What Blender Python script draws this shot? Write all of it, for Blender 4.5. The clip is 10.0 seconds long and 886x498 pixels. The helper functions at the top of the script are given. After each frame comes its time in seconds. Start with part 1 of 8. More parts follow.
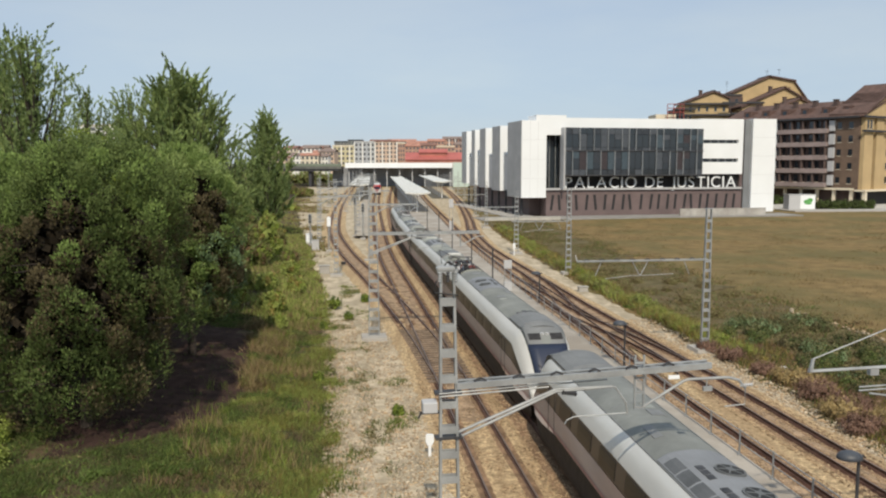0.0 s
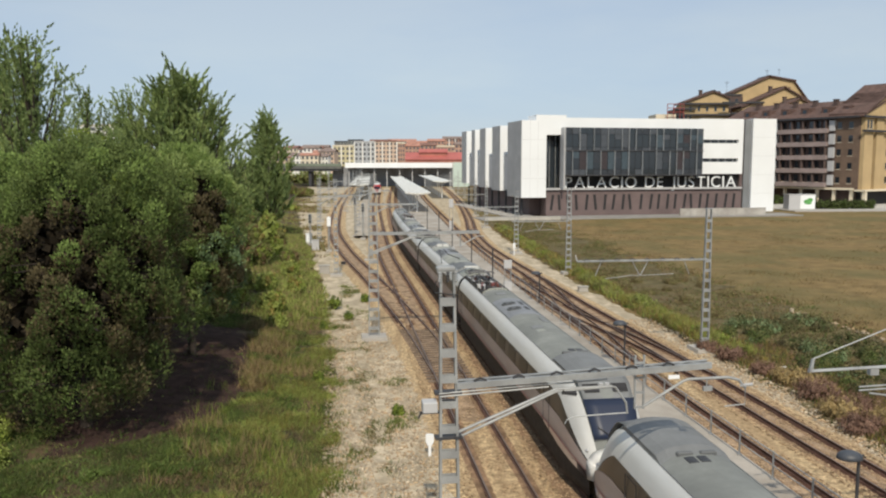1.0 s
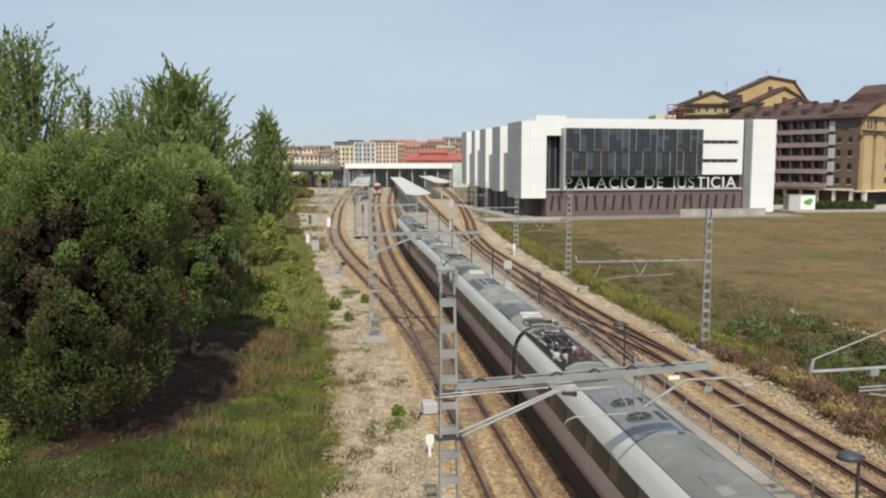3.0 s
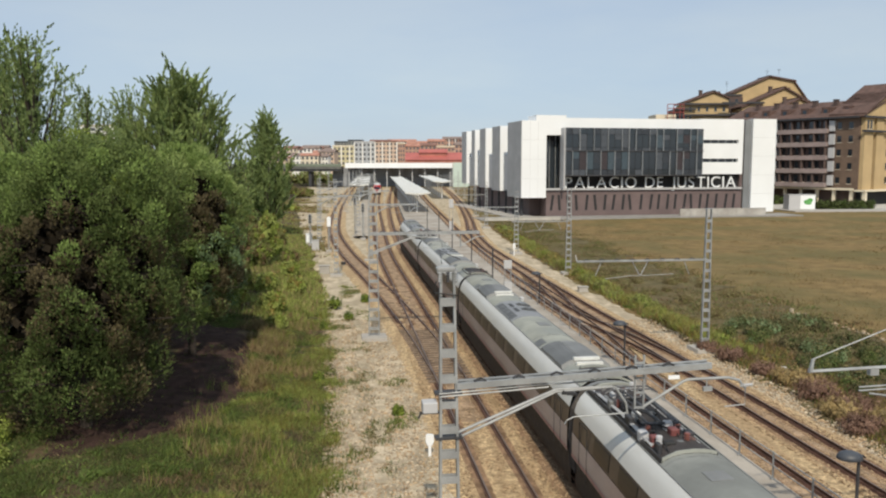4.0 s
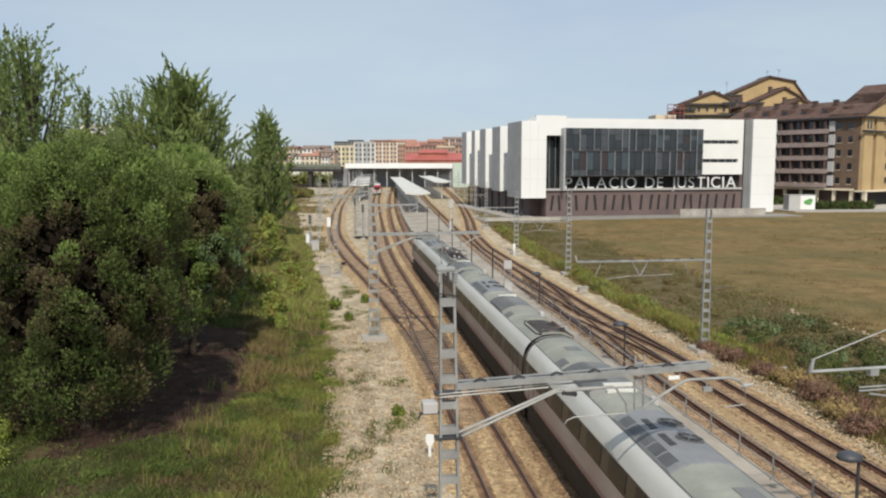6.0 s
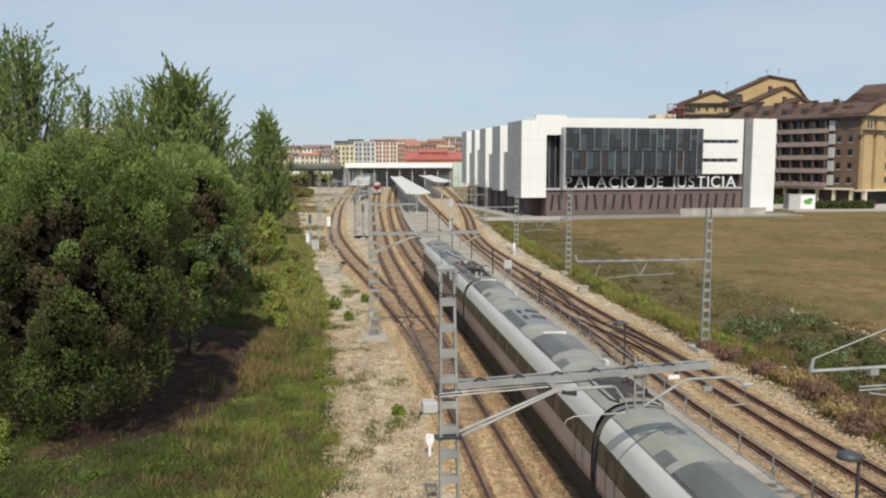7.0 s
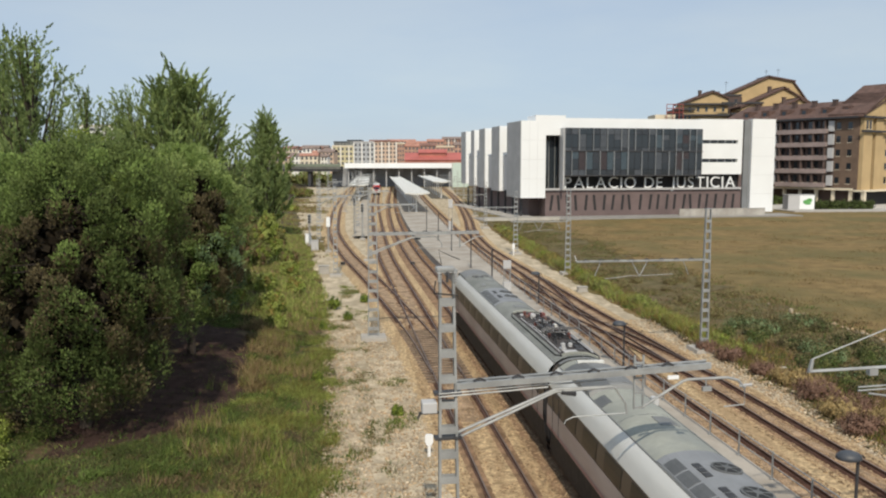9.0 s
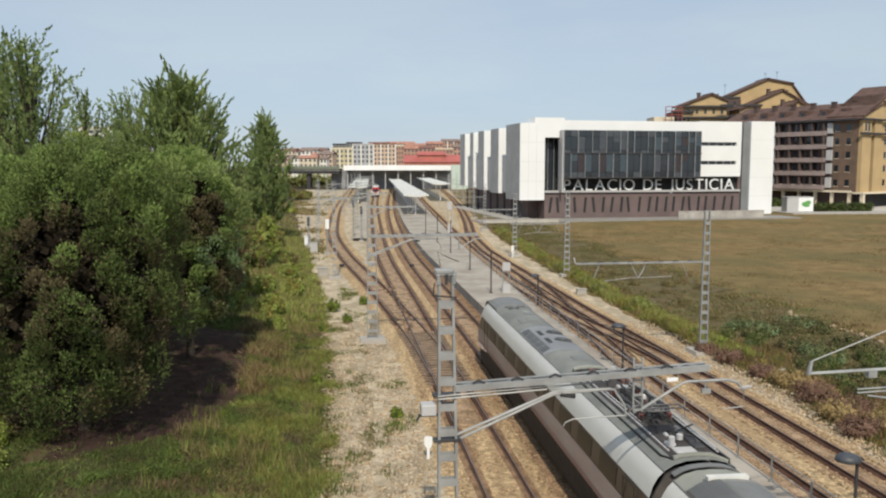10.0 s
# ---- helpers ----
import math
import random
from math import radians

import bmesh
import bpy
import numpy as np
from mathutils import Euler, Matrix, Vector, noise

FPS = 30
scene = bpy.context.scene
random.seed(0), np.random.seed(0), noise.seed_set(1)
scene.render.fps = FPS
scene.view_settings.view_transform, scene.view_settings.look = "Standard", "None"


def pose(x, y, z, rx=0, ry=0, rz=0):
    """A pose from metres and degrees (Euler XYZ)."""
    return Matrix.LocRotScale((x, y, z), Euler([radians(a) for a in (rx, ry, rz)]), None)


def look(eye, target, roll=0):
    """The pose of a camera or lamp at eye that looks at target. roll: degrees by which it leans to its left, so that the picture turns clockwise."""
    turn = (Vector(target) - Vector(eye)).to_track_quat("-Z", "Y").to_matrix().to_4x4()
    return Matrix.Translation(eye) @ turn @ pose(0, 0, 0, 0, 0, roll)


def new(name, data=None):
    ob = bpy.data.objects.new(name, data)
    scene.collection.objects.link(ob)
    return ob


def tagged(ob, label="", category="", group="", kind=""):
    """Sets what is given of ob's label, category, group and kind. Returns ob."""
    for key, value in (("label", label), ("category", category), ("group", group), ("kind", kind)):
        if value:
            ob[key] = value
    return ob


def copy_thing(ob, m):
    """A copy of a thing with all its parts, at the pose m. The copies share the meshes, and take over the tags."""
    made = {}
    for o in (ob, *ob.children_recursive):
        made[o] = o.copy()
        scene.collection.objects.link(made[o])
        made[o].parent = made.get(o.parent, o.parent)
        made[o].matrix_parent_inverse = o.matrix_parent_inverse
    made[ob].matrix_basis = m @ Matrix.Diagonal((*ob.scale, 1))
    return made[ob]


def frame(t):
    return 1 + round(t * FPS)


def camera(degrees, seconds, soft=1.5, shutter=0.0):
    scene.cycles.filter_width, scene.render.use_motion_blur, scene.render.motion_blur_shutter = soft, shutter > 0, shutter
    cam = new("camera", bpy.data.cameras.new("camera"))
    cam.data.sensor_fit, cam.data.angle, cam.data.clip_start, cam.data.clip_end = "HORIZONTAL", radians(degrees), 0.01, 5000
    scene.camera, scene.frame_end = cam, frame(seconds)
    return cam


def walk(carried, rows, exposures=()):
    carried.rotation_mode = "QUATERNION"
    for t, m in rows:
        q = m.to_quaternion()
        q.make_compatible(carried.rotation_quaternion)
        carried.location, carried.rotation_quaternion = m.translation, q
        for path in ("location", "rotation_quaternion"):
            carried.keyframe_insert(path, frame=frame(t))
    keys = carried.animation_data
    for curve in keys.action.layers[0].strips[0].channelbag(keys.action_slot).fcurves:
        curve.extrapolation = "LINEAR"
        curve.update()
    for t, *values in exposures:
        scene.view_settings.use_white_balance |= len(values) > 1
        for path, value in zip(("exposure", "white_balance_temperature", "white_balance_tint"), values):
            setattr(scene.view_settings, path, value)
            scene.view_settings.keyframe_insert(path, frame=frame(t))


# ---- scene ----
# ---------------------------------------------------------------- camera
cam = camera(57.83, 10.0, soft=2.15)
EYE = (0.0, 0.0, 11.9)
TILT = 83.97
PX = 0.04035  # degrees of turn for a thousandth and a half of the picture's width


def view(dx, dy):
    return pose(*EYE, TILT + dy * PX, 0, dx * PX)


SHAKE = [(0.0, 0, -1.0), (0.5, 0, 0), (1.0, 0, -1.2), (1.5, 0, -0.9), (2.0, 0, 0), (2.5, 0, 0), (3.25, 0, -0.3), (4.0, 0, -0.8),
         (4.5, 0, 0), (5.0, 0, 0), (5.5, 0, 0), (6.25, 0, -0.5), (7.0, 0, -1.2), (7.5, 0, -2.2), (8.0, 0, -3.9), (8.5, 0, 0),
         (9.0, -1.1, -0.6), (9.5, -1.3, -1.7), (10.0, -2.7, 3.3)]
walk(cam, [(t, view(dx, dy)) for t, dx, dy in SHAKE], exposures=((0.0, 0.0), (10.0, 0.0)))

# ---------------------------------------------------------------- light
SUN_EL, SUN_AZ = 45.5, 3.5  # the sun stands right behind the camera
world = bpy.data.worlds.new("sky")
scene.world = world
world.use_nodes = True
wn = world.node_tree.nodes
wl = world.node_tree.links
sky = wn.new("ShaderNodeTexSky")
sky.sky_type = "NISHITA"
sky.sun_disc = False
sky.sun_elevation = radians(SUN_EL)
sky.sun_rotation = radians(180 - SUN_AZ)
sky.dust_density = 0.4
sky.air_density = 1.0
# thin high haze over the blue, paler overhead than at the horizon
SKY_STRENGTH = 0.132
wco = wn.new("ShaderNodeTexCoord")
wmap = wn.new("ShaderNodeMapping")
wmap.inputs["Scale"].default_value = (1.0, 1.0, 4.0)
wl.new(wco.outputs["Generated"], wmap.inputs["Vector"])
haze = wn.new("ShaderNodeTexNoise")
haze.inputs["Scale"].default_value, haze.inputs["Detail"].default_value, haze.inputs["Roughness"].default_value = 1.7, 6.0, 0.55
wl.new(wmap.outputs[0], haze.inputs["Vector"])
sep = wn.new("ShaderNodeSeparateXYZ")
wl.new(wco.outputs["Generated"], sep.inputs[0])
lift = wn.new("ShaderNodeMath")
lift.operation = "MULTIPLY_ADD"
lift.inputs[1].default_value = 0.85
wl.new(haze.outputs["Fac"], lift.inputs[0])
wl.new(sep.outputs["Z"], lift.inputs[2])
hr = wn.new("ShaderNodeMapRange")
for key, val in (("From Min", 0.38), ("From Max", 0.72)):
    hr.inputs[key].default_value = val
wl.new(lift.outputs[0], hr.inputs["Value"])
tone = wn.new("ShaderNodeMix")
tone.data_type = "RGBA"
tone.inputs[6].default_value = (2.75, 3.6, 4.95, 1)
tone.inputs[7].default_value = (3.95, 4.5, 5.05, 1)
wl.new(hr.outputs[0], tone.inputs["Factor"])
hm = wn.new("ShaderNodeMix")
hm.data_type = "RGBA"
hm.inputs["Factor"].default_value = 0.78
wl.new(sky.outputs[0], hm.inputs[6])
wl.new(tone.outputs[2], hm.inputs[7])
wn["Background"].inputs["Strength"].default_value = SKY_STRENGTH
wl.new(hm.outputs[2], wn["Background"].inputs[0])
sun_data = bpy.data.lights.new("sun", "SUN")
sun_data.energy, sun_data.angle, sun_data.color = 3.6, radians(0.6), (1.0, 0.9, 0.74)
sun = new("sun", sun_data)
SUN_FROM = Vector((math.sin(radians(SUN_AZ)) * math.cos(radians(SUN_EL)), -math.cos(radians(SUN_AZ)) * math.cos(radians(SUN_EL)), math.sin(radians(SUN_EL))))
sun.matrix_world = look(SUN_FROM * 100, (0, 0, 0))


# ---------------------------------------------------------------- materials
def material(name, color, rough=0.7, metal=0.0, vary=0.25, scale=3.0, fine=40.0, bump=0.0, bump_scale=60.0, tint=None, tint_scale=0.6, tint_amount=0.5,
             spec=0.5, streak=None, rand=0.0, island=0.0, tint_streak=None):
    """A surface with variation at two scales, an optional second colour in patches, and fine relief."""
    m = bpy.data.materials.new(name)
    m.use_nodes = True
    nt = m.node_tree
    n, l = nt.nodes, nt.links
    b = n["Principled BSDF"]
    b.inputs["Roughness"].default_value = rough
    b.inputs["Metallic"].default_value = metal
    b.inputs["Specular IOR Level"].default_value = spec
    geo = n.new("ShaderNodeNewGeometry")
    mapping = n.new("ShaderNodeMapping")
    co = n.new("ShaderNodeTexCoord").outputs["Object"]
    l.new(co, mapping.inputs["Vector"])
    if streak:
        mapping.inputs["Scale"].default_value = streak

    mapping2 = mapping
    if tint_streak:
        mapping2 = n.new("ShaderNodeMapping")
        mapping2.inputs["Scale"].default_value = tint_streak
        mapping2.inputs["Rotation"].default_value = (0, 0, radians(-7.4))
        l.new(co, mapping2.inputs["Vector"])

    def noise_tex(s, detail=4.0, where=None):
        t = n.new("ShaderNodeTexNoise")
        t.inputs["Scale"].default_value = s
        t.inputs["Detail"].default_value = detail
        l.new((where or mapping).outputs[0], t.inputs["Vector"])
        return t.outputs["Fac"]

    def mix(fac, a, c, kind="MIX"):
        x = n.new("ShaderNodeMix")
        x.data_type, x.blend_type = "RGBA", kind
        for sock, val in ((x.inputs["Factor"], fac), (x.inputs[6], a), (x.inputs[7], c)):
            if isinstance(val, (int, float)):
                sock.default_value = val
            elif isinstance(val, tuple):
                sock.default_value = (*val, 1)
            else:
                l.new(val, sock)
        return x.outputs[2]

    def ramp(val, lo, hi, a=0.0, c=1.0):
        r = n.new("ShaderNodeMapRange")
        r.inputs["From Min"].default_value, r.inputs["From Max"].default_value = lo, hi
        r.inputs["To Min"].default_value, r.inputs["To Max"].default_value = a, c
        l.new(val, r.inputs["Value"])
        return r.outputs[0]

    base = tuple(color)
    dark = tuple(c * (1 - vary) for c in color)
    light = tuple(min(1, c * (1 + vary)) for c in color)
    col = mix(ramp(noise_tex(scale), 0.35, 0.65), dark, light)
    if tint:
        col = mix(ramp(noise_tex(tint_scale, 6.0, mapping2), 0.45, 0.62, 0.0, tint_amount), col, tuple(tint))
    col = mix(ramp(noise_tex(fine, 3.0), 0.3, 0.7, 0.0, vary * 1.4), col, tuple(c * 0.55 for c in color))
    if rand:
        info = n.new("ShaderNodeObjectInfo")
        col = mix(1.0, col, mix(ramp(info.outputs["Random"], 0, 1), (1 - rand, 1 - rand, 1 - rand), (1 + rand, 1 + rand, 1 + rand)), "MULTIPLY")
    if island:
        col = mix(1.0, col, mix(ramp(geo.outputs["Random Per Island"], 0, 1), (1 - island, 1 - island, 1 - island), (1 + island, 1 + island, 1 + island)), "MULTIPLY")
    l.new(col, b.inputs["Base Color"])
    if bump:
        bp = n.new("ShaderNodeBump")
        bp.inputs["Strength"].default_value = bump
        bp.inputs["Distance"].default_value = 0.05
        l.new(noise_tex(bump_scale, 3.0), bp.inputs["Height"])
        l.new(bp.outputs[0], b.inputs["Normal"])
    return m


def leaf_material(name, color, spread=0.35, thin=0.0):
    m = material(name, color, rough=0.65, vary=0.2, scale=0.5, fine=6.0, spec=0.12, island=spread)
    b = m.node_tree.nodes["Principled BSDF"]
    if thin:
        n, l = m.node_tree.nodes, m.node_tree.links
        through_leaf, blend = n.new("ShaderNodeBsdfTranslucent"), n.new("ShaderNodeMixShader")
        l.new(b.inputs["Base Color"].links[0].from_socket, through_leaf.inputs["Color"])
        blend.inputs["Fac"].default_value = thin
        l.new(b.outputs[0], blend.inputs[1])
        l.new(through_leaf.outputs[0], blend.inputs[2])
        l.new(blend.outputs[0], n["Material Output"].inputs["Surface"])
    return m


M_BALLAST = material("ballast_stone", (0.53, 0.395, 0.235), 0.95, spec=0.12, vary=0.5, scale=4.5, fine=11.0, bump=1.0, bump_scale=12.0, tint=(0.30, 0.20, 0.115), tint_scale=0.9, tint_amount=0.55, tint_streak=(1.6, 0.06, 1))
M_MARGIN = material("stony_soil", (0.51, 0.432, 0.318), 0.95, spec=0.12, vary=0.26, scale=1.6, fine=6.0, bump=1.0, bump_scale=8.0, tint=(0.31, 0.265, 0.185), tint_scale=0.55, tint_amount=0.65, tint_streak=(1.2, 0.45, 1))
M_SHADESOIL = material("shaded_bare_soil", (0.058, 0.036, 0.03), 0.95, spec=0.1, vary=0.35, scale=1.5, fine=8.0, bump=0.8, bump_scale=9.0)
M_GRASS = material("green_verge", (0.078, 0.068, 0.036), 0.95, vary=0.45, scale=0.8, fine=8.0, bump=0.9, bump_scale=8.0, tint=(0.14, 0.095, 0.055), tint_scale=0.42, tint_amount=0.9, spec=0.2)
M_MEADOW = material("dry_meadow", (0.212, 0.149, 0.066), 0.95, vary=0.22, scale=0.5, fine=5.0, bump=0.3, bump_scale=4.0, tint=(0.125, 0.118, 0.05), tint_scale=0.07, tint_amount=0.75, spec=0.15)
M_RAIL = material("rusty_rail", (0.15, 0.082, 0.058), 0.6, metal=0.3, vary=0.3, scale=1.0, fine=20)
M_HEAD = material("worn_rail_head", (0.21, 0.155, 0.125), 0.5, metal=0.4, vary=0.2, scale=0.4, fine=10)
M_BALLASTBROWN = material("brown_ballast", (0.36, 0.26, 0.175), 0.95, spec=0.1, vary=0.42, scale=1.6, fine=8.0, bump=1.0, bump_scale=10.0)
M_STAINSHADE = material("stained_and_shaded_ballast", (0.27, 0.175, 0.11), 0.95, spec=0.1, vary=0.38, scale=1.6, fine=9.0, bump=1.0, bump_scale=10.0)
M_STAIN = material("rust_stained_ballast", (0.085, 0.045, 0.034), 0.95, spec=0.1, vary=0.35, scale=1.6, fine=10.0, bump=0.9, bump_scale=11.0)
M_SLEEPER = material("weathered_sleeper", (0.20, 0.15, 0.11), 0.9, vary=0.3, scale=2.0, rand=0.25)
M_CONCRETE = material("grey_concrete", (0.42, 0.40, 0.37), 0.9, vary=0.2, scale=0.6, fine=12, bump=0.2, tint=(0.33, 0.30, 0.26), tint_scale=0.25)
M_PLATFORM = material("platform_paving", (0.385, 0.35, 0.305), 0.92, vary=0.15, scale=0.5, fine=8, bump=0.2, tint=(0.23, 0.19, 0.145), tint_scale=0.3)
M_PALE = material("pale_paving", (0.50, 0.48, 0.44), 0.9, vary=0.1, scale=0.5, fine=8)
M_WEED = material("weedy_soil", (0.145, 0.122, 0.062), 0.95, vary=0.35, scale=0.6, fine=6.0, bump=0.9, bump_scale=7.0, tint=(0.135, 0.10, 0.058), tint_scale=0.3, tint_amount=0.8, spec=0.15)
M_GALV = material("galvanised_steel", (0.36, 0.37, 0.37), 0.55, metal=0.35, vary=0.18, scale=1.5, fine=25)
M_DARKMETAL = material("dark_grey_metal", (0.06, 0.06, 0.065), 0.55, metal=0.3, vary=0.3)
M_WHITE = material("white_panel", (0.82, 0.84, 0.85), 0.55, vary=0.03, scale=0.15, fine=3.0, tint=(0.77, 0.79, 0.80), tint_scale=0.08)
M_GREYPANEL = material("grey_panel", (0.47, 0.47, 0.475), 0.6, vary=0.05, scale=0.2, fine=3.0)
M_BROWNCLAD = material("brown_cladding", (0.148, 0.108, 0.105), 0.7, vary=0.12, scale=0.3, fine=4.0)
M_DARK = material("near_black", (0.025, 0.024, 0.026), 0.8, vary=0.3)
M_BRICK_BROWN = material("brown_brick", (0.098, 0.068, 0.06), 0.9, vary=0.15, scale=0.4, fine=8)
M_BRICK_LIT = material("sunlit_brown_brick", (0.155, 0.105, 0.075), 0.9, vary=0.15, scale=0.4, fine=8)
M_OCHRE = material("ochre_render", (0.48, 0.35, 0.185), 0.85, vary=0.08, scale=0.2, fine=4)
M_CREAM = material("cream_render", (0.70, 0.62, 0.48), 0.85, vary=0.08, scale=0.2, fine=4)
M_ROOF = material("brown_roof_tile", (0.115, 0.068, 0.055), 0.85, vary=0.3, scale=0.7, fine=4, bump=0.4, bump_scale=5)
M_REDROOF = material("red_roof_tile", (0.44, 0.22, 0.16), 0.85, vary=0.25, scale=0.4, fine=3)
M_WHITE2 = material("white_render", (0.80, 0.785, 0.74), 0.8, vary=0.06, scale=0.2)
M_OLIVE = material("olive_grey_wall", (0.22, 0.235, 0.22), 0.85, vary=0.15, scale=0.2)
M_YELLOWISH = material("pale_yellow_render", (0.60, 0.54, 0.34), 0.85, vary=0.08, scale=0.2)
M_GREYBLUE = material("grey_blue_render", (0.46, 0.48, 0.50), 0.85, vary=0.08, scale=0.2)
M_PEACH = material("peach_render", (0.62, 0.47, 0.36), 0.85, vary=0.1, scale=0.2)
M_TERRA = material("terracotta_render", (0.46, 0.29, 0.22), 0.85, vary=0.15, scale=0.2)
M_REDWALL = material("dull_red_wall", (0.40, 0.17, 0.13), 0.85, vary=0.15, scale=0.2)
M_REDTIN = material("red_metal_roof", (0.42, 0.12, 0.10), 0.5, vary=0.12, scale=0.2)
M_RED = material("red_paint", (0.5, 0.03, 0.03), 0.5, vary=0.1)
M_TRAINWHITE = material("train_white_paint", (0.62, 0.62, 0.60), 0.35, vary=0.06, scale=0.7, fine=6.0, tint=(0.60, 0.58, 0.54), tint_scale=0.8, tint_amount=0.35, streak=(1, 0.25, 1))
M_TRAINLOW = material("train_lower_paint", (0.45, 0.375, 0.345), 0.45, vary=0.12, scale=0.8, fine=6.0, tint=(0.38, 0.27, 0.23), tint_scale=0.7, tint_amount=0.6, streak=(1, 0.3, 1))
M_TRAINROOF = material("train_grey_roof", (0.315, 0.325, 0.29), 0.75, spec=0.25, vary=0.14, scale=0.6, fine=5.0, tint=(0.23, 0.25, 0.245), tint_scale=0.5, tint_amount=0.6)
M_TRAINBAND = material("train_window_band", (0.05, 0.041, 0.037), 0.3, vary=0.15, scale=0.5)
M_TRAINUNDER = material("train_underframe", (0.035, 0.028, 0.024), 0.8, vary=0.4)
M_TRAINPINK = material("train_pink_stripe", (0.40, 0.20, 0.19), 0.45, vary=0.15)
M_RUBBER = material("black_rubber", (0.02, 0.02, 0.02), 0.7, vary=0.2)
M_BARK = material("tree_bark", (0.052, 0.04, 0.031), 0.95, vary=0.3, scale=3)
M_CYPRESS = leaf_material("cypress_leaf", (0.105, 0.142, 0.045), 0.1)
M_POPLAR = leaf_material("poplar_leaf", (0.32, 0.40, 0.145), 0.14, 0.35)
M_SHRUB = leaf_material("shrub_leaf", (0.088, 0.128, 0.033), 0.5)
M_DRYSHRUB = leaf_material("dry_shrub_leaf", (0.17, 0.115, 0.06), 0.5)
M_GRASSBLADE = leaf_material("grass_blade", (0.19, 0.228, 0.06), 0.5, 0.3)


def glass_material(name, color, rough=0.06):
    m = bpy.data.materials.new(name)
    m.use_nodes = True
    b = m.node_tree.nodes["Principled BSDF"]
    b.inputs["Base Color"].default_value = (*color, 1)
    b.inputs["Roughness"].default_value = rough
    b.inputs["Specular IOR Level"].default_value = 0.8
    return m


M_GLASS = glass_material("dark_tinted_glass", (0.018, 0.024, 0.03))
M_TRAINGLASS = glass_material("train_window_glass", (0.012, 0.012, 0.012), 0.3)
M_TRAINGLASS.node_tree.nodes["Principled BSDF"].inputs["Specular IOR Level"].default_value = 0.3
M_FLANKSHADE = material("shaded_white_flank", (0.40, 0.40, 0.40), 0.7, vary=0.08, scale=0.4, fine=3.0, tint=(0.35, 0.35, 0.35), tint_scale=0.3)
M_WINDSHIELD = glass_material("blue_windscreen", (0.02, 0.028, 0.055), 0.42)
M_WINDSHIELD.node_tree.nodes["Principled BSDF"].inputs["Specular IOR Level"].default_value = 0.35


# ---------------------------------------------------------------- mesh helpers
def obj(name, bm, mat, smooth=False):
    me = bpy.data.meshes.new(name)
    bm.to_mesh(me)
    bm.free()
    for mm in (mat if isinstance(mat, (list, tuple)) else [mat]):
        me.materials.append(mm)
    if smooth:
        me.shade_smooth()
    return new(name, me)


def part(name, bm, mat, parent, label="", smooth=False):
    ob = obj(name, bm, mat, smooth)
    ob.parent = parent
    if label:
        ob["label"] = label
    return ob


def thing(name, m, label, category, group="", kind=""):
    ob = new(name)
    ob.empty_display_size = 0.2
    ob.matrix_world = m
    return tagged(ob, label, category, group, kind)


def share(name, data, parent, m, label=""):
    ob = new(name, data)
    ob.parent = parent
    ob.matrix_basis = m
    if label:
        ob["label"] = label
    return ob


def box(bm, x0, x1, y0, y1, z0, z1, mi=0):
    v = [bm.verts.new((x, y, z)) for z in (z0, z1) for y in (y0, y1) for x in (x0, x1)]
    for q in ((0, 2, 3, 1), (4, 5, 7, 6), (0, 1, 5, 4), (2, 6, 7, 3), (0, 4, 6, 2), (1, 3, 7, 5)):
        fc = bm.faces.new([v[i] for i in q])
        fc.material_index = mi
    return v


def beam(bm, a, c, w, d=None, mi=0):
    """A square bar from a to c."""
    a, c = Vector(a), Vector(c)
    d = d or w
    ax = (c - a).normalized()
    up = Vector((0, 0, 1)) if abs(ax.z) < 0.95 else Vector((0, 1, 0))
    s = ax.cross(up).normalized() * w / 2
    u = s.cross(ax).normalized() * d / 2
    v = [bm.verts.new(p + i * s + j * u) for p in (a, c) for i, j in ((-1, -1), (1, -1), (1, 1), (-1, 1))]
    for q in ((3, 2, 1, 0), (4, 5, 6, 7), (0, 1, 5, 4), (1, 2, 6, 5), (2, 3, 7, 6), (3, 0, 4, 7)):
        fc = bm.faces.new([v[i] for i in q])
        fc.material_index = mi


def tube(bm, pts, r, sides=6, mi=0, caps=True):
    """A round bar along pts; r is one radius or one for each point."""
    pts = [Vector(p) for p in pts]
    rs = r if isinstance(r, (list, tuple)) else [r] * len(pts)
    rings = []
    for i, p in enumerate(pts):
        ax = (pts[min(i + 1, len(pts) - 1)] - pts[max(i - 1, 0)]).normalized()
        up = Vector((0, 0, 1)) if abs(ax.z) < 0.9 else Vector((1, 0, 0))
        s = ax.cross(up).normalized()
        u = s.cross(ax)
        rings.append([bm.verts.new(p + rs[i] * (math.cos(k * math.tau / sides) * s + math.sin(k * math.tau / sides) * u)) for k in range(sides)])
    for a, c in zip(rings, rings[1:]):
        for k in range(sides):
            fc = bm.faces.new((a[k], a[(k + 1) % sides], c[(k + 1) % sides], c[k]))
            fc.material_index = mi
    if caps:
        bm.faces.new(rings[0][::-1]).material_index = mi
        bm.faces.new(rings[-1]).material_index = mi


def loft(bm, rings, mi=0, caps=True, closed=True):
    """Joins rings of points (equal counts) into a skin."""
    vs = [[bm.verts.new(p) for p in r] for r in rings]
    k = len(vs[0])
    for a, c in zip(vs, vs[1:]):
        for i in range(k if closed else k - 1):
            fc = bm.faces.new((a[i], a[(i + 1) % k], c[(i + 1) % k], c[i]))
            fc.material_index = mi
    if caps and closed:
        bm.faces.new(vs[0][::-1]).material_index = mi
        bm.faces.new(vs[-1]).material_index = mi
    return vs


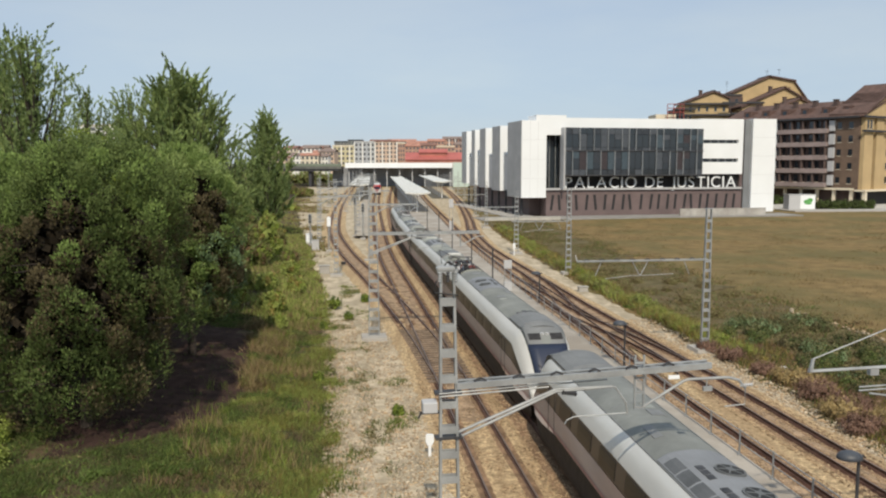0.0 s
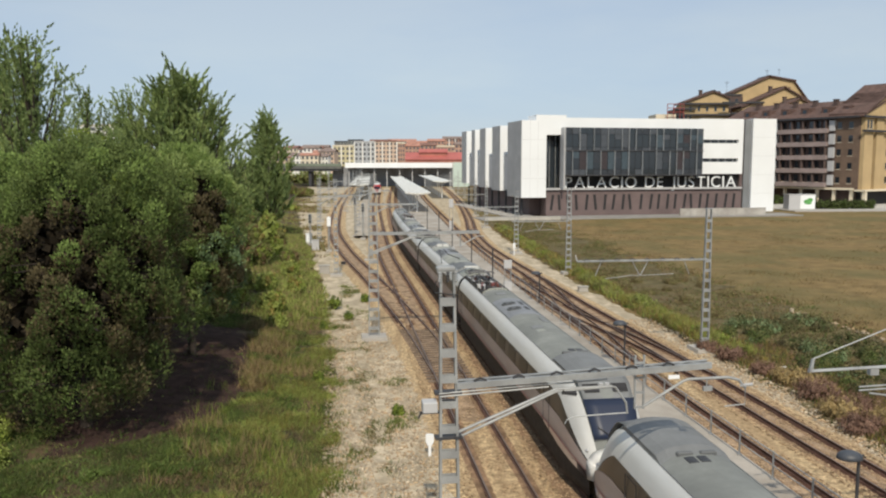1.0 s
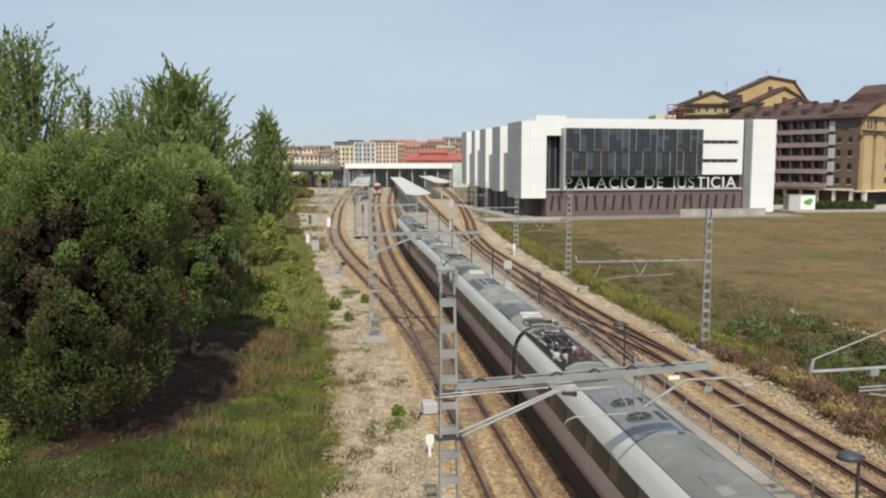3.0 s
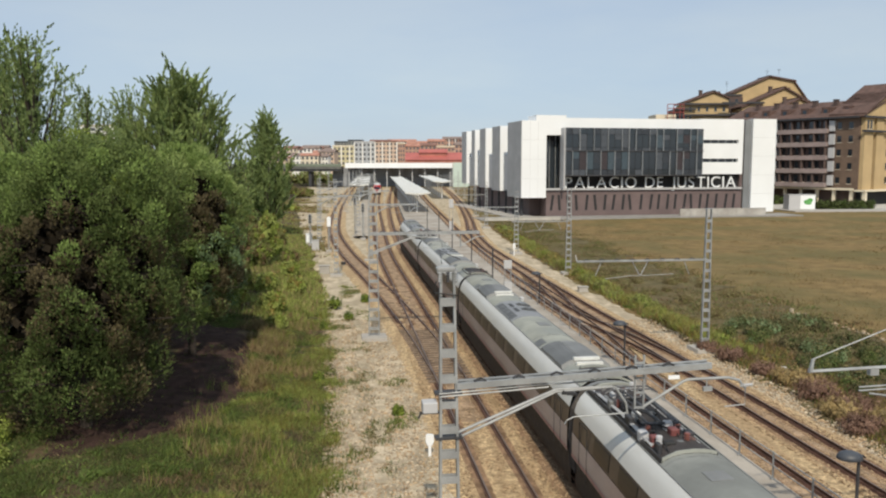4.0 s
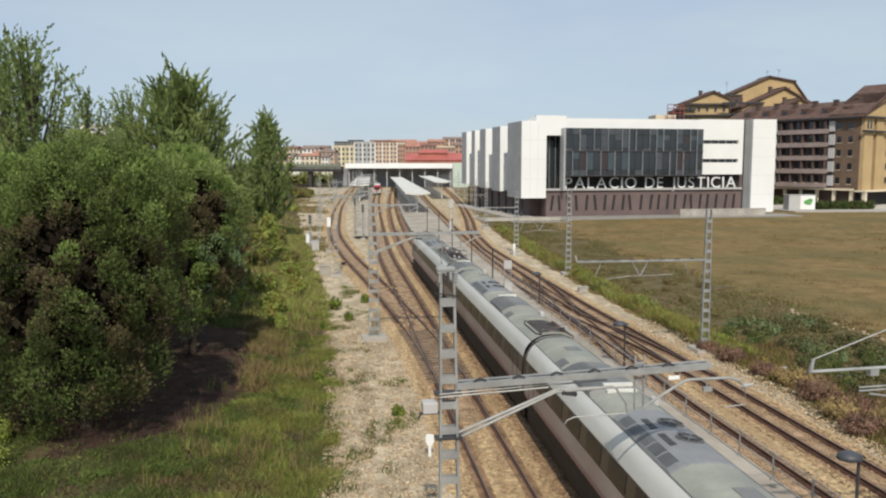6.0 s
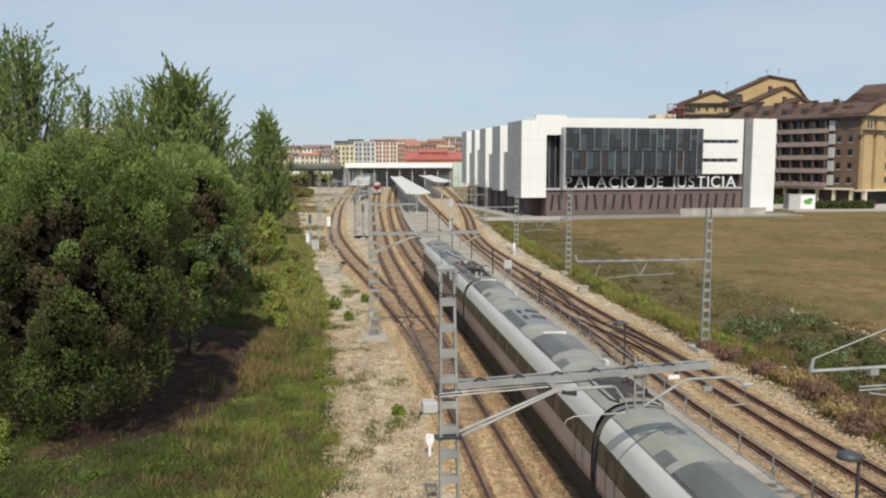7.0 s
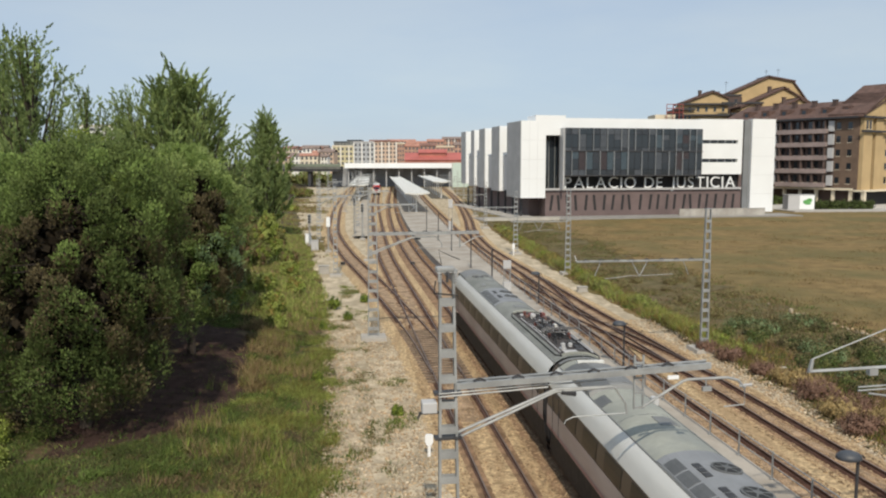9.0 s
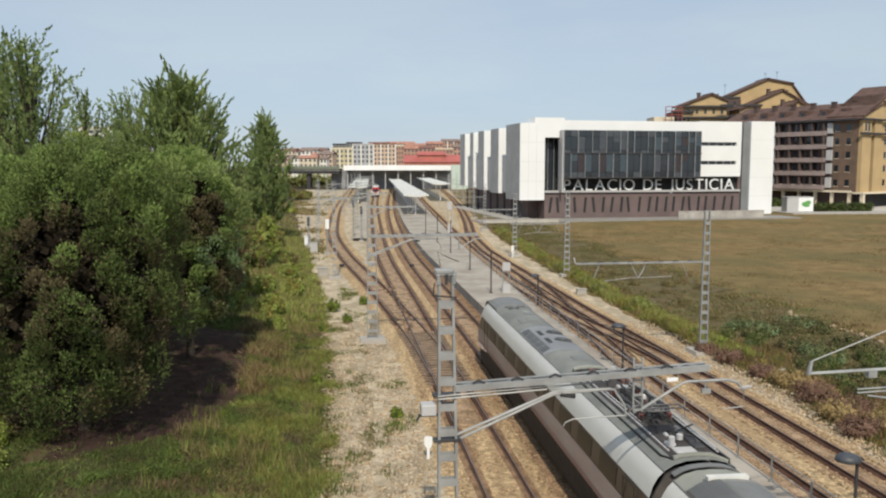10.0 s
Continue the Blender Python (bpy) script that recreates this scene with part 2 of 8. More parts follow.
def along(pts):
    """A smooth line through (y, x) points, as a function of y."""
    ys = [p[0] for p in pts]
    xs = [p[1] for p in pts]
    n = len(ys)
    sl = []
    for i in range(n):
        a, c = max(i - 1, 0), min(i + 1, n - 1)
        sl.append((xs[c] - xs[a]) / (ys[c] - ys[a]))

    def at(y):
        if y <= ys[0]:
            return xs[0] + sl[0] * (y - ys[0])
        if y >= ys[-1]:
            return xs[-1] + sl[-1] * (y - ys[-1])
        i = max(j for j in range(n) if ys[j] <= y)
        i = min(i, n - 2)
        h = ys[i + 1] - ys[i]
        t = (y - ys[i]) / h
        return ((2 * t**3 - 3 * t**2 + 1) * xs[i] + (t**3 - 2 * t**2 + t) * h * sl[i] + (-2 * t**3 + 3 * t**2) * xs[i + 1] + (t**3 - t**2) * h * sl[i + 1])
    return at


# ---------------------------------------------------------------- the lines of the plan: x as a function of y
T2 = along([(-40, 2.54 + 67.8 * 0.1297), (27.8, 2.54), (70, -2.93), (108, -7.9), (157, -12.7), (230, -19.2), (304, -25.0), (420, -33.0)])
T3 = along([(-40, 13.45), (10, 8.05), (20, 6.946), (27.8, 6.05), (36, 5.07), (45, 3.956), (70, 0.73), (108, -4.2), (155.5, -8.85), (220, -13.8), (288, -18.1), (420, -25.5)])
T1 = along([(44, 0.44), (54, -1.25), (63, -3.05), (80.5, -6.8), (108.3, -13.1), (140, -19.0), (165, -22.3), (186, -24.8), (223, -29.0), (257, -32.3), (321, -38.4), (420, -47)])
T5 = along([(-40, 25.6), (34.2, 16.05), (39.3, 15.43), (52, 13.85), (66, 11.95), (76, 10.75), (86.8, 9.5), (103, 7.6), (117.4, 6.2), (142, 5.3), (171, 5.6), (215, 5.5), (266, 4.8), (315, 3.6), (420, 0)])
T4 = along([(-40, 22.0), (31, 12.95), (38, 12.05), (53, 10.4), (63.5, 9.2), (95, 6.2), (117, 4.2), (155, 1.5), (210, -2.2), (279, -6.6), (420, -14)])
EDGE_L = along([(-40, -2.5), (20, -4.2), (28.1, -4.6), (37.4, -5.7), (63.3, -9.9), (108, -18.6), (194, -36.5), (420, -75)])
EDGE_R = along([(-40, 28), (33.5, 18.9), (42.3, 18.6), (50, 17.8), (63.3, 16.2), (90.6, 13.5), (133.4, 10.6), (183.5, 8.6), (420, 6)])
# ---------------------------------------------------------------- ground
def spread(near, far, step, grow):
    out, v, s = [near], near, step
    while v < far:
        s *= grow
        v += s
        out.append(min(v, far))
    return out


def rise(x, y):
    """Height of the land: level under the tracks, a low bank on the left, gentle unevenness."""
    l = EDGE_L(y) - x
    h = -0.32
    if l > 0:
        h += 1.6 * (1 - math.exp(-l / 9.0)) * min(1, l / 3)
    r = x - EDGE_R(y)
    if r > 0:
        h += 0.12 * min(1, r / 4) * noise.noise((x * 0.15, y * 0.15, 3))
    if l > 0:
        h += 0.15 * noise.noise((x * 0.3, y * 0.3, 0)) * min(1, l / 2)
    return h


def build_ground():
    bm = bmesh.new()
    xs = sorted(set([-v for v in spread(2, 2600, 1.2, 1.09)] + spread(0, 2600, 1.2, 1.07)))
    ys = [-v for v in spread(2, 700, 2.0, 1.3)][::-1] + spread(0, 4200, 1.2, 1.045)
    grid = [[bm.verts.new((x, y, rise(x, y) if y < 420 else rise(x, 420))) for x in xs] for y in ys]
    for j in range(len(ys) - 1):
        for i in range(len(xs) - 1):
            fc = bm.faces.new((grid[j][i], grid[j][i + 1], grid[j + 1][i + 1], grid[j + 1][i]))
            x = (xs[i] + xs[i + 1]) / 2
            fc.material_index = 0 if x < (EDGE_L(ys[j]) + EDGE_R(ys[j])) / 2 else 1
    tagged(obj("ground", bm, [M_GRASS, M_MEADOW], True), "level land with green verge and a dry mown meadow", "ground", kind="structure")


def strip(name, left, right, y0, y1, z, mat, label, step=0.8, across=10, ragged=0.0, crown=0.0, z_noise=0.0, kind="structure", category="ground", ragged_r=None):
    ragged_r = ragged if ragged_r is None else ragged_r
    bm = bmesh.new()
    n = int((y1 - y0) / step)
    rows = []
    for j in range(n + 1):
        y = y0 + (y1 - y0) * j / n
        a = left(y) + ragged * noise.noise((y * 0.35, 1.7, 0)) + ragged * 0.5 * noise.noise((y * 1.3, 4.7, 0))
        c = right(y) + ragged_r * noise.noise((y * 0.35, 9.2, 0)) + ragged_r * 0.5 * noise.noise((y * 1.3, 7.7, 0))
        row = []
        for i in range(across + 1):
            u = i / across
            x = a + (c - a) * u
            zz = z + (-crown if i in (0, across) else 0) + z_noise * noise.noise((x * 1.1, y * 1.1, 5))
            row.append(bm.verts.new((x, y, zz)))
        rows.append(row)
    for r, s in zip(rows, rows[1:]):
        for i in range(across):
            bm.faces.new((r[i], r[i + 1], s[i + 1], s[i]))
    return tagged(obj(name, bm, mat, True), label, category, kind=kind)


build_ground()
strip("stony_margin", EDGE_L, EDGE_R, -30, 420, -0.27, M_MARGIN, "pale stony soil along the railway with sparse weeds", ragged=0.5, across=24, crown=0.1, z_noise=0.05)


def bed(name, line, y0, y1, half=1.9, gauge=1.70, train_shade=False):
    """The raised ballast bed of one track."""
    bm = bmesh.new()
    n = int((y1 - y0) / 0.7)
    g = gauge / 2

    def profile(w):
        return [(-half - 0.5, -0.3), (-half + 0.15, -0.17)] + [(s, -0.155) for s in (-g - w - 0.24, -g - w, -g + w, -g + w + 0.2)] + [(0.0, -0.15)] + [(s, -0.155) for s in (g - w - 0.2, g - w, g + w, g + w + 0.24)] + [(half - 0.15, -0.17), (half + 0.5, -0.3)]
    rows = []
    for j in range(n + 1):
        y = y0 + (y1 - y0) * j / n
        prof = profile(0.25 if gauge < 1.5 else 0.09 + 0.11 * min(1, max(0, (y - 30) / 12)))
        rows.append([bm.verts.new((line(y) + px + (0.13 if abs(px) > half - 0.4 else 0.035) * noise.noise((y * 0.8, px * 3, 1)), y, pz + 0.035 * noise.noise((px * 2.5, y * 1.4, line(0))))) for px, pz in prof])
    for j, (r, s) in enumerate(zip(rows, rows[1:])):
        worn = gauge < 1.5 or 36 + 3 * noise.noise((j * 0.3, half, 2)) < y0 + 0.7 * j < 150
        for i in range(len(prof) - 1):
            # rust beside the rails; outer strips darkened as shade under the train
            bm.faces.new((r[i], r[i + 1], s[i + 1], s[i])).material_index = {2: 2, 3: 1, 4: 2, 7: 2, 8: 1, 9: 2}.get(i, 2 if train_shade and i in (1, 10) else 3 if worn and i in (5, 6) else 0)
    return tagged(obj(name, bm, [M_BALLAST, M_STAIN, M_STAINSHADE, M_BALLASTBROWN], True), "tan stone ballast bed, stained by rust", "ballast", kind="structure")


RAIL_PROFILE = [(-0.07, -0.17), (0.07, -0.17), (0.07, -0.15), (0.015, -0.13), (0.015, -0.045), (0.036, -0.035), (0.036, 0.0), (-0.036, 0.0), (-0.036, -0.035), (-0.015, -0.045), (-0.015, -0.13), (-0.07, -0.15)]


def rail(parent, line, off, y0, y1, step=2.0):
    bm = bmesh.new()
    n = max(2, int((y1 - y0) / step))
    rings = []
    for j in range(n + 1):
        y = y0 + (y1 - y0) * j / n
        rings.append([(line(y) + off + px, y, pz) for px, pz in RAIL_PROFILE])
    vs = loft(bm, rings)
    bm.faces.ensure_lookup_table()
    for fc in bm.faces:
        if all(abs(v.co.z) < 0.001 for v in fc.verts):
            fc.material_index = 1
    return part("rail", bm, [M_RAIL, M_HEAD], parent)


SLEEPER_ME = None


def track(name, line, y0, y1, gauge, label, near=75.0, bed_from=None):
    """Two rails on sleepers; the sleepers lie almost buried in the ballast."""
    global SLEEPER_ME
    t = thing(name, Matrix(), label, "railway track", kind="structure")
    for s in (-1, 1):
        rail(t, line, s * gauge / 2, y0, y1)
    bm = bmesh.new()
    box(bm, -1.25, 1.25, -0.12, 0.12, -0.32, -0.178)
    bmesh.ops.bevel(bm, geom=list(bm.edges), offset=0.015, segments=1, affect="EDGES")
    me = bpy.data.meshes.new("sleeper")
    bm.to_mesh(me)
    bm.free()
    me.materials.append(M_SLEEPER)
    y = max(y0, 16)
    k = 0
    wide = gauge / 1.668 if gauge < 1.5 else 1.0
    while y < min(near, y1):
        slope = (line(y + 0.5) - line(y - 0.5))
        share("sleeper", me, t, pose(line(y), y, 0.0, 0, 0, -math.degrees(math.atan(slope))) @ Matrix.Diagonal((wide, 1, 1, 1)))
        y += 0.62
        k += 1
    bm = bmesh.new()
    while y < y1:
        x = line(y)
        box(bm, x - 1.25 * wide, x + 1.25 * wide, y - 0.12, y + 0.12, -0.32, -0.178)
        y += 0.62
    if len(bm.verts):
        tagged(part("far_sleepers", bm, M_SLEEPER, t), kind="stuff")
    else:
        bm.free()
    return t


bed("ballast_bed", T2, -30, 420)
# this bed has the train's shade painted along its edges
bed("ballast_bed", T3, -30, 420, train_shade=True)
bed("ballast_bed", T1, 44, 420)
bed("ballast_bed", T4, -30, 420, 1.5, 1.30)
bed("ballast_bed", T5, -30, 420, 1.6, 1.30)
track("railway_track", T2, -30, 420, 1.70, "rusty broad-gauge rails on weathered sleepers in tan ballast")
track("railway_track", T3, -30, 420, 1.70, "broad-gauge running rails under the passing train")
track("railway_track", T1, 45, 420, 1.70, "rusty rails of a siding that curves away from a turnout", near=90)
track("railway_track", T4, -30, 420, 1.30, "rusty narrow-gauge rails beside the platform fence")
track("railway_track", T5, -30, 420, 1.30, "rusty narrow-gauge rails beside the weedy verge")


# the platform between the main track and the narrow-gauge tracks
def build_platform():
    p = thing("platform", Matrix(), "long grey concrete station platform with a paved top", "platform", kind="structure")
    left = lambda y: T3(y) + 1.78
    right = lambda y: max(T4(y) - 1.5, T3(y) + 2.6)
    bm = bmesh.new()
    rings = []
    y = -30
    while y <= 420:
        a, c = left(y), right(y)
        rings.append([(a, y, -0.35), (a, y, 0.62), (c, y, 0.62), (c, y, -0.35)])
        y += 3
    loft(bm, rings)
    part("wall", bm, M_CONCRETE, p, "stained concrete platform wall")
    bm = bmesh.new()
    rings = []
    y = -30
    while y <= 420:
        a, c = left(y) - 0.06, right(y) + 0.04
        rings.append([(a, y, 0.62), (a, y, 0.70), (c, y, 0.70), (c, y, 0.62)])
        y += 3
    loft(bm, rings)
    part("paving", bm, M_PLATFORM, p, "worn grey paving")


build_platform()
# ---------------------------------------------------------------- the train
# cross-section of a carriage: (half width, height above the rail)
SECTION = {"roof": [(0.0, 4.12), (0.4, 4.10), (0.72, 4.01), (1.0, 3.84)],
           "shoulder": [(1.0, 3.84), (1.16, 3.68), (1.30, 3.44), (1.39, 3.12)],
           "window_band": [(1.375, 3.12), (1.425, 2.75), (1.445, 2.38)],
           "lower_body": [(1.46, 2.38), (1.465, 1.85), (1.455, 1.6), (1.44, 1.46)],
           "stripe": [(1.474, 1.62), (1.466, 1.52)],
           "skirt": [(1.43, 1.46), (1.33, 1.3), (1.3, 0.6), (1.26, 0.24), (1.1, 0.22)]}
BODY = {"roof": M_TRAINROOF, "shoulder": M_TRAINWHITE, "window_band": M_TRAINBAND, "lower_body": M_TRAINLOW, "stripe": M_TRAINPINK, "skirt": M_TRAINUNDER}
M_ROOFEND = material("train_driving_car_roof", (0.225, 0.235, 0.222), 0.75, spec=0.25, vary=0.16, scale=0.6, fine=5.0, tint=(0.17, 0.18, 0.175), tint_scale=0.5, tint_amount=0.6)
BODY_LABEL = {"roof": "grey curved roof skin", "shoulder": "white shoulder panel", "window_band": "dark band between the windows", "lower_body": "dirty pale lower side",
              "stripe": "faded red stripe", "skirt": "black underframe skirt"}


def squeeze(u):
    """How the section shrinks towards the end of the nose: width factor, top factor; u runs from 0 to 1 along it."""
    return 1 - 0.22 * u**2.2, 1 - 0.06 * u - 0.52 * u**2.2


def nose_z(z, u):
    """Height on the nose: the roof edge falls along the windscreen, the dark band tapers to a point, the lower side hardly drops."""
    if z >= 3.84:
        return 0.5 + (z - 0.5) * squeeze(u)[1]
    v = u**1.6
    low, mid = 1.46 - 0.3 * v, 2.38 - 0.83 * v
    top = mid + 0.012 + 0.728 * max(0.0, 1 - u / 0.85) ** 1.15
    return float(np.interp(z, (0.9, 1.46, 2.38, 3.12, 3.84), (0.9, low, mid, top, 0.5 + 3.34 * squeeze(u)[1])))


def side_skin(car, name, y0, y1, sgn, nose):
    bm = bmesh.new()
    sec = SECTION[name]
    rings = [[(sgn * w, y0, z) for w, z in sec], [(sgn * w, y1, z) for w, z in sec]]
    if nose:
        for k in range(1, 9):
            u = k / 8
            fw = squeeze(u)[0]
            rings.append([(sgn * w * fw, y1 + nose * u, nose_z(z, u) if z > 0.9 else z) for w, z in sec])
    loft(bm, rings, closed=False)
    bmesh.ops.recalc_face_normals(bm, faces=list(bm.faces))
    return part(name, bm, M_ROOFEND if nose and name == "roof" else BODY[name], car, BODY_LABEL[name], True)


def disc(bm, x, y, z, r, h, n=14, mi=0):
    a = [bm.verts.new((x + r * math.cos(k * math.tau / n), y + r * math.sin(k * math.tau / n), z)) for k in range(n)]
    c = [bm.verts.new((v.co.x, v.co.y, z + h)) for v in a]
    for k in range(n):
        bm.faces.new((a[k], a[(k + 1) % n], c[(k + 1) % n], c[k])).material_index = mi
    bm.faces.new(c).material_index = mi


def roof_z(x):
    sec = SECTION["roof"]
    x = abs(x)
    for (a, za), (c, zc) in zip(sec, sec[1:]):
        if x <= c:
            return za + (zc - za) * (x - a) / (c - a)
    return sec[-1][1]


def roof_panel(name, car, x0, x1, y0, y1, lift, mat, label, nx=8, bevel=0.0):
    """A panel that follows the curve of the roof, lifted above it."""
    bm = bmesh.new()
    xs = [x0 + (x1 - x0) * i / nx for i in range(nx + 1)]
    rings = []
    for y, up in ((y0 - bevel, -0.02), (y0, lift), (y1, lift), (y1 + bevel, -0.02)):
        rings.append([(x, y, roof_z(x) - 0.03) for x in xs][::-1] + [(x, y, roof_z(x) + up) for x in xs])
    loft(bm, rings)
    bmesh.ops.recalc_face_normals(bm, faces=list(bm.faces))
    return part(name, bm, mat, car, label)


def bogie(car, y):
    bm = bmesh.new()
    for s in (-1, 1):
        box(bm, s * 1.05 - 0.09, s * 1.05 + 0.09, y - 1.7, y + 1.7, 0.38, 0.62)
        for k in (-1, 1):
            box(bm, s * 1.05 - 0.16, s * 1.05 + 0.16, y + k * 1.3 - 0.2, y + k * 1.3 + 0.2, 0.3, 0.66)
    box(bm, -1.0, 1.0, y - 0.3, y + 0.3, 0.35, 0.6)
    b = part("bogie", bm, M_TRAINUNDER, car, "dark grimy bogie frame")
    for k in (-1, 1):
        for s in (-1, 1):
            bm = bmesh.new()
            bmesh.ops.create_cone(bm, cap_ends=True, segments=20, radius1=0.45, radius2=0.45, depth=0.13,
                                  matrix=Matrix.Translation((s * 0.83, y + k * 1.3, 0.455)) @ Matrix.Rotation(math.pi / 2, 4, "Y"))
            part("wheel", bm, M_RAIL, b, "rusty steel wheel")


def well_cut(car, y0, y1, x0, x1):
    """The floor of a roof well, shade put into its colour, with a sloping black left wall and a thin rim round it."""
    roof_panel("equipment_deck", car, x0, x1, y0, y1, 0.012, M_WELLSHADE, "flat equipment deck darkened as well shade")
    bm = bmesh.new()
    rim = [(x0, y0), (x0 - 0.16, y0 + 0.5), (x0 - 0.16, y1 - 0.5), (x0, y1)]
    for (xa, ya), (xc, yc) in zip(rim, rim[1:]):
        beam(bm, (xa, ya, roof_z(xa) + 0.02), (xc, yc, roof_z(xc) + 0.02), 0.05, 0.05)
    part("deck_rim", bm, M_RUBBER, car, "black rim of the roof well")
    bm = bmesh.new()
    box(bm, x1 - 0.03, x1 + 0.03, y0, y1, roof_z(x1) - 0.08, roof_z(x1) + 0.14)
    part("deck_rail", bm, M_DARKMETAL, car)
    for y, k in ((y0, 1), (y1, -1)):
        bm = bmesh.new()
        loft(bm, [[(x, y, roof_z(x) - 0.02), (x, y + 0.1 * k, roof_z(x) - 0.02), (x, y + 0.1 * k, roof_z(x) + 0.09), (x, y, roof_z(x) + 0.11)] for x in (x0, x0 * 0.5, 0, x1 * 0.5, x1)])
        bmesh.ops.recalc_face_normals(bm, faces=list(bm.faces))
        part("deck_lip", bm, M_TRAINROOF, car)


def crate(car, x, y, w, d, h, mat, label="", z=4.02):
    bm = bmesh.new()
    box(bm, x - w, x + w, y - d, y + d, z - 0.12, z + h)
    bmesh.ops.bevel(bm, geom=list(bm.edges), offset=min(0.03, w * 0.4), segments=1, affect="EDGES")
    return part("equipment_box", bm, mat, car, label)


def bushing(car, x, y, h, r, mat, label):
    bm = bmesh.new()
    n = max(4, int(h / 0.06))
    tube(bm, [(x, y, 4.0 + h * k / (2 * n)) for k in range(2 * n + 1)], [r if k % 2 else r * 0.62 for k in range(2 * n + 1)], 10)
    part("insulator", bm, mat, car, label)


def pantograph_well(car, y0, y1, seed):
    """A sunken stretch of roof with a folded pantograph, insulators, conduits and cable boxes."""
    rng = random.Random(seed)
    well_cut(car, y0, y1, -0.62, 0.95)
    long_ = y1 - y0
    # the folded pantograph: base frame on insulators, two lower and two upper arms, contact bows
    p0, p1 = y0 + 0.34 * long_, y0 + 0.34 * long_ + 2.6
    bm = bmesh.new()
    frame_pts = [(-0.3, p0, 4.34), (0.62, p0, 4.34), (0.62, p1, 4.34), (-0.3, p1, 4.34)]
    for p, q in zip(frame_pts, frame_pts[1:] + frame_pts[:1]):
        tube(bm, [p, q], 0.04, 6)
    panto = part("pantograph", bm, M_PANTO, car, "folded dark grey pantograph")
    for s in (-1, 1):
        bm = bmesh.new()
        tube(bm, [(0.16 + s * 0.36, p0 + 0.2, 4.38), (0.16 + s * 0.2, p1 + 0.3, 4.48), (0.16 + s * 0.3, p0 - 0.3, 4.56)], 0.033, 6)
        part("arm", bm, M_PANTO, panto)
    for yy in (p0 - 0.45, p0 - 0.12):
        bm = bmesh.new()
        tube(bm, [(-0.72, yy, 4.46), (-0.5, yy, 4.58), (0.82, yy, 4.58), (1.04, yy, 4.46)], 0.03, 6)
        part("contact_bow", bm, M_PANTO, panto)
    for x, yy in ((-0.3, p0), (0.62, p0), (-0.3, p1), (0.62, p1)):
        bushing(car, x, yy, 0.3, 0.09, M_INSULATOR, "brown ribbed insulator")
    for x, yy, h in ((-0.35, y0 + 0.8, 0.42), (0.1, y0 + 1.3, 0.3), (0.7, y1 - 0.8, 0.36), (-0.2, y1 - 1.0, 0.34)):
        bushing(car, x, yy, h, 0.1, rng.choice([M_INSULATOR, M_GREYPANEL]), "ribbed insulator")
    # conduits running along the well
    bm = bmesh.new()
    for x in (-0.5, -0.42, -0.1, 0.28, 0.82, 0.9):
        a, c = y0 + rng.uniform(0.2, 1.2), y1 - rng.uniform(0.2, 1.4)
        tube(bm, [(x, a, 4.06), (x + rng.uniform(-0.06, 0.06), (a + c) / 2, 4.1), (x, c, 4.06)], 0.03, 5)
    tagged(part("conduit", bm, M_GREYPANEL, car, "grey conduits along the roof well"), kind="stuff")
    n = int(long_ * 5.2)
    for k in range(n):
        yy = y0 + 0.35 + (long_ - 0.7) * (k + rng.uniform(0.1, 0.9)) / n
        x = rng.uniform(-0.42, 0.86)
        mat = rng.choice([M_AIRUNIT, M_DARKMETAL, M_DARKMETAL, M_RUBBER, M_DECKBOX, M_DECKBOX, M_GREYPANEL, M_AIRDARK])
        crate(car, x, yy, rng.uniform(0.05, 0.17), rng.uniform(0.06, 0.24), rng.uniform(0.02, 0.26), mat)
    crate(car, 0.0, y1 - 1.5, 0.13, 0.16, 0.3, M_REDBOX, "dull red equipment box")
    crate(car, 0.72, y1 - 1.1, 0.12, 0.14, 0.24, M_REDBOX, "dull red equipment box")
    crate(car, 0.0, y1 - 1.95, 0.12, 0.12, 0.36, M_GREYPANEL, "pale grey equipment box")
    crate(car, 0.55, y0 + 0.55 * long_, 0.12, 0.14, 0.3, M_TRAINWHITE, "white equipment box")
    crate(car, -0.1, y0 + 0.5, 0.3, 0.22, 0.12, M_GREYPANEL, "pale grey cable box")
    bm = bmesh.new()
    for k in range(int(long_ * 2.2)):
        x, x2 = rng.uniform(-0.5, 0.9), rng.uniform(-0.5, 0.9)
        yy = rng.uniform(y0 + 0.3, y1 - 1.6)
        tube(bm, [(x, yy, 4.05), (x, yy + 0.3, 4.26), (x2, yy + 1.0, 4.24), (x2, yy + 1.4, 4.04)], 0.024, 5)
    tagged(part("roof_cable", bm, M_RUBBER, car, "black looping roof cables"), kind="stuff")


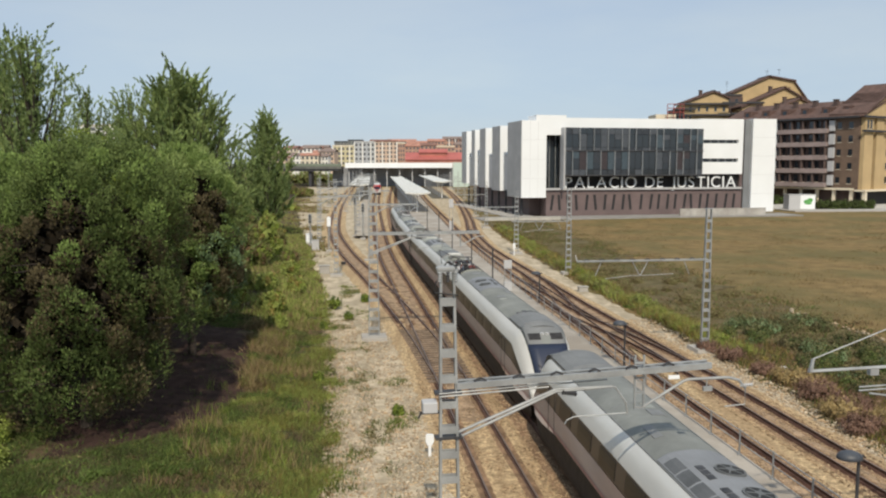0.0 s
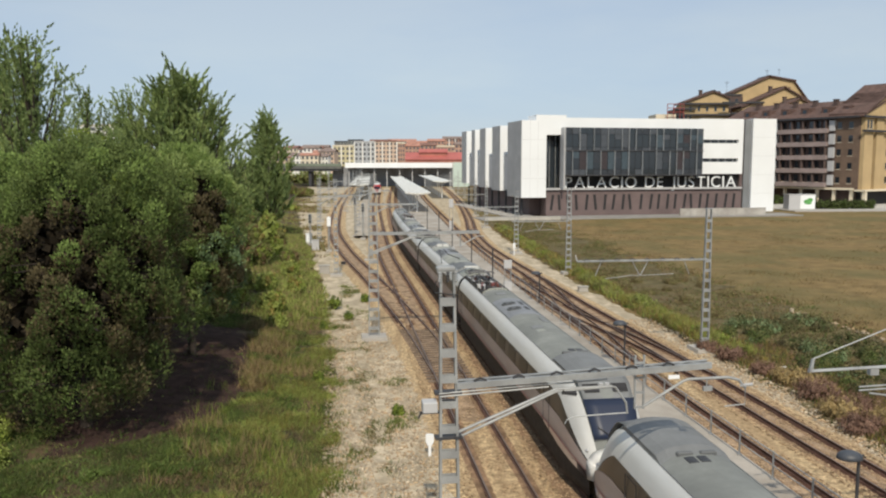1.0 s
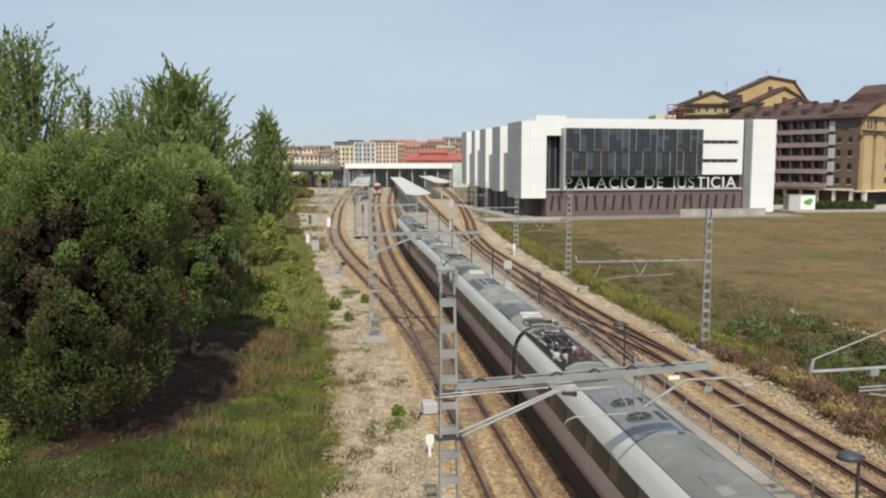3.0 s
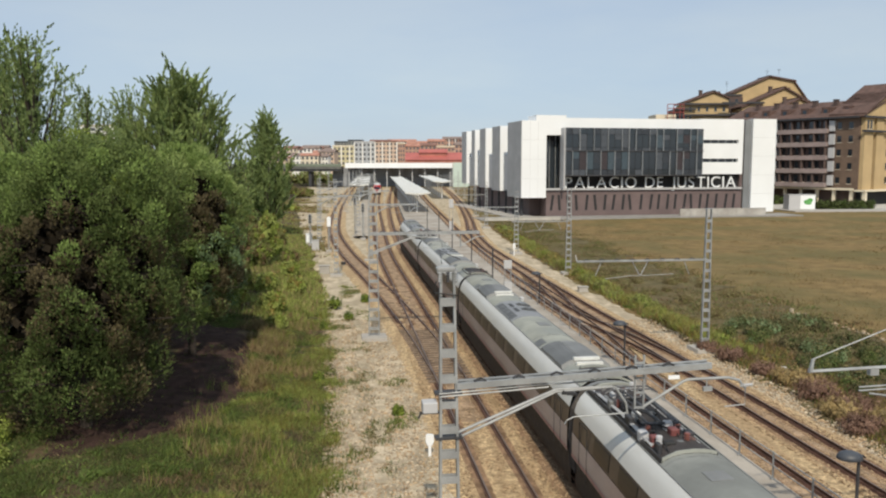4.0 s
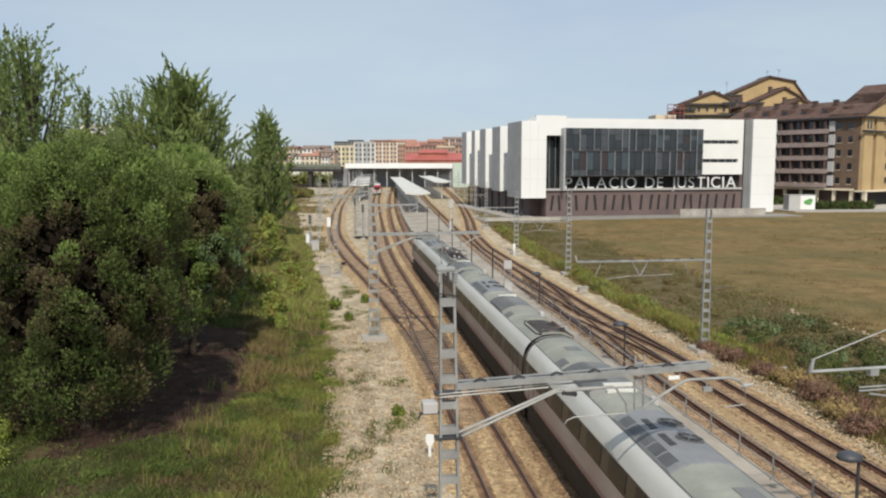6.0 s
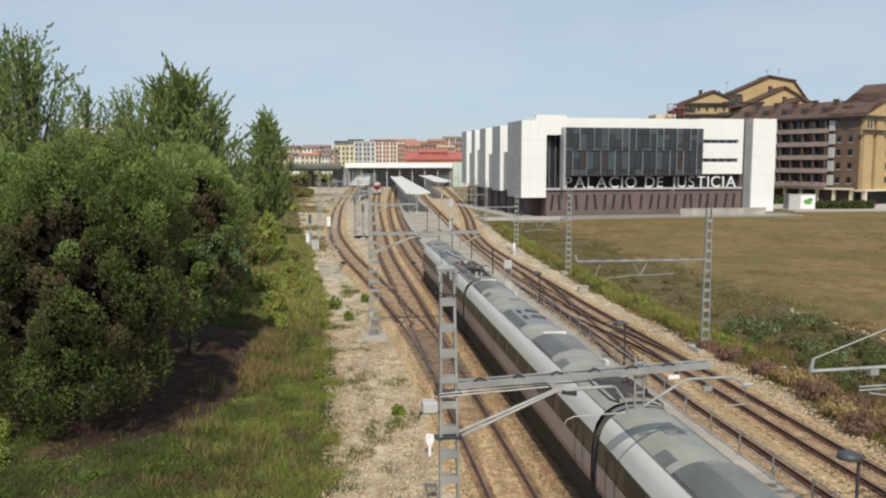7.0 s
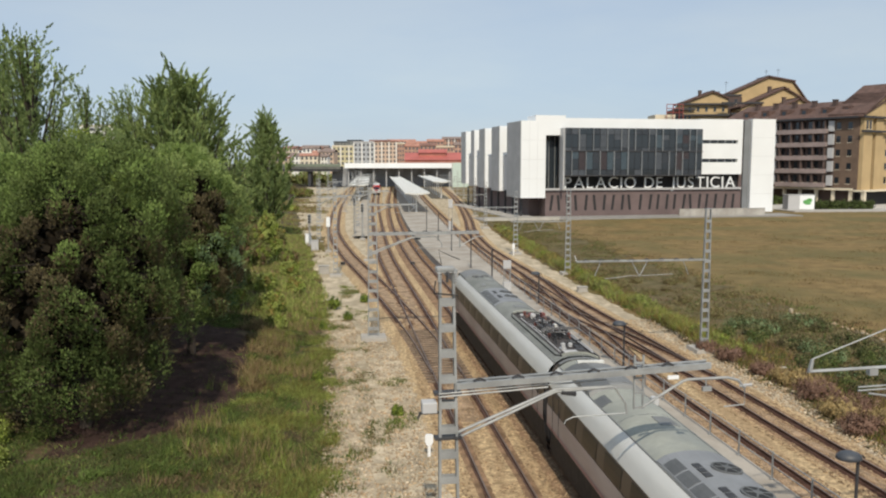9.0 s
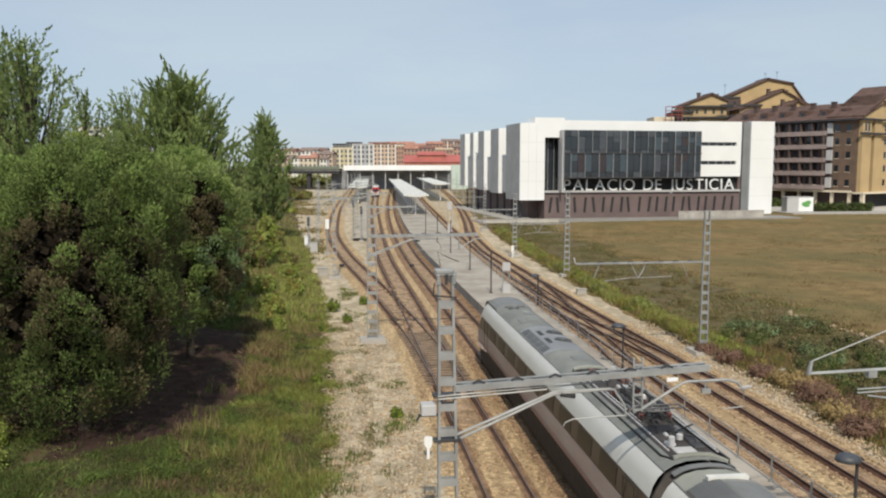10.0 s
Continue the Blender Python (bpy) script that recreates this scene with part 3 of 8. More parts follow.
def end_well(car, y0, y1, seed):
    """The short dark recess beside a gangway, with brown boxes and cable ends."""
    rng = random.Random(seed)
    well_cut(car, y0, y1, -0.5, 0.98)
    for k in range(int((y1 - y0) * 8)):
        crate(car, rng.uniform(-0.35, 0.82), rng.uniform(y0 + 0.25, y1 - 0.25), rng.uniform(0.06, 0.2), rng.uniform(0.07, 0.26), rng.uniform(-0.03, 0.13),
              rng.choice([M_DARKMETAL, M_DECKBOX, M_DECKBOX, M_RUBBER, M_AIRUNIT, M_BROWNBOX]))
    crate(car, -0.15, y1 - 0.55, 0.2, 0.24, 0.12, M_DARKMETAL, "dark switch box")
    bm = bmesh.new()
    for k in range(7):
        x = rng.uniform(0.3, 0.92)
        yy = rng.uniform(y0 + 0.2, y1 - 0.6)
        tube(bm, [(x, yy, 4.0), (x + 0.05, yy + 0.2, 4.16), (x - 0.1, yy + 0.5, 4.0)], 0.026, 5)
    tagged(part("roof_cable", bm, M_RUBBER, car, "black looping roof cables"), kind="stuff")


def fan(car, x, y):
    bm = bmesh.new()
    z = roof_z(x)
    tilt = Matrix.Translation((x, y, z)) @ Matrix.Rotation(math.atan2(roof_z(x + 0.1) - roof_z(x - 0.1), 0.2) * -1, 4, "Y")
    disc(bm, 0, 0, -0.05, 0.40, 0.10, 20)
    bm.transform(tilt)
    f = part("fan", bm, M_AIRDARK, car, "round roof fan housing")
    bm = bmesh.new()
    disc(bm, 0, 0, 0.0, 0.34, 0.058, 20)
    bm.transform(tilt)
    part("grille", bm, M_RUBBER, f, "dark fan grille")
    bm = bmesh.new()
    disc(bm, 0, 0, 0.05, 0.12, 0.022, 12)
    bm.transform(tilt)
    part("hub", bm, M_AIRDARK, f, "round fan hub")
    for k in range(6):
        a = k * math.tau / 6
        bm = bmesh.new()
        beam(bm, (0.11 * math.cos(a), 0.11 * math.sin(a), 0.065), (0.34 * math.cos(a), 0.34 * math.sin(a), 0.065), 0.045, 0.012)
        bm.transform(tilt)
        part("spoke", bm, M_AIRDARK, f)


def air_unit(car, y0, y1, bar_first, bars=2):
    """A raised air-conditioning housing: dark sloping side, paler top, white cross bars at one end."""
    roof_panel("air_unit", car, -0.99, 0.99, y0, y1, 0.12, M_AIRTOP, "grey raised air-conditioning housing", bevel=0.2)
    roof_panel("side_cover", car, -0.985, -0.2, y0 + 0.02, y1 - 0.02, 0.13, M_AIRDARK, "darker side cover")
    roof_panel("top_cover", car, -0.16, 0.75, y0 + 0.25, y1 - 0.25, 0.132, M_AIRUNIT, "flat grey top cover")
    y = (y1 + 1.0) if bar_first else (y0 - 1.0)
    roof_panel("hatch", car, -0.99, -0.62, y - 0.42, y + 0.42, 0.02, M_AIRDARK, "dark square hatch", nx=3)
    for k in range(bars):
        yb = (y0 - 0.02 - 0.42 * k) if bar_first else (y1 + 0.02 + 0.42 * k)
        bm = bmesh.new()
        zb = 4.18 if k == 0 else 4.08
        box(bm, -0.5, 0.55, yb - 0.09, yb + 0.09, zb, zb + 0.11)
        for e in (-0.4, 0.45):
            box(bm, e - 0.04, e + 0.04, yb - 0.06, yb + 0.06, 3.98, zb)
        part("cross_bar", bm, M_BARWHITE, car, "white cross bar")
    bm = bmesh.new()
    box(bm, 0.78, 0.98, y0 - 1.5, y0 - 1.1, roof_z(0.88) - 0.05, roof_z(0.88) + 0.22)
    bmesh.ops.bevel(bm, geom=list(bm.edges), offset=0.04, segments=1, affect="EDGES")
    part("vent_box", bm, M_GREYPANEL, car, "small pale vent box")


def cooling_roof(car, y0, y1, f0, f1):
    """The bluish roof stretch round two fans, with a sloping row of side grilles and two slots."""
    roof_panel("cooling_deck", car, -0.97, 0.97, y0, y1, 0.03, M_COOLDECK, "bluish grey roof stretch round the fans", bevel=0.15)
    for f in (f0, f1):
        fan(car, 0.36, f)
    n = 5
    for k in range(n):
        a = y0 + 0.25 + (y1 - y0 - 0.5) * k / n
        c = a + (y1 - y0 - 0.5) / n - 0.1
        roof_panel("side_grille", car, -0.94, -0.6, a, c, 0.042, M_GRILLE, "dark slotted side grille", nx=2)
    for a, c in ((f0 - 0.5, f0 + 0.5), (f1 - 0.5, f1 + 0.45)):
        for k in range(3):
            w = (c - a) / 3
            roof_panel("slot", car, -0.42, -0.22, a + w * k, a + w * k + w - 0.06, 0.042, M_DARKMETAL, "black air slot", nx=2)


M_AIRUNIT = material("train_air_unit_paint", (0.185, 0.19, 0.19), 0.55, vary=0.14, scale=0.7, fine=5.0)
M_AIRDARK = material("train_air_cover_paint", (0.125, 0.13, 0.132), 0.55, vary=0.14, scale=0.7, fine=5.0)
M_BELLOWS = material("grimy_bellows", (0.075, 0.066, 0.06), 0.85, vary=0.3, scale=2.0)
M_AIRTOP = material("train_air_top_paint", (0.225, 0.228, 0.222), 0.6, vary=0.12, scale=0.7, fine=5.0, tint=(0.27, 0.26, 0.24), tint_scale=0.9, tint_amount=0.5)
M_BARWHITE = material("white_bar_paint", (0.68, 0.68, 0.65), 0.5, vary=0.08, scale=2.0)
M_PANTO = material("dull_pantograph_steel", (0.10, 0.10, 0.105), 0.5, metal=0.4, vary=0.3, scale=3.0)
M_INSULATOR = material("insulator_glaze", (0.17, 0.06, 0.045), 0.3, vary=0.15)
M_REDBOX = material("dull_red_box", (0.19, 0.06, 0.055), 0.6, vary=0.2, scale=3.0)
M_BROWNBOX = material("train_brown_box", (0.20, 0.15, 0.15), 0.75, vary=0.3, scale=3.0)
M_WELLSHADE = material("train_well_shade", (0.05, 0.043, 0.042), 0.8, vary=0.35, scale=1.6, fine=9.0)
M_DECKBOX = material("train_rusty_box", (0.15, 0.088, 0.076), 0.75, vary=0.3, scale=2.0, fine=9.0)
M_COOLDECK = material("train_cooling_deck", (0.225, 0.235, 0.25), 0.55, vary=0.12, scale=0.8, fine=6.0)
M_GRILLE = material("train_slotted_grille", (0.10, 0.105, 0.11), 0.6, vary=0.2, scale=1.0, fine=14.0)


def carriage(length, nose, label, kind_seed):
    """A carriage whose front joint lies at y = 0 and whose body runs to y = length; nose > 0 adds a driving nose beyond it."""
    car = thing("carriage", Matrix(), label, "train carriage", "carriages of the passing train")
    g0, g1 = 0.33, length - (0.0 if nose else 0.33)
    for s in (-1, 1):
        for name in SECTION:
            side_skin(car, name, g0, g1, s, nose)
    # ends and floor
    bm = bmesh.new()
    outline = [(0.0, 4.0), (0.7, 3.9), (0.98, 3.74), (1.34, 3.12), (1.42, 1.98), (1.36, 0.88), (0, 0.8)]
    ring = [(x, z) for x, z in outline] + [(-x, z) for x, z in outline[::-1] if x]
    loft(bm, [[(x, g0 + 0.01, z) for x, z in ring], [(x, g0 + 0.06, z) for x, z in ring]])
    part("end_wall", bm, M_DARKMETAL, car)
    if not nose:
        bm = bmesh.new()
        loft(bm, [[(x, g1 - 0.06, z) for x, z in ring], [(x, g1 - 0.01, z) for x, z in ring]])
        part("end_wall", bm, M_DARKMETAL, car)
    bm = bmesh.new()
    box(bm, -1.3, 1.3, g0 + 0.1, g1 - 0.1, 0.55, 0.84)
    for k in range(6):
        yy = 5.2 + k * (length - 11.5) / 5.5
        box(bm, -1.25, 1.25, yy, yy + 1.9, 0.28, 0.6)
    part("underframe", bm, M_TRAINUNDER, car, "dark underframe with equipment cases")
    # gangway bellows at the front joint, fold by fold
    roof_panel("gangway_cover", car, -0.9, 0.9, -0.12, 0.12, -0.004, M_AIRUNIT, "grey cover over the gangway")
    bm = bmesh.new()
    folds = []
    for k in range(13):
        w = 0.035 if k % 2 else 0.0
        folds.append([(x * 0.985 * (1 - 1.4 * w), -0.33 + 0.055 * k, 0.6 + (z - 0.6) * (0.995 - w)) for x, z in ring])
    loft(bm, folds)
    part("gangway_bellows", bm, M_BELLOWS, car, "dark grimy rubber gangway bellows")
    # windows, each a dark pane set on the band
    n = int((length - 7) / 2.0)
    bm = bmesh.new()
    prof = [(1.405, 3.02), (1.44, 2.75), (1.458, 2.46)]
    loft(bm, [[(w, -0.78, z) for w, z in prof] + [(w - 0.02, -0.78, z) for w, z in prof[::-1]], [(w, 0.78, z) for w, z in prof] + [(w - 0.02, 0.78, z) for w, z in prof[::-1]]])
    bmesh.ops.recalc_face_normals(bm, faces=list(bm.faces))
    pane_me = bpy.data.meshes.new("window_pane")
    bm.to_mesh(pane_me)
    bm.free()
    pane_me.materials.append(M_TRAINGLASS)
    for i in range(n):
        yy = 3.6 + i * (length - 7.2) / (n - 1)
        for s in (0, 180):
            share("window_pane", pane_me, car, pose(0, yy, 0, 0, 0, s))
    # doors
    for yy in (1.7, length - 1.7):
        for s in (-1, 1):
            bm = bmesh.new()
            for w in (-0.46, 0.44):
                box(bm, s * 1.462 - 0.012, s * 1.462 + 0.012, yy + w, yy + w + 0.025, 1.2, 3.05)
            box(bm, s * 1.455 - 0.012, s * 1.455 + 0.012, yy - 0.44, yy + 0.44, 3.03, 3.06)
            part("door_seam", bm, M_RUBBER, car)
    # seams across the roof and shoulder
    for yy in (length * 0.28, length * 0.5, length * 0.74):
        roof_panel("roof_seam", car, -0.99, 0.99, yy, yy + 0.035, 0.008, M_AIRUNIT, "")
    for s in (-1, 1):
        bm = bmesh.new()
        box(bm, s * 1.0 - 0.018, s * 1.0 + 0.018, g0, g1, 3.83, 3.865)
        part("rain_gutter", bm, M_AIRUNIT, car)
    bogie(car, 3.6)
    bogie(car, length - (3.6 if not nose else 2.6))
    return car


def roof_plain(car, spots, seed):
    for x, y, w, d in spots:
        roof_panel("hatch", car, x - w, x + w, y - d, y + d, 0.022, M_AIRUNIT, "flat roof hatch", nx=3)


def cab(car, y1, nose):
    """Windscreen, roof lamps, head lamps and nose tip of a driving end."""
    def at(u, w, z):
        fw, ft = squeeze(u)
        return Vector((w * fw, y1 + nose * u, 0.5 + (z - 0.5) * ft))
    roof_panel("cab_dome", car, -1.0, 1.0, y1 - 2.3, y1 + 0.1, 0.12, M_AIRUNIT, "darker grey domed cab roof", bevel=0.45)
    bm = bmesh.new()
    curve = ((-1.0, 3.84), (-0.75, 3.99), (-0.4, 4.08), (0, 4.10), (0.4, 4.08), (0.75, 3.99), (1.0, 3.84))

    def flat(u, w, z, lift):
        k = min(1.0, u / 0.36)
        return at(u, w, z + (4.05 - z) * k) + Vector((0, 0.02, lift))
    rows = [[flat(u, w, z, 0.02 + 0.1 * (1 - u) ** 3) for w, z in curve] for u in (0.0, 0.12, 0.24, 0.36, 0.48, 0.58, 0.68, 0.78, 0.88, 0.95)]
    loft(bm, rows, closed=False)
    bmesh.ops.recalc_face_normals(bm, faces=list(bm.faces))
    bmesh.ops.solidify(bm, geom=list(bm.faces), thickness=0.02)
    part("cab_brow", bm, M_AIRUNIT, car, "dark grey brow over the windscreen", True)
    for s in (-0.55, 0.1):
        bm = bmesh.new()
        box(bm, s, s + 0.45, y1 - 2.75, y1 - 2.6, 3.98, 4.18)
        bmesh.ops.bevel(bm, geom=list(bm.edges), offset=0.03, segments=1, affect="EDGES")
        part("roof_fin", bm, M_AIRDARK, car, "small dark roof fin")
    # windscreen: a curved sheet lying on the sloping nose
    bm = bmesh.new()
    rows = []
    for u in (0.58, 0.66, 0.74, 0.82, 0.9, 0.95):
        rows.append([flat(u, w, 4.05, 0.05) for w in (-1.02, -0.5, 0, 0.5, 1.02)])
    loft(bm, rows, closed=False)
    bmesh.ops.recalc_face_normals(bm, faces=list(bm.faces))
    bmesh.ops.solidify(bm, geom=list(bm.faces), thickness=0.02)
    part("windscreen", bm, M_WINDSHIELD, car, "large dark blue sloping windscreen", True)
    for s in (-1, 1):
        bm = bmesh.new()
        rows = []
        for u in (0.37, 0.44, 0.50):
            rows.append([flat(u, s * w, 4.05, 0.06) for w in (0.26, 0.55, 0.86)])
        loft(bm, rows, closed=False)
        bmesh.ops.recalc_face_normals(bm, faces=list(bm.faces))
        bmesh.ops.solidify(bm, geom=list(bm.faces), thickness=0.02)
        part("marker_window", bm, M_DARK, car, "small black window over the windscreen")
        bm = bmesh.new()
        p = Vector((s * 1.3 * squeeze(0.93)[0], y1 + nose * 0.93, nose_z(3.4, 0.93)))
        bmesh.ops.create_uvsphere(bm, u_segments=10, v_segments=6, radius=0.11, matrix=Matrix.Translation(p) @ Matrix.Diagonal((0.5, 1, 0.6, 1)))
        part("headlight", bm, M_GREYPANEL, car, "small pale headlight glass")
    for s in (-0.12, 0.12):
        bm = bmesh.new()
        p = at(0.39, s, 4.05)
        disc(bm, p.x, p.y, p.z - 0.0, 0.09, 0.11, 12)
        part("roof_lamp", bm, M_GREYPANEL, car, "small pale roof lamp")
    for s in (-0.4, 0.25):
        bm = bmesh.new()
        tube(bm, [at(0.93, s, 4.05) + Vector((0, 0.04, 0.07)), at(0.86, s + 0.5, 4.05) + Vector((0, 0.04, 0.08))], 0.014, 5)
        part("wiper", bm, M_RUBBER, car, "black windscreen wiper")
    # deep front skirts beside the first bogie
    for s in (-1, 1):
        bm = bmesh.new()
        rings = [[(s * 1.446, y1 - 2.2, 1.5), (s * 1.444, y1 - 2.2, 1.44)], [(s * 1.446, y1 - 0.9, 1.5), (s * 1.44, y1 - 0.9, 1.3)]]
        for u in (0.0, 0.25, 0.5, 0.75, 1.0):
            fw = squeeze(u)[0]
            rings.append([(s * 1.446 * fw, y1 + nose * u, nose_z(1.5, u)), (s * 1.42 * fw, y1 + nose * u, nose_z(1.46, u) - 0.28)])
        loft(bm, rings, closed=False)
        bmesh.ops.solidify(bm, geom=list(bm.faces), thickness=0.02)
        bmesh.ops.recalc_face_normals(bm, faces=list(bm.faces))
        part("front_skirt", bm, M_TRAINLOW, car, "dirty pale front skirt", True)
    # nose tip and coupler
    bm = bmesh.new()
    fw = squeeze(1.0)[0]
    ring = []
    for name in ("roof", "shoulder", "window_band", "lower_body"):
        ring += [(w * fw, nose_z(z, 1.0)) for w, z in SECTION[name][:-1]]
    ring.append((1.40 * fw, 0.86))
    ring.append((0.0, 0.8))
    full = ring + [(-x, z) for x, z in ring[::-1] if x > 0.001]
    full = [p for i, p in enumerate(full) if i == 0 or p != full[i - 1]]
    loft(bm, [[(x, y1 + nose - 0.02, z) for x, z in full], [(x * 0.86, y1 + nose + 0.22, 0.9 + (z - 0.9) * 0.86) for x, z in full], [(x * 0.5, y1 + nose + 0.32, 1.0 + (z - 1.0) * 0.5) for x, z in full]])
    bmesh.ops.recalc_face_normals(bm, faces=list(bm.faces))
    part("nose_tip", bm, M_TRAINWHITE, car, "white rounded nose tip", True)
    bm = bmesh.new()
    box(bm, -0.18, 0.18, y1 + nose + 0.2, y1 + nose + 0.62, 0.75, 1.1)
    part("coupler", bm, M_TRAINUNDER, car, "dark automatic coupler")


NOSE = 2.7


def end_car(label, seed, length, well, fans):
    c = carriage(length, NOSE, label, seed)
    pantograph_well(c, well[0], well[1], seed)
    cooling_roof(c, fans[0] - 1.7, fans[1] + 1.5, fans[0], fans[1])
    roof_plain(c, [(0.3, fans[1] + 4.9, 0.25, 0.3), (-0.45, fans[1] + 3.2, 0.14, 0.5), (0.1, well[1] + 1.6, 0.3, 0.3)], seed)
    for x in (-0.32, 0.02):
        roof_panel("hatch", c, x - 0.13, x + 0.13, length - 3.3, length - 2.9, 0.02, M_DARKMETAL, "small dark roof hatch", nx=2)
    roof_panel("pale_patch", c, 0.12, 0.5, fans[1] + 5.4, fans[1] + 5.9, 0.012, M_TRAINROOF, "pale scuffed patch", nx=2)
    cab(c, length, NOSE)
    return c


def mid_car_a(label):
    c = carriage(28.2, 0, label, 3)
    end_well(c, 0.4, 2.05, 31)
    air_unit(c, 2.95, 6.1, True)
    cooling_roof(c, 12.5, 17.0, 14.3, 15.7)
    air_unit(c, 19.6, 22.9, True)
    roof_plain(c, [(0.2, 10.4, 0.3, 0.4), (0.1, 25.6, 0.3, 0.35)], 5)
    return c


def mid_car_b(label):
    c = carriage(28.6, 0, label, 4)
    end_well(c, 0.4, 3.8, 32)
    air_unit(c, 7.2, 10.6, False, 1)
    cooling_roof(c, 13.2, 17.9, 15.0, 16.6)
    air_unit(c, 24.2, 27.4, False, 1)
    roof_plain(c, [(0.3, 20.5, 0.3, 0.4)], 6)
    return c


# arc positions along the main track at the clip's start: metres from the plane of the eye, and facing
def arc_table():
    ys, ss = [-140.0], [0.0]
    while ys[-1] < 400:
        y = ys[-1] + 0.5
        ss.append(ss[-1] + math.hypot(0.5, T3(y) - T3(ys[-1])))
        ys.append(y)
    zero = ss[280]
    return ys, [s - zero for s in ss]


ARC_Y, ARC_S = arc_table()


def spot(s):
    y = float(np.interp(s, ARC_S, ARC_Y))
    return Vector((T3(y), y, 0.0))


def ran(t):
    """How far the train has run after t seconds: it gathers speed slowly."""
    return 8.8 * t + 0.1425 * t * t


def car_rows(s0, length, flip):
    """Poses of a carriage whose front joint stands at s0 at the start."""
    rows = []
    for k in range(0, 41):
        t = k * 0.25
        s = s0 - ran(t)
        a, c = spot(s + 3.6), spot(s + length - 3.6)
        if flip:
            a, c = spot(s - 3.6), spot(s - length + 3.6)
        d = (c - a).normalized()
        head = math.degrees(math.atan2(d.y, d.x)) - 90
        o = a - d * 3.6
        rows.append((t, pose(o.x, o.y, 0, 0, 0, head)))
    return rows


S_A, S_B, S_C = 65.9, 94.1, 122.7
END = 26.8
first_car = end_car("grey-roofed white driving carriage with folded roof pantograph", 11, END, (0.5, 7.3), (12.4, 13.9))
second_car = mid_car_a("grey-roofed white carriage with raised air-conditioning housings")
third_car = mid_car_b("grey-roofed white carriage with a sunken roof deck")
last_car = end_car("grey-roofed white driving carriage with a long dark roof well", 12, 26.5, (0.6, 10.2), (15.2, 16.8))
lead_car = copy_thing(first_car, Matrix())
lead_car["label"] = "grey-roofed white driving carriage of the coupled leading train"
lead_mid = copy_thing(third_car, Matrix())
# ---------------------------------------------------------------- turnouts
X_OVER = along([(40, T4(40)), (48, T4(48) + 0.25), (56, T4(56) + 0.95), (64, 10.35), (72, T5(72) - 0.85), (80, T5(80) - 0.25), (88, T5(88))])
tr = track("railway_crossover", X_OVER, 43, 86, 1.30, "rusty crossover rails between the narrow-gauge tracks", near=0)
bm = bmesh.new()
for k in range(23):
    y = 43.5 + k * 0.62
    a, c = T1(y) - 1.35, T2(y) + 1.35
    box(bm, a, c, y - 0.13, y + 0.13, -0.30, -0.10)
tagged(obj("turnout_timbers", bm, M_SLEEPER), "long weathered timbers under the turnout", "sleepers", kind="stuff")
bed("ballast_bed", X_OVER, 43, 86, 0.9, 1.30).location.z = 0.012
X_BACK = along([(42, T5(42)), (50, T5(50) - 0.25), (57, T5(57) - 0.95), (64, 10.35), (71, T4(71) + 0.85), (79, T4(79) + 0.25), (86, T4(86))])
track("railway_crossover", X_BACK, 45, 84, 1.30, "rusty crossover rails crossing back between the narrow-gauge tracks", near=0)
bed("ballast_bed", X_BACK, 45, 84, 0.9, 1.30).location.z = 0.02

# ---------------------------------------------------------------- masts of the overhead line
LINE_TURN = 7.4


def lattice_mast(m, height, label, w0=0.55, w1=0.34, footing=0.9, plate=0.68):
    t = thing("catenary_mast", m, label, "mast", "overhead line masts")
    for s in (-1, 1):
        bm = bmesh.new()
        a, c = w0 / 2, w1 / 2
        loft(bm, [[(s * a - 0.035, -0.11, -0.2), (s * a + 0.035, -0.11, -0.2), (s * a + 0.035, 0.11, -0.2), (s * a - 0.035, 0.11, -0.2)],
                  [(s * c - 0.03, -0.09, height), (s * c + 0.03, -0.09, height), (s * c + 0.03, 0.09, height), (s * c - 0.03, 0.09, height)]])
        part("leg", bm, M_GALV, t)
    n = int(height / plate)
    for k in range(n):
        z = 0.4 + k * (height - 0.6) / n
        w = (w0 + (w1 - w0) * z / height) / 2
        bm = bmesh.new()
        for s in (-1, 1):
            box(bm, -w - 0.02, w + 0.02, s * 0.1 - 0.008, s * 0.1 + 0.008, z, z + 0.19)
        part("batten_plate", bm, M_GALV, t)
    bm = bmesh.new()
    f = footing
    loft(bm, [[(-f, -f, -0.5), (f, -f, -0.5), (f, f, -0.5), (-f, f, -0.5)], [(-f * 0.9, -f * 0.9, -0.02), (f * 0.9, -f * 0.9, -0.02), (f * 0.9, f * 0.9, -0.02), (-f * 0.9, f * 0.9, -0.02)]])
    part("footing", bm, M_CONCRETE, t, "stained concrete footing")
    bm = bmesh.new()
    box(bm, -w1 / 2 - 0.1, w1 / 2 + 0.1, -0.14, 0.14, height, height + 0.05)
    part("cap", bm, M_GALV, t)
    return t


def insulator_part(t, a, c, r=0.07, mat=None, n=6):
    a, c = Vector(a), Vector(c)
    bm = bmesh.new()
    pts, rs = [], []
    for k in range(n * 2 + 1):
        pts.append(a + (c - a) * k / (n * 2))
        rs.append(r if k % 2 else r * 0.55)
    tube(bm, pts, rs, 8)
    part("insulator", bm, mat or M_WHITE, t, "ribbed insulator")


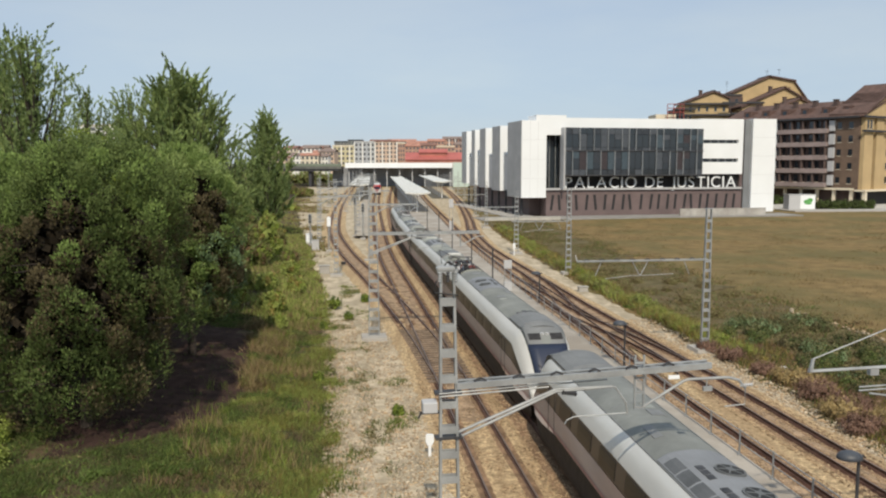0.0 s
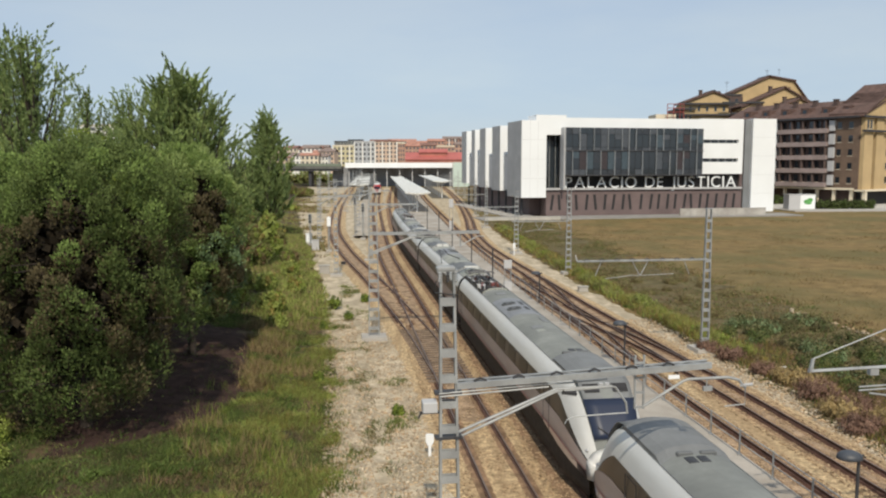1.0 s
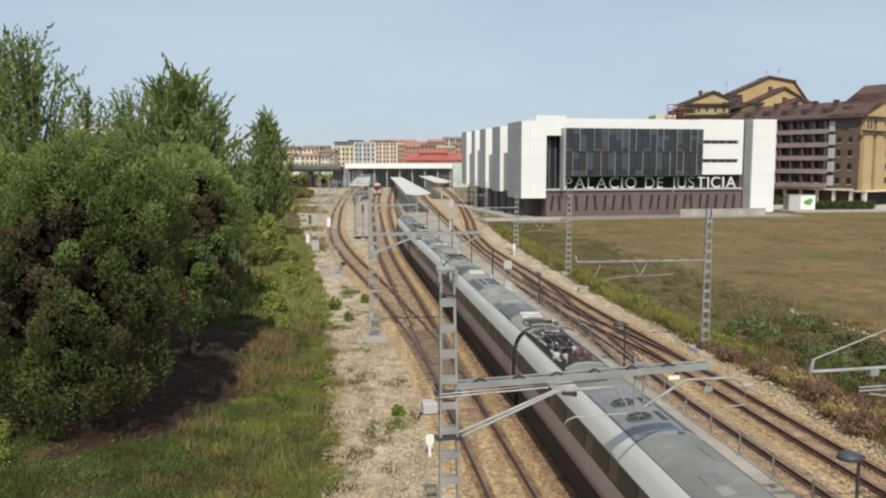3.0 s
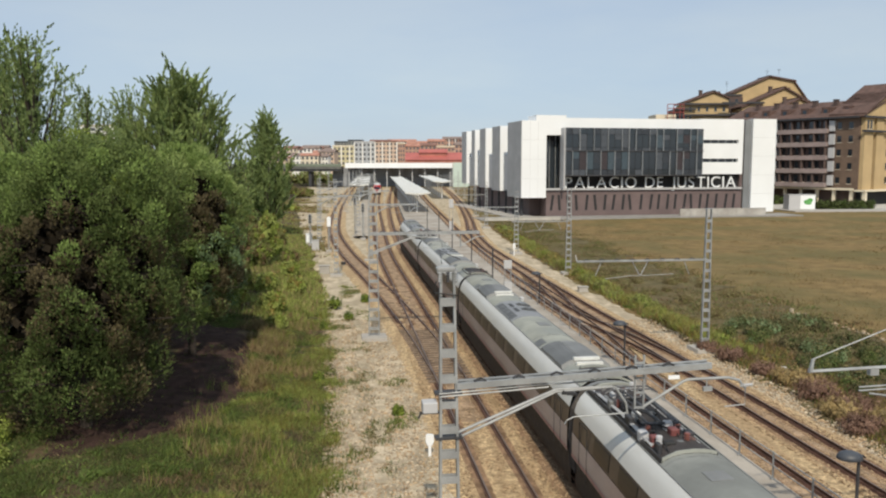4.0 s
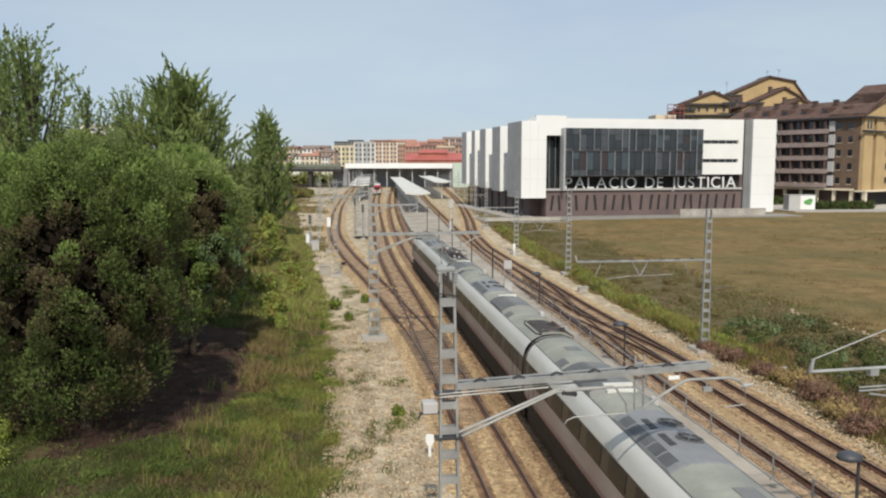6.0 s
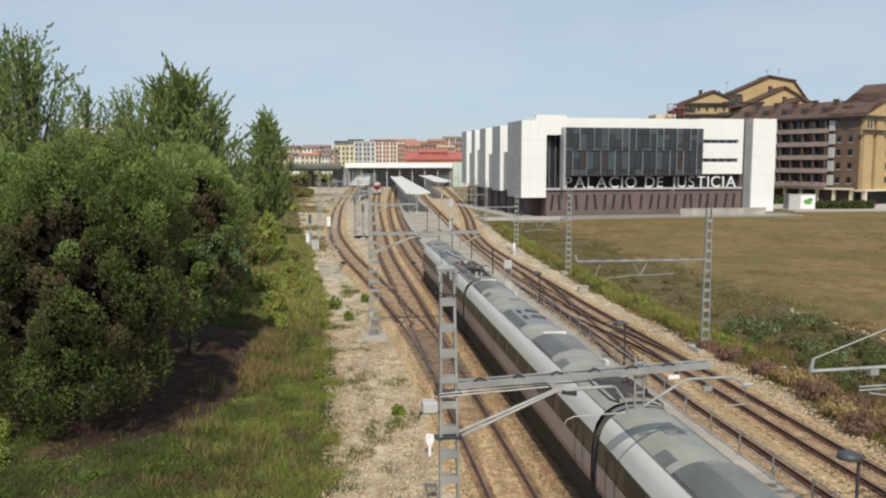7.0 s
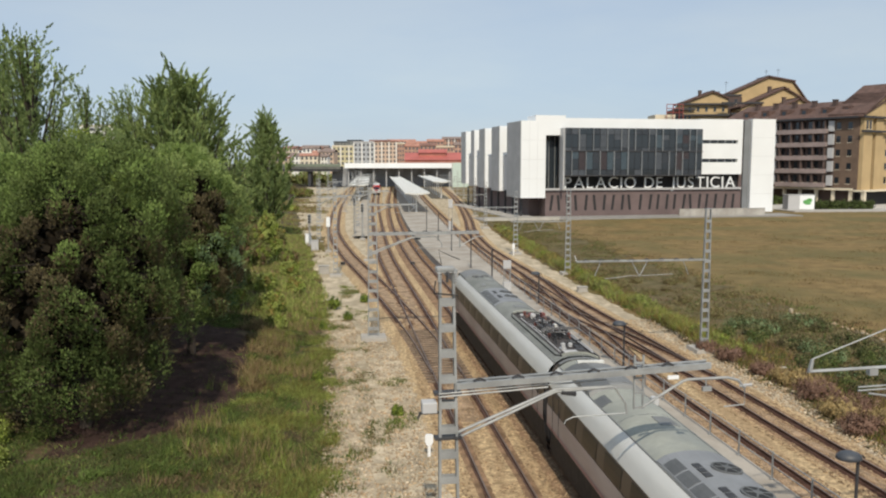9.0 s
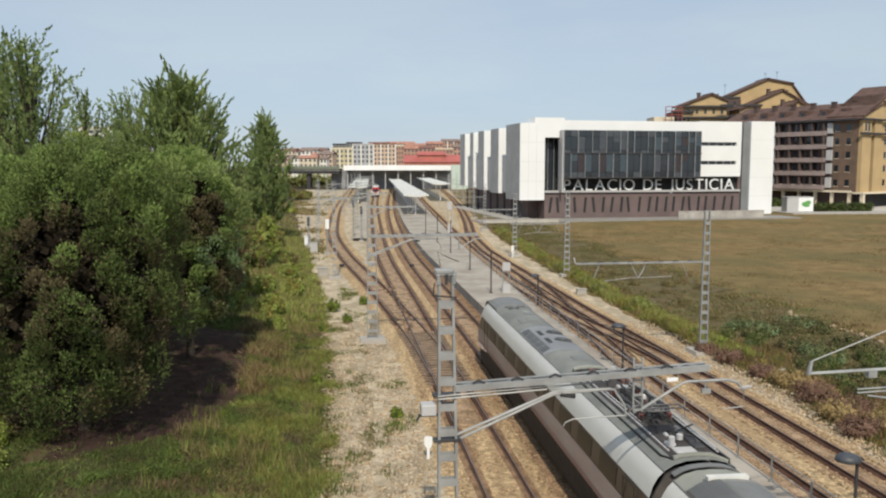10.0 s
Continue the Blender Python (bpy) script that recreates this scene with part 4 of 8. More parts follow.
def laced_beam(t, x0, x1, z0, z1, h=0.28, d=0.34):
    """A beam of two channels laced together on top and below."""
    for s in (-1, 1):
        bm = bmesh.new()
        y = s * d / 2
        loft(bm, [[(x0, y - 0.03, z0 - h / 2), (x0, y + 0.03, z0 - h / 2), (x0, y + 0.03, z0 + h / 2), (x0, y - 0.03, z0 + h / 2)],
                  [(x1, y - 0.03, z1 - h / 2), (x1, y + 0.03, z1 - h / 2), (x1, y + 0.03, z1 + h / 2), (x1, y - 0.03, z1 + h / 2)]])
        for e in (-1, 1):
            beam(bm, (x0, y + s * -0.05, z0 + e * (h / 2 - 0.015)), (x1, y + s * -0.05, z1 + e * (h / 2 - 0.012)), 0.05, 0.02)
        part("beam", bm, M_GALV, t, "grey galvanised channel beam")
    bm = bmesh.new()
    n = max(4, int(abs(x1 - x0) / 0.55))
    for k in range(n):
        a = x0 + (x1 - x0) * k / n
        c = x0 + (x1 - x0) * (k + 1) / n
        za = z0 + (z1 - z0) * k / n + h / 2 - 0.03
        zc = z0 + (z1 - z0) * (k + 1) / n + h / 2 - 0.03
        s = 1 if k % 2 else -1
        beam(bm, (a, s * d / 2, za), (c, -s * d / 2, zc), 0.03, 0.02)
        beam(bm, (a, s * d / 2, za - h + 0.06), (c, -s * d / 2, zc - h + 0.06), 0.03, 0.02)
    tagged(part("lacing", bm, M_GALV, t), kind="stuff")
    x = min(x0, x1) + 0.6
    while x < max(x0, x1) - 0.2:
        bm = bmesh.new()
        z = z0 + (z1 - z0) * (x - x0) / (x1 - x0) + h / 2
        beam(bm, (x - 0.16, -d / 2, z + 0.02), (x, -d / 2, z + 0.09), 0.05)
        beam(bm, (x, -d / 2, z + 0.09), (x + 0.16, -d / 2, z + 0.02), 0.05)
        part("clamp", bm, M_DARKMETAL, t, "dark clamp on the beam")
        x += 1.0


def cantilever(t, x0, z0, sgn, reach, drop=0.75):
    """A tubular bracket that carries the wire over one track."""
    bm = bmesh.new()
    k1, k2 = x0 + sgn * reach * 0.6, x0 + sgn * reach * 0.95
    for dz in (-0.07, 0.07):
        tube(bm, [(x0, 0, z0 + dz), (k1, 0, z0 + 1.05 + dz * 0.4), (k2, 0, z0 + 1.08)], 0.04, 8)
    strut = bmesh.new()
    tube(strut, [(x0, 0.06, z0 + 0.02), (k1 - sgn * 0.5, 0.06, z0 + 0.85)], 0.02, 6)
    part("strut", strut, M_GALV, t)
    tube(bm, [(k2, 0, z0 + 1.08), (k2 + sgn * 0.1, 0, z0 + 1.05), (k2 + sgn * reach * 0.09, 0, z0 + 1.08 - drop * 0.6), (k2 + sgn * reach * 0.1, 0, z0 + 1.08 - drop)], 0.03, 8)
    part("bracket", bm, M_GALV, t, "bent tubular bracket")
    insulator_part(t, (k1 + sgn * 0.15, 0, z0 + 1.0), (k1 + sgn * 0.55, 0, z0 + 0.93), 0.08, M_DARKMETAL)
    bm = bmesh.new()
    tube(bm, [(k2 + sgn * reach * 0.1, 0, z0 + 0.35), (k1 + sgn * 0.5, 0.05, z0 + 0.30), (k1 + sgn * 0.3, 0.05, z0 + 0.22), (k1 + sgn * 0.25, 0.05, z0 + 0.12)], 0.018, 6)
    part("registration_arm", bm, M_GALV, t)


def build_near_mast():
    t = lattice_mast(pose(0.2, 20.0, 0, 0, -0.6, LINE_TURN), 9.2, "grey galvanised lattice mast carrying a long cross beam over the tracks", 0.55, 0.33)
    laced_beam(t, 0.2, 7.0, 6.28, 6.53, 0.16, 0.32)
    cantilever(t, 0.25, 4.96, 1, 4.3)
    for p, q in (((-0.25, -0.14, 6.1), (2.6, -0.1, 6.22)), ((-0.25, -0.14, 6.02), (2.6, -0.1, 6.14)), ((2.6, -0.1, 6.2), (4.2, 0, 6.24))):
        bm = bmesh.new()
        tube(bm, [p, q], 0.022, 6)
        part("stay_tube", bm, M_GALV, t)
    for z in (6.1, 4.92):
        bm = bmesh.new()
        box(bm, -0.36, 0.34, -0.15, 0.15, z - 0.03, z + 0.03)
        part("collar", bm, M_DARKMETAL, t)
    # drop post with the second bracket
    bm = bmesh.new()
    for s in (-1, 1):
        box(bm, 5.08 + s * 0.12 - 0.022, 5.08 + s * 0.12 + 0.022, -0.025, 0.025, 5.4, 6.85)
    for k in range(4):
        box(bm, 5.08 - 0.12, 5.08 + 0.12, -0.035, -0.022, 5.42 + 0.4 * k, 5.48 + 0.4 * k)
    part("drop_post", bm, M_GALV, t, "short battened drop post")
    bm = bmesh.new()
    tube(bm, [(5.2, 0, 5.46), (6.3, 0, 6.1), (6.45, 0, 6.14), (7.55, 0, 6.14), (7.85, 0, 6.06), (8.05, 0, 5.83)], 0.04, 8)
    part("bracket", bm, M_GALV, t, "curved tubular bracket")
    insulator_part(t, (7.9, 0, 5.9), (8.25, 0, 5.92), 0.05, M_GREYPANEL)
    bm = bmesh.new()
    box(bm, 6.85, 7.1, -0.04, 0.04, 5.8, 5.92)
    part("clamp", bm, M_GALV, t)
    bm = bmesh.new()
    tube(bm, [(6.95, 0, 6.14), (6.95, 0, 5.9)], 0.02, 6)
    part("hanger", bm, M_GALV, t)
    bm = bmesh.new()
    tube(bm, [(8.05, 0, 5.83), (8.05, 0, 5.38), (7.5, 0.05, 5.33)], 0.018, 6)
    part("registration_arm", bm, M_GALV, t)
    bm = bmesh.new()
    box(bm, 5.8, 6.1, -0.2, -0.17, 6.22, 6.32)
    part("plate", bm, M_WHITE, t, "small white plate")
    bm = bmesh.new()
    box(bm, -0.68, -0.3, -0.22, 0.18, 5.62, 5.9)
    bmesh.ops.bevel(bm, geom=list(bm.edges), offset=0.02, segments=1, affect="EDGES")
    part("junction_box", bm, M_GREYPANEL, t, "light grey junction box")
    bm = bmesh.new()
    box(bm, -0.75, -0.15, -0.03, 0.03, 5.55, 5.62)
    tube(bm, [(-0.7, 0, 5.6), (-0.78, 0, 5.45)], 0.03, 6)
    part("box_bracket", bm, M_DARKMETAL, t)
    # head of the mast
    bm = bmesh.new()
    box(bm, -0.28, 0.2, -0.16, 0.16, 9.22, 9.34)
    bmesh.ops.bevel(bm, geom=list(bm.edges), offset=0.03, segments=1, affect="EDGES")
    part("head_plate", bm, M_GALV, t, "galvanised head fitting")
    for x in (-0.2, 0.0, 0.2):
        insulator_part(t, (x, -0.1, 8.95), (x, -0.16, 9.22), 0.05, M_GALV if x else M_DARKMETAL, 4)
    bm = bmesh.new()
    tube(bm, [(-0.3, -0.15, 9.0), (-0.35, -0.2, 8.7), (0.25, -0.15, 8.62)], 0.02, 6)
    tube(bm, [(-0.12, 0.1, 9.4), (-0.18, 0.1, 9.75), (0.1, 0.1, 9.6), (0.35, 0.1, 9.5)], 0.012, 6)
    part("jumper_cable", bm, M_RUBBER, t, "black jumper cable")


build_near_mast()


def line_mast(x, y, h, sgn, reach, zb, footing=0.9, v=False, w=0.5):
    t = lattice_mast(pose(x, y, 0, 0, 0, LINE_TURN), h, "grey galvanised lattice mast with a cross arm beside the track", w, w * 0.62, footing)
    if not v:
        laced_beam(t, 0, sgn * reach, zb, zb + 0.05, 0.2, 0.28)
        cantilever(t, 0, zb - 1.3, sgn, reach * 0.62)
        bm = bmesh.new()
        tube(bm, [(sgn * reach * 0.82, 0, zb), (sgn * reach * 0.82, 0, zb - 1.0)], 0.05, 6)
        tube(bm, [(sgn * reach * 0.82, 0, zb - 0.9), (sgn * reach * 0.98, 0, zb - 0.25), (sgn * reach * 1.05, 0, zb - 0.25)], 0.035, 6)
        part("drop_post", bm, M_GALV, t)
    else:
        laced_beam(t, 0, sgn * reach, zb, zb, 0.1, 0.2)
        xc = sgn * reach * 0.52
        for dx in (-0.55, 0.55):
            bm = bmesh.new()
            tube(bm, [(xc + dx, 0, zb), (xc, 0, zb - 1.0)], 0.034, 6)
            part("hanger", bm, M_GALV, t, "thin tubular hanger")
            bm = bmesh.new()
            side = 1 if dx > 0 else -1
            tube(bm, [(xc + side * 0.1, 0, zb - 0.98), (xc + side * 0.5, 0.03, zb - 0.96), (xc + side * reach * 0.26, 0.03, zb - 1.02 + 0.12 * side)], 0.02, 6)
            part("registration_arm", bm, M_GALV, t, "thin curved registration arm")
        for c, lean in ((0.14, 0.4), (0.86, -0.4)):
            bm = bmesh.new()
            tube(bm, [(sgn * reach * c + lean * sgn, 0, zb), (sgn * reach * c, 0, zb - 0.95)], 0.026, 6)
            part("hanger", bm, M_GALV, t, "thin tubular hanger")
        insulator_part(t, (sgn * reach, 0, zb + 0.02), (sgn * (reach + 0.1), 0, zb + 0.4), 0.045, M_GREYPANEL, 4)
    return t


line_mast(-4.8, 55.0, 9.9, 1, 7.4, 7.1, 0.95, w=0.72)
line_mast(17.1, 51.5, 9.0, -1, 8.7, 5.75, 0.9, True, 0.5)
line_mast(13.9, 88.3, 9.2, -1, 6.4, 5.6, 0.8, True, 0.6)
line_mast(9.9, 108.0, 8.2, -1, 6.1, 6.1, 0.8, True, 0.6)
line_mast(8.2, 152.0, 8.5, -1, 6.0, 6.1, 0.8, True, 0.6)
line_mast(7.6, 188.0, 8.5, -1, 6.0, 6.1, 0.8, True, 0.6)
line_mast(-9.1, 100.0, 9.6, 1, 6.0, 6.8, 0.8, w=0.55)
line_mast(-11.6, 86.5, 10.2, 1, 3.0, 8.5, 0.7, True, 0.45)
line_mast(-15.9, 150.0, 9.4, 1, 6.0, 6.8, 0.8, w=0.55)
line_mast(-25.0, 205.0, 9.4, 1, 9.0, 7.0, 0.8, w=0.55)
for y in (236, 282, 330, 380):
    line_mast((T1(y) + T2(y)) / 2 - 2.5, y, 9.4, 1, 8.0, 7.0, 0.8, w=0.6)
    line_mast(T5(y) + 3.2, y + 4, 9.0, -1, 7.0, 6.6, 0.8, True, 0.6)
for y in (124, 168, 230):
    line_mast(T1(y) - 3.0, y, 9.6, 1, 4.5, 6.8, 0.8, w=0.55)
edge_mast = lattice_mast(pose(19.5, 22.6, 0, 0, 0, LINE_TURN), 9.9, "grey lattice mast with a long stayed arm beside the track", 0.5, 0.31, 0.9)
for dy in (-0.06, 0.06):
    bm = bmesh.new()
    tube(bm, [(0, dy, 6.5), (-9.6, dy, 6.28)], 0.026, 6)
    part("arm", bm, M_GALV, edge_mast, "long tubular arm")
bm = bmesh.new()
tube(bm, [(-9.6, 0, 6.25), (-9.5, 0, 6.62), (-1.0, 0, 9.7)], 0.018, 6)
part("stay", bm, M_GALV, edge_mast, "long sloping steel stay")
bm = bmesh.new()
loft(bm, [[(-9.63, -0.05, 6.25), (-9.53, -0.05, 6.25), (-9.53, 0.05, 6.25), (-9.63, 0.05, 6.25)], [(-9.54, -0.03, 6.62), (-9.48, -0.03, 6.62), (-9.48, 0.03, 6.62), (-9.54, 0.03, 6.62)]])
part("end_fitting", bm, M_GALV, edge_mast, "steel end fitting")
bm = bmesh.new()
box(bm, -7.85, -7.6, -0.08, 0.08, 6.12, 6.3)
part("clamp", bm, M_GALV, edge_mast)
for dz in (0.0, 0.1):
    bm = bmesh.new()
    tube(bm, [(0, 0, 5.95 + dz), (-8.15, -0.05, 5.7 + dz)], 0.025, 6)
    part("bracket", bm, M_GALV, edge_mast, "lower tubular bracket")
bm = bmesh.new()
tube(bm, [(-7.8, 0, 5.6), (0, 0, 4.4)], 0.03, 6)
part("bracket", bm, M_GALV, edge_mast, "lower tubular bracket")


# ---------------------------------------------------------------- fence, lamps and posts on the platform
def fence_x(y):
    return T4(y) - 1.62


def build_fence():
    t = thing("platform_fence", Matrix(), "low grey metal fence with two rails along the platform edge", "fence")
    bm = bmesh.new()
    box(bm, -0.026, 0.026, -0.026, 0.026, 0.70, 1.72)
    box(bm, -0.07, 0.07, -0.07, 0.07, 0.70, 0.74)
    me = bpy.data.meshes.new("fence_post")
    bm.to_mesh(me)
    bm.free()
    me.materials.append(M_GALV)
    ys = [18 + 2.4 * k for k in range(34)]
    for y in ys:
        share("fence_post", me, t, pose(fence_x(y), y, 0))
    for z in (1.68, 1.2):
        bm = bmesh.new()
        tube(bm, [(fence_x(y), y, z) for y in ys], 0.022, 6)
        part("fence_rail", bm, M_GALV, t)


build_fence()


def platform_lamp(y, x=None, h=2.48):
    x = fence_x(y) + 0.25 if x is None else x
    t = thing("platform_lamp", pose(x, y, 0.7), "short dark post lamp with a domed head on the platform", "lamp", "platform lamps")
    bm = bmesh.new()
    tube(bm, [(0, 0, 0), (0, 0, 0.5), (0, 0, h)], [0.075, 0.055, 0.05], 8)
    part("post", bm, M_DARKMETAL, t)
    bm = bmesh.new()
    bmesh.ops.create_uvsphere(bm, u_segments=14, v_segments=8, radius=0.36, matrix=Matrix.Translation((-0.28, 0, h - 0.1)) @ Matrix.Diagonal((1.1, 0.9, 0.62, 1)))
    for v in list(bm.verts):
        if v.co.z < h - 0.14:
            v.co.z = h - 0.14
    part("head", bm, material("lamp_blue_grey", (0.055, 0.062, 0.075), 0.5) if "lamp_blue_grey" not in bpy.data.materials else bpy.data.materials["lamp_blue_grey"], t, "blue-grey domed lamp head", True)
    bm = bmesh.new()
    tube(bm, [(0, 0, h - 0.05), (0.12, 0, h - 0.02), (0.2, 0, h - 0.1)], 0.03, 6)
    part("arm", bm, M_DARKMETAL, t)


for y in (23.4, 43.6, 64.0):
    platform_lamp(y)


def platform_post(x, y, h):
    t = thing("platform_post", pose(x, y, 0.7), "slim dark metal post standing on the platform", "post", "platform posts")
    bm = bmesh.new()
    tube(bm, [(0, 0, 0), (0, 0, h)], 0.06, 8)
    part("shaft", bm, M_DARKMETAL, t)
    bm = bmesh.new()
    box(bm, -0.14, 0.14, -0.14, 0.14, 0, 0.05)
    part("base_plate", bm, M_DARKMETAL, t)


for x, y, h in ((4.4, 70.5, 3.7), (3.1, 86.5, 4.2), (1.2, 104, 4.2), (-0.6, 118, 4.2), (-2.6, 132, 4.2)):
    platform_post(x, y, h)


def notice_stand(x, y, h, label):
    t = thing("sign_stand", pose(x, y, 0.7, 0, 0, 8), label, "sign")
    bm = bmesh.new()
    for s in (-1, 1):
        tube(bm, [(s * 0.3, 0, 0), (s * 0.3, 0, h)], 0.035, 6)
    part("legs", bm, M_GALV, t)
    bm = bmesh.new()
    box(bm, -0.36, 0.36, -0.05, 0.05, h * 0.72, h)
    bmesh.ops.bevel(bm, geom=list(bm.edges), offset=0.02, segments=1, affect="EDGES")
    part("board", bm, M_GREYPANEL, t, "pale grey board")
    bm = bmesh.new()
    box(bm, -0.34, 0.34, -0.2, 0.2, 0.0, h * 0.28)
    part("cabinet", bm, M_GREYPANEL, t, "small pale cabinet")


notice_stand(5.75, 70.6, 2.7, "pale sign stand with a small white cabinet on the platform")
notice_stand(1.4, 137, 5.2, "tall pale signal board on a post by the platform")


def marker_post(x, y, z=-0.25, h=0.95):
    t = thing("marker_post", pose(x, y, z), "white paddle-shaped railway marker post in the stony soil", "marker", "white marker posts")
    bm = bmesh.new()
    box(bm, -0.06, 0.06, -0.05, 0.05, 0, h * 0.62)
    part("stem", bm, M_WHITE, t)
    bm = bmesh.new()
    pts = [(-0.09, h * 0.5), (0.09, h * 0.5), (0.17, h * 0.68), (0.17, h * 0.95), (0.1, h), (-0.1, h), (-0.17, h * 0.95), (-0.17, h * 0.68)]
    loft(bm, [[(x2, -0.06, z2) for x2, z2 in pts], [(x2, 0.06, z2) for x2, z2 in pts]])
    bmesh.ops.recalc_face_normals(bm, faces=list(bm.faces))
    part("paddle", bm, M_WHITE, t, "white painted paddle")


marker_post(-0.55, 32.4)
marker_post(9.5, 106.5, h=1.6)
marker_post(20.2, 46.5, z=-0.45, h=0.4)


def signal(x, y, h, label, head="lights"):
    t = thing("railway_signal", pose(x, y, -0.25), label, "railway signal", "railway signals")
    bm = bmesh.new()
    tube(bm, [(0, 0, 0), (0, 0, h)], 0.09, 8)
    part("post", bm, M_GALV, t)
    bm = bmesh.new()
    box(bm, -0.4, 0.4, -0.4, 0.4, 0, 0.35)
    part("base", bm, M_CONCRETE, t)
    bm = bmesh.new()
    box(bm, -0.26, 0.26, -0.12, 0.12, h - 1.1, h + 0.3)
    bmesh.ops.bevel(bm, geom=list(bm.edges), offset=0.08, segments=2, affect="EDGES")
    part("head", bm, M_GALV if head == "lights" else M_WHITE, t)
    if head == "lights":
        for k in range(3):
            bm = bmesh.new()
            bmesh.ops.create_cone(bm, cap_ends=True, segments=12, radius1=0.13, radius2=0.15, depth=0.16, matrix=Matrix.Translation((0, -0.18, h - 0.85 + 0.42 * k)) @ Matrix.Rotation(math.pi / 2, 4, "X"))
            part("lens_hood", bm, M_DARK, t)
    bm = bmesh.new()
    for s in (-1, 1):
        tube(bm, [(s * 0.2, 0.25, 0), (s * 0.2, 0.25, h - 1)], 0.02, 5)
    for k in range(int(h / 0.4)):
        tube(bm, [(-0.2, 0.25, 0.4 * k + 0.3), (0.2, 0.25, 0.4 * k + 0.3)], 0.015, 5)
    part("ladder", bm, M_GALV, t)


signal(-15.7, 110, 4.6, "short railway signal with a white head beside the siding", "white")
signal(-12.8, 128, 5.6, "railway signal with dark lamp head on the island", "lights")
signal(-14.6, 133, 6.4, "railway signal with dark lamp head on the island", "lights")
signal(-19.6, 118, 4.5, "grey railway signal beside the siding", "lights")


def cabinet(x, y, w, d, h, mat, label, z=-0.27, rz=7):
    t = thing("trackside_cabinet", pose(x, y, z, 0, 0, rz), label, "cabinet", "trackside cabinets")
    bm = bmesh.new()
    box(bm, -w / 2, w / 2, -d / 2, d / 2, 0.08, h)
    bmesh.ops.bevel(bm, geom=list(bm.edges), offset=0.03, segments=1, affect="EDGES")
    part("body", bm, mat, t)
    bm = bmesh.new()
    box(bm, -w / 2 - 0.06, w / 2 + 0.06, -d / 2 - 0.06, d / 2 + 0.06, h, h + 0.06)
    part("lid", bm, mat, t)
    bm = bmesh.new()
    box(bm, -w / 2 - 0.05, w / 2 + 0.05, -d / 2 - 0.05, d / 2 + 0.05, 0, 0.1)
    part("plinth", bm, M_CONCRETE, t)


cabinet(-17.9, 112, 1.0, 0.6, 1.5, M_GREYPANEL, "pale grey trackside cabinet on a plinth")
cabinet(-20.3, 121, 0.9, 0.6, 1.6, M_WHITE, "white trackside cabinet on a plinth")
cabinet(-13.2, 88.5, 1.1, 0.7, 0.9, M_CONCRETE, "low concrete trackside box")
cabinet(-3.6, 96, 0.5, 0.4, 0.35, M_DARKMETAL, "small dark point motor beside the rail")
cabinet(-12.0, 96, 0.5, 0.4, 0.35, M_DARKMETAL, "small dark point motor beside the rail")
cabinet(13.4, 76, 0.9, 0.5, 0.45, M_CONCRETE, "low concrete duct cover beside the track")

# cable trough in the stony margin on the left
def trough_x(y):
    return EDGE_L(y) + 2.6 + 0.25 * math.sin(y * 0.35)


bm = bmesh.new()
y = 22.0
rngt = random.Random(5)
while y < 66:
    x = trough_x(y)
    a = rngt.uniform(-0.06, 0.06)
    if rngt.random() < 0.8:
        v = box(bm, -0.24, 0.24, -0.46, 0.46, -0.36, -0.19 + rngt.uniform(-0.03, 0.02))
        mt = pose(x, y, 0, rngt.uniform(-2, 2), rngt.uniform(-2, 2), 14 + math.degrees(a))
        bmesh.ops.transform(bm, matrix=mt, verts=v)
    y += 1.0
tagged(obj("cable_trough", bm, M_MARGIN), "half-buried concrete cable trough lids in stony soil", "cable trough", kind="stuff")

# the pale island between the siding and the main track
M_ISLAND = material("island_paving", (0.42, 0.375, 0.31), 0.92, vary=0.2, scale=0.5, fine=5, bump=0.2, tint=(0.33, 0.27, 0.20), tint_scale=0.2)
strip("island_platform", lambda y: max(T1(y) + 1.75, T2(y) - 4.3), lambda y: max(T2(y) - 1.9, T1(y) + 1.8), 130, 330, 0.25, M_ISLAND, "pale grey low island platform between two tracks", across=4, kind="structure", category="platform")
# ---------------------------------------------------------------- the courthouse
def bx(name, parent, x0, x1, y0, y1, z0, z1, mat, label=""):
    bm = bmesh.new()
    box(bm, x0, x1, y0, y1, z0, z1)
    return part(name, bm, mat, parent, label)


M_RETURN = material("slate_return", (0.20, 0.21, 0.22), 0.7, vary=0.1, scale=0.3)


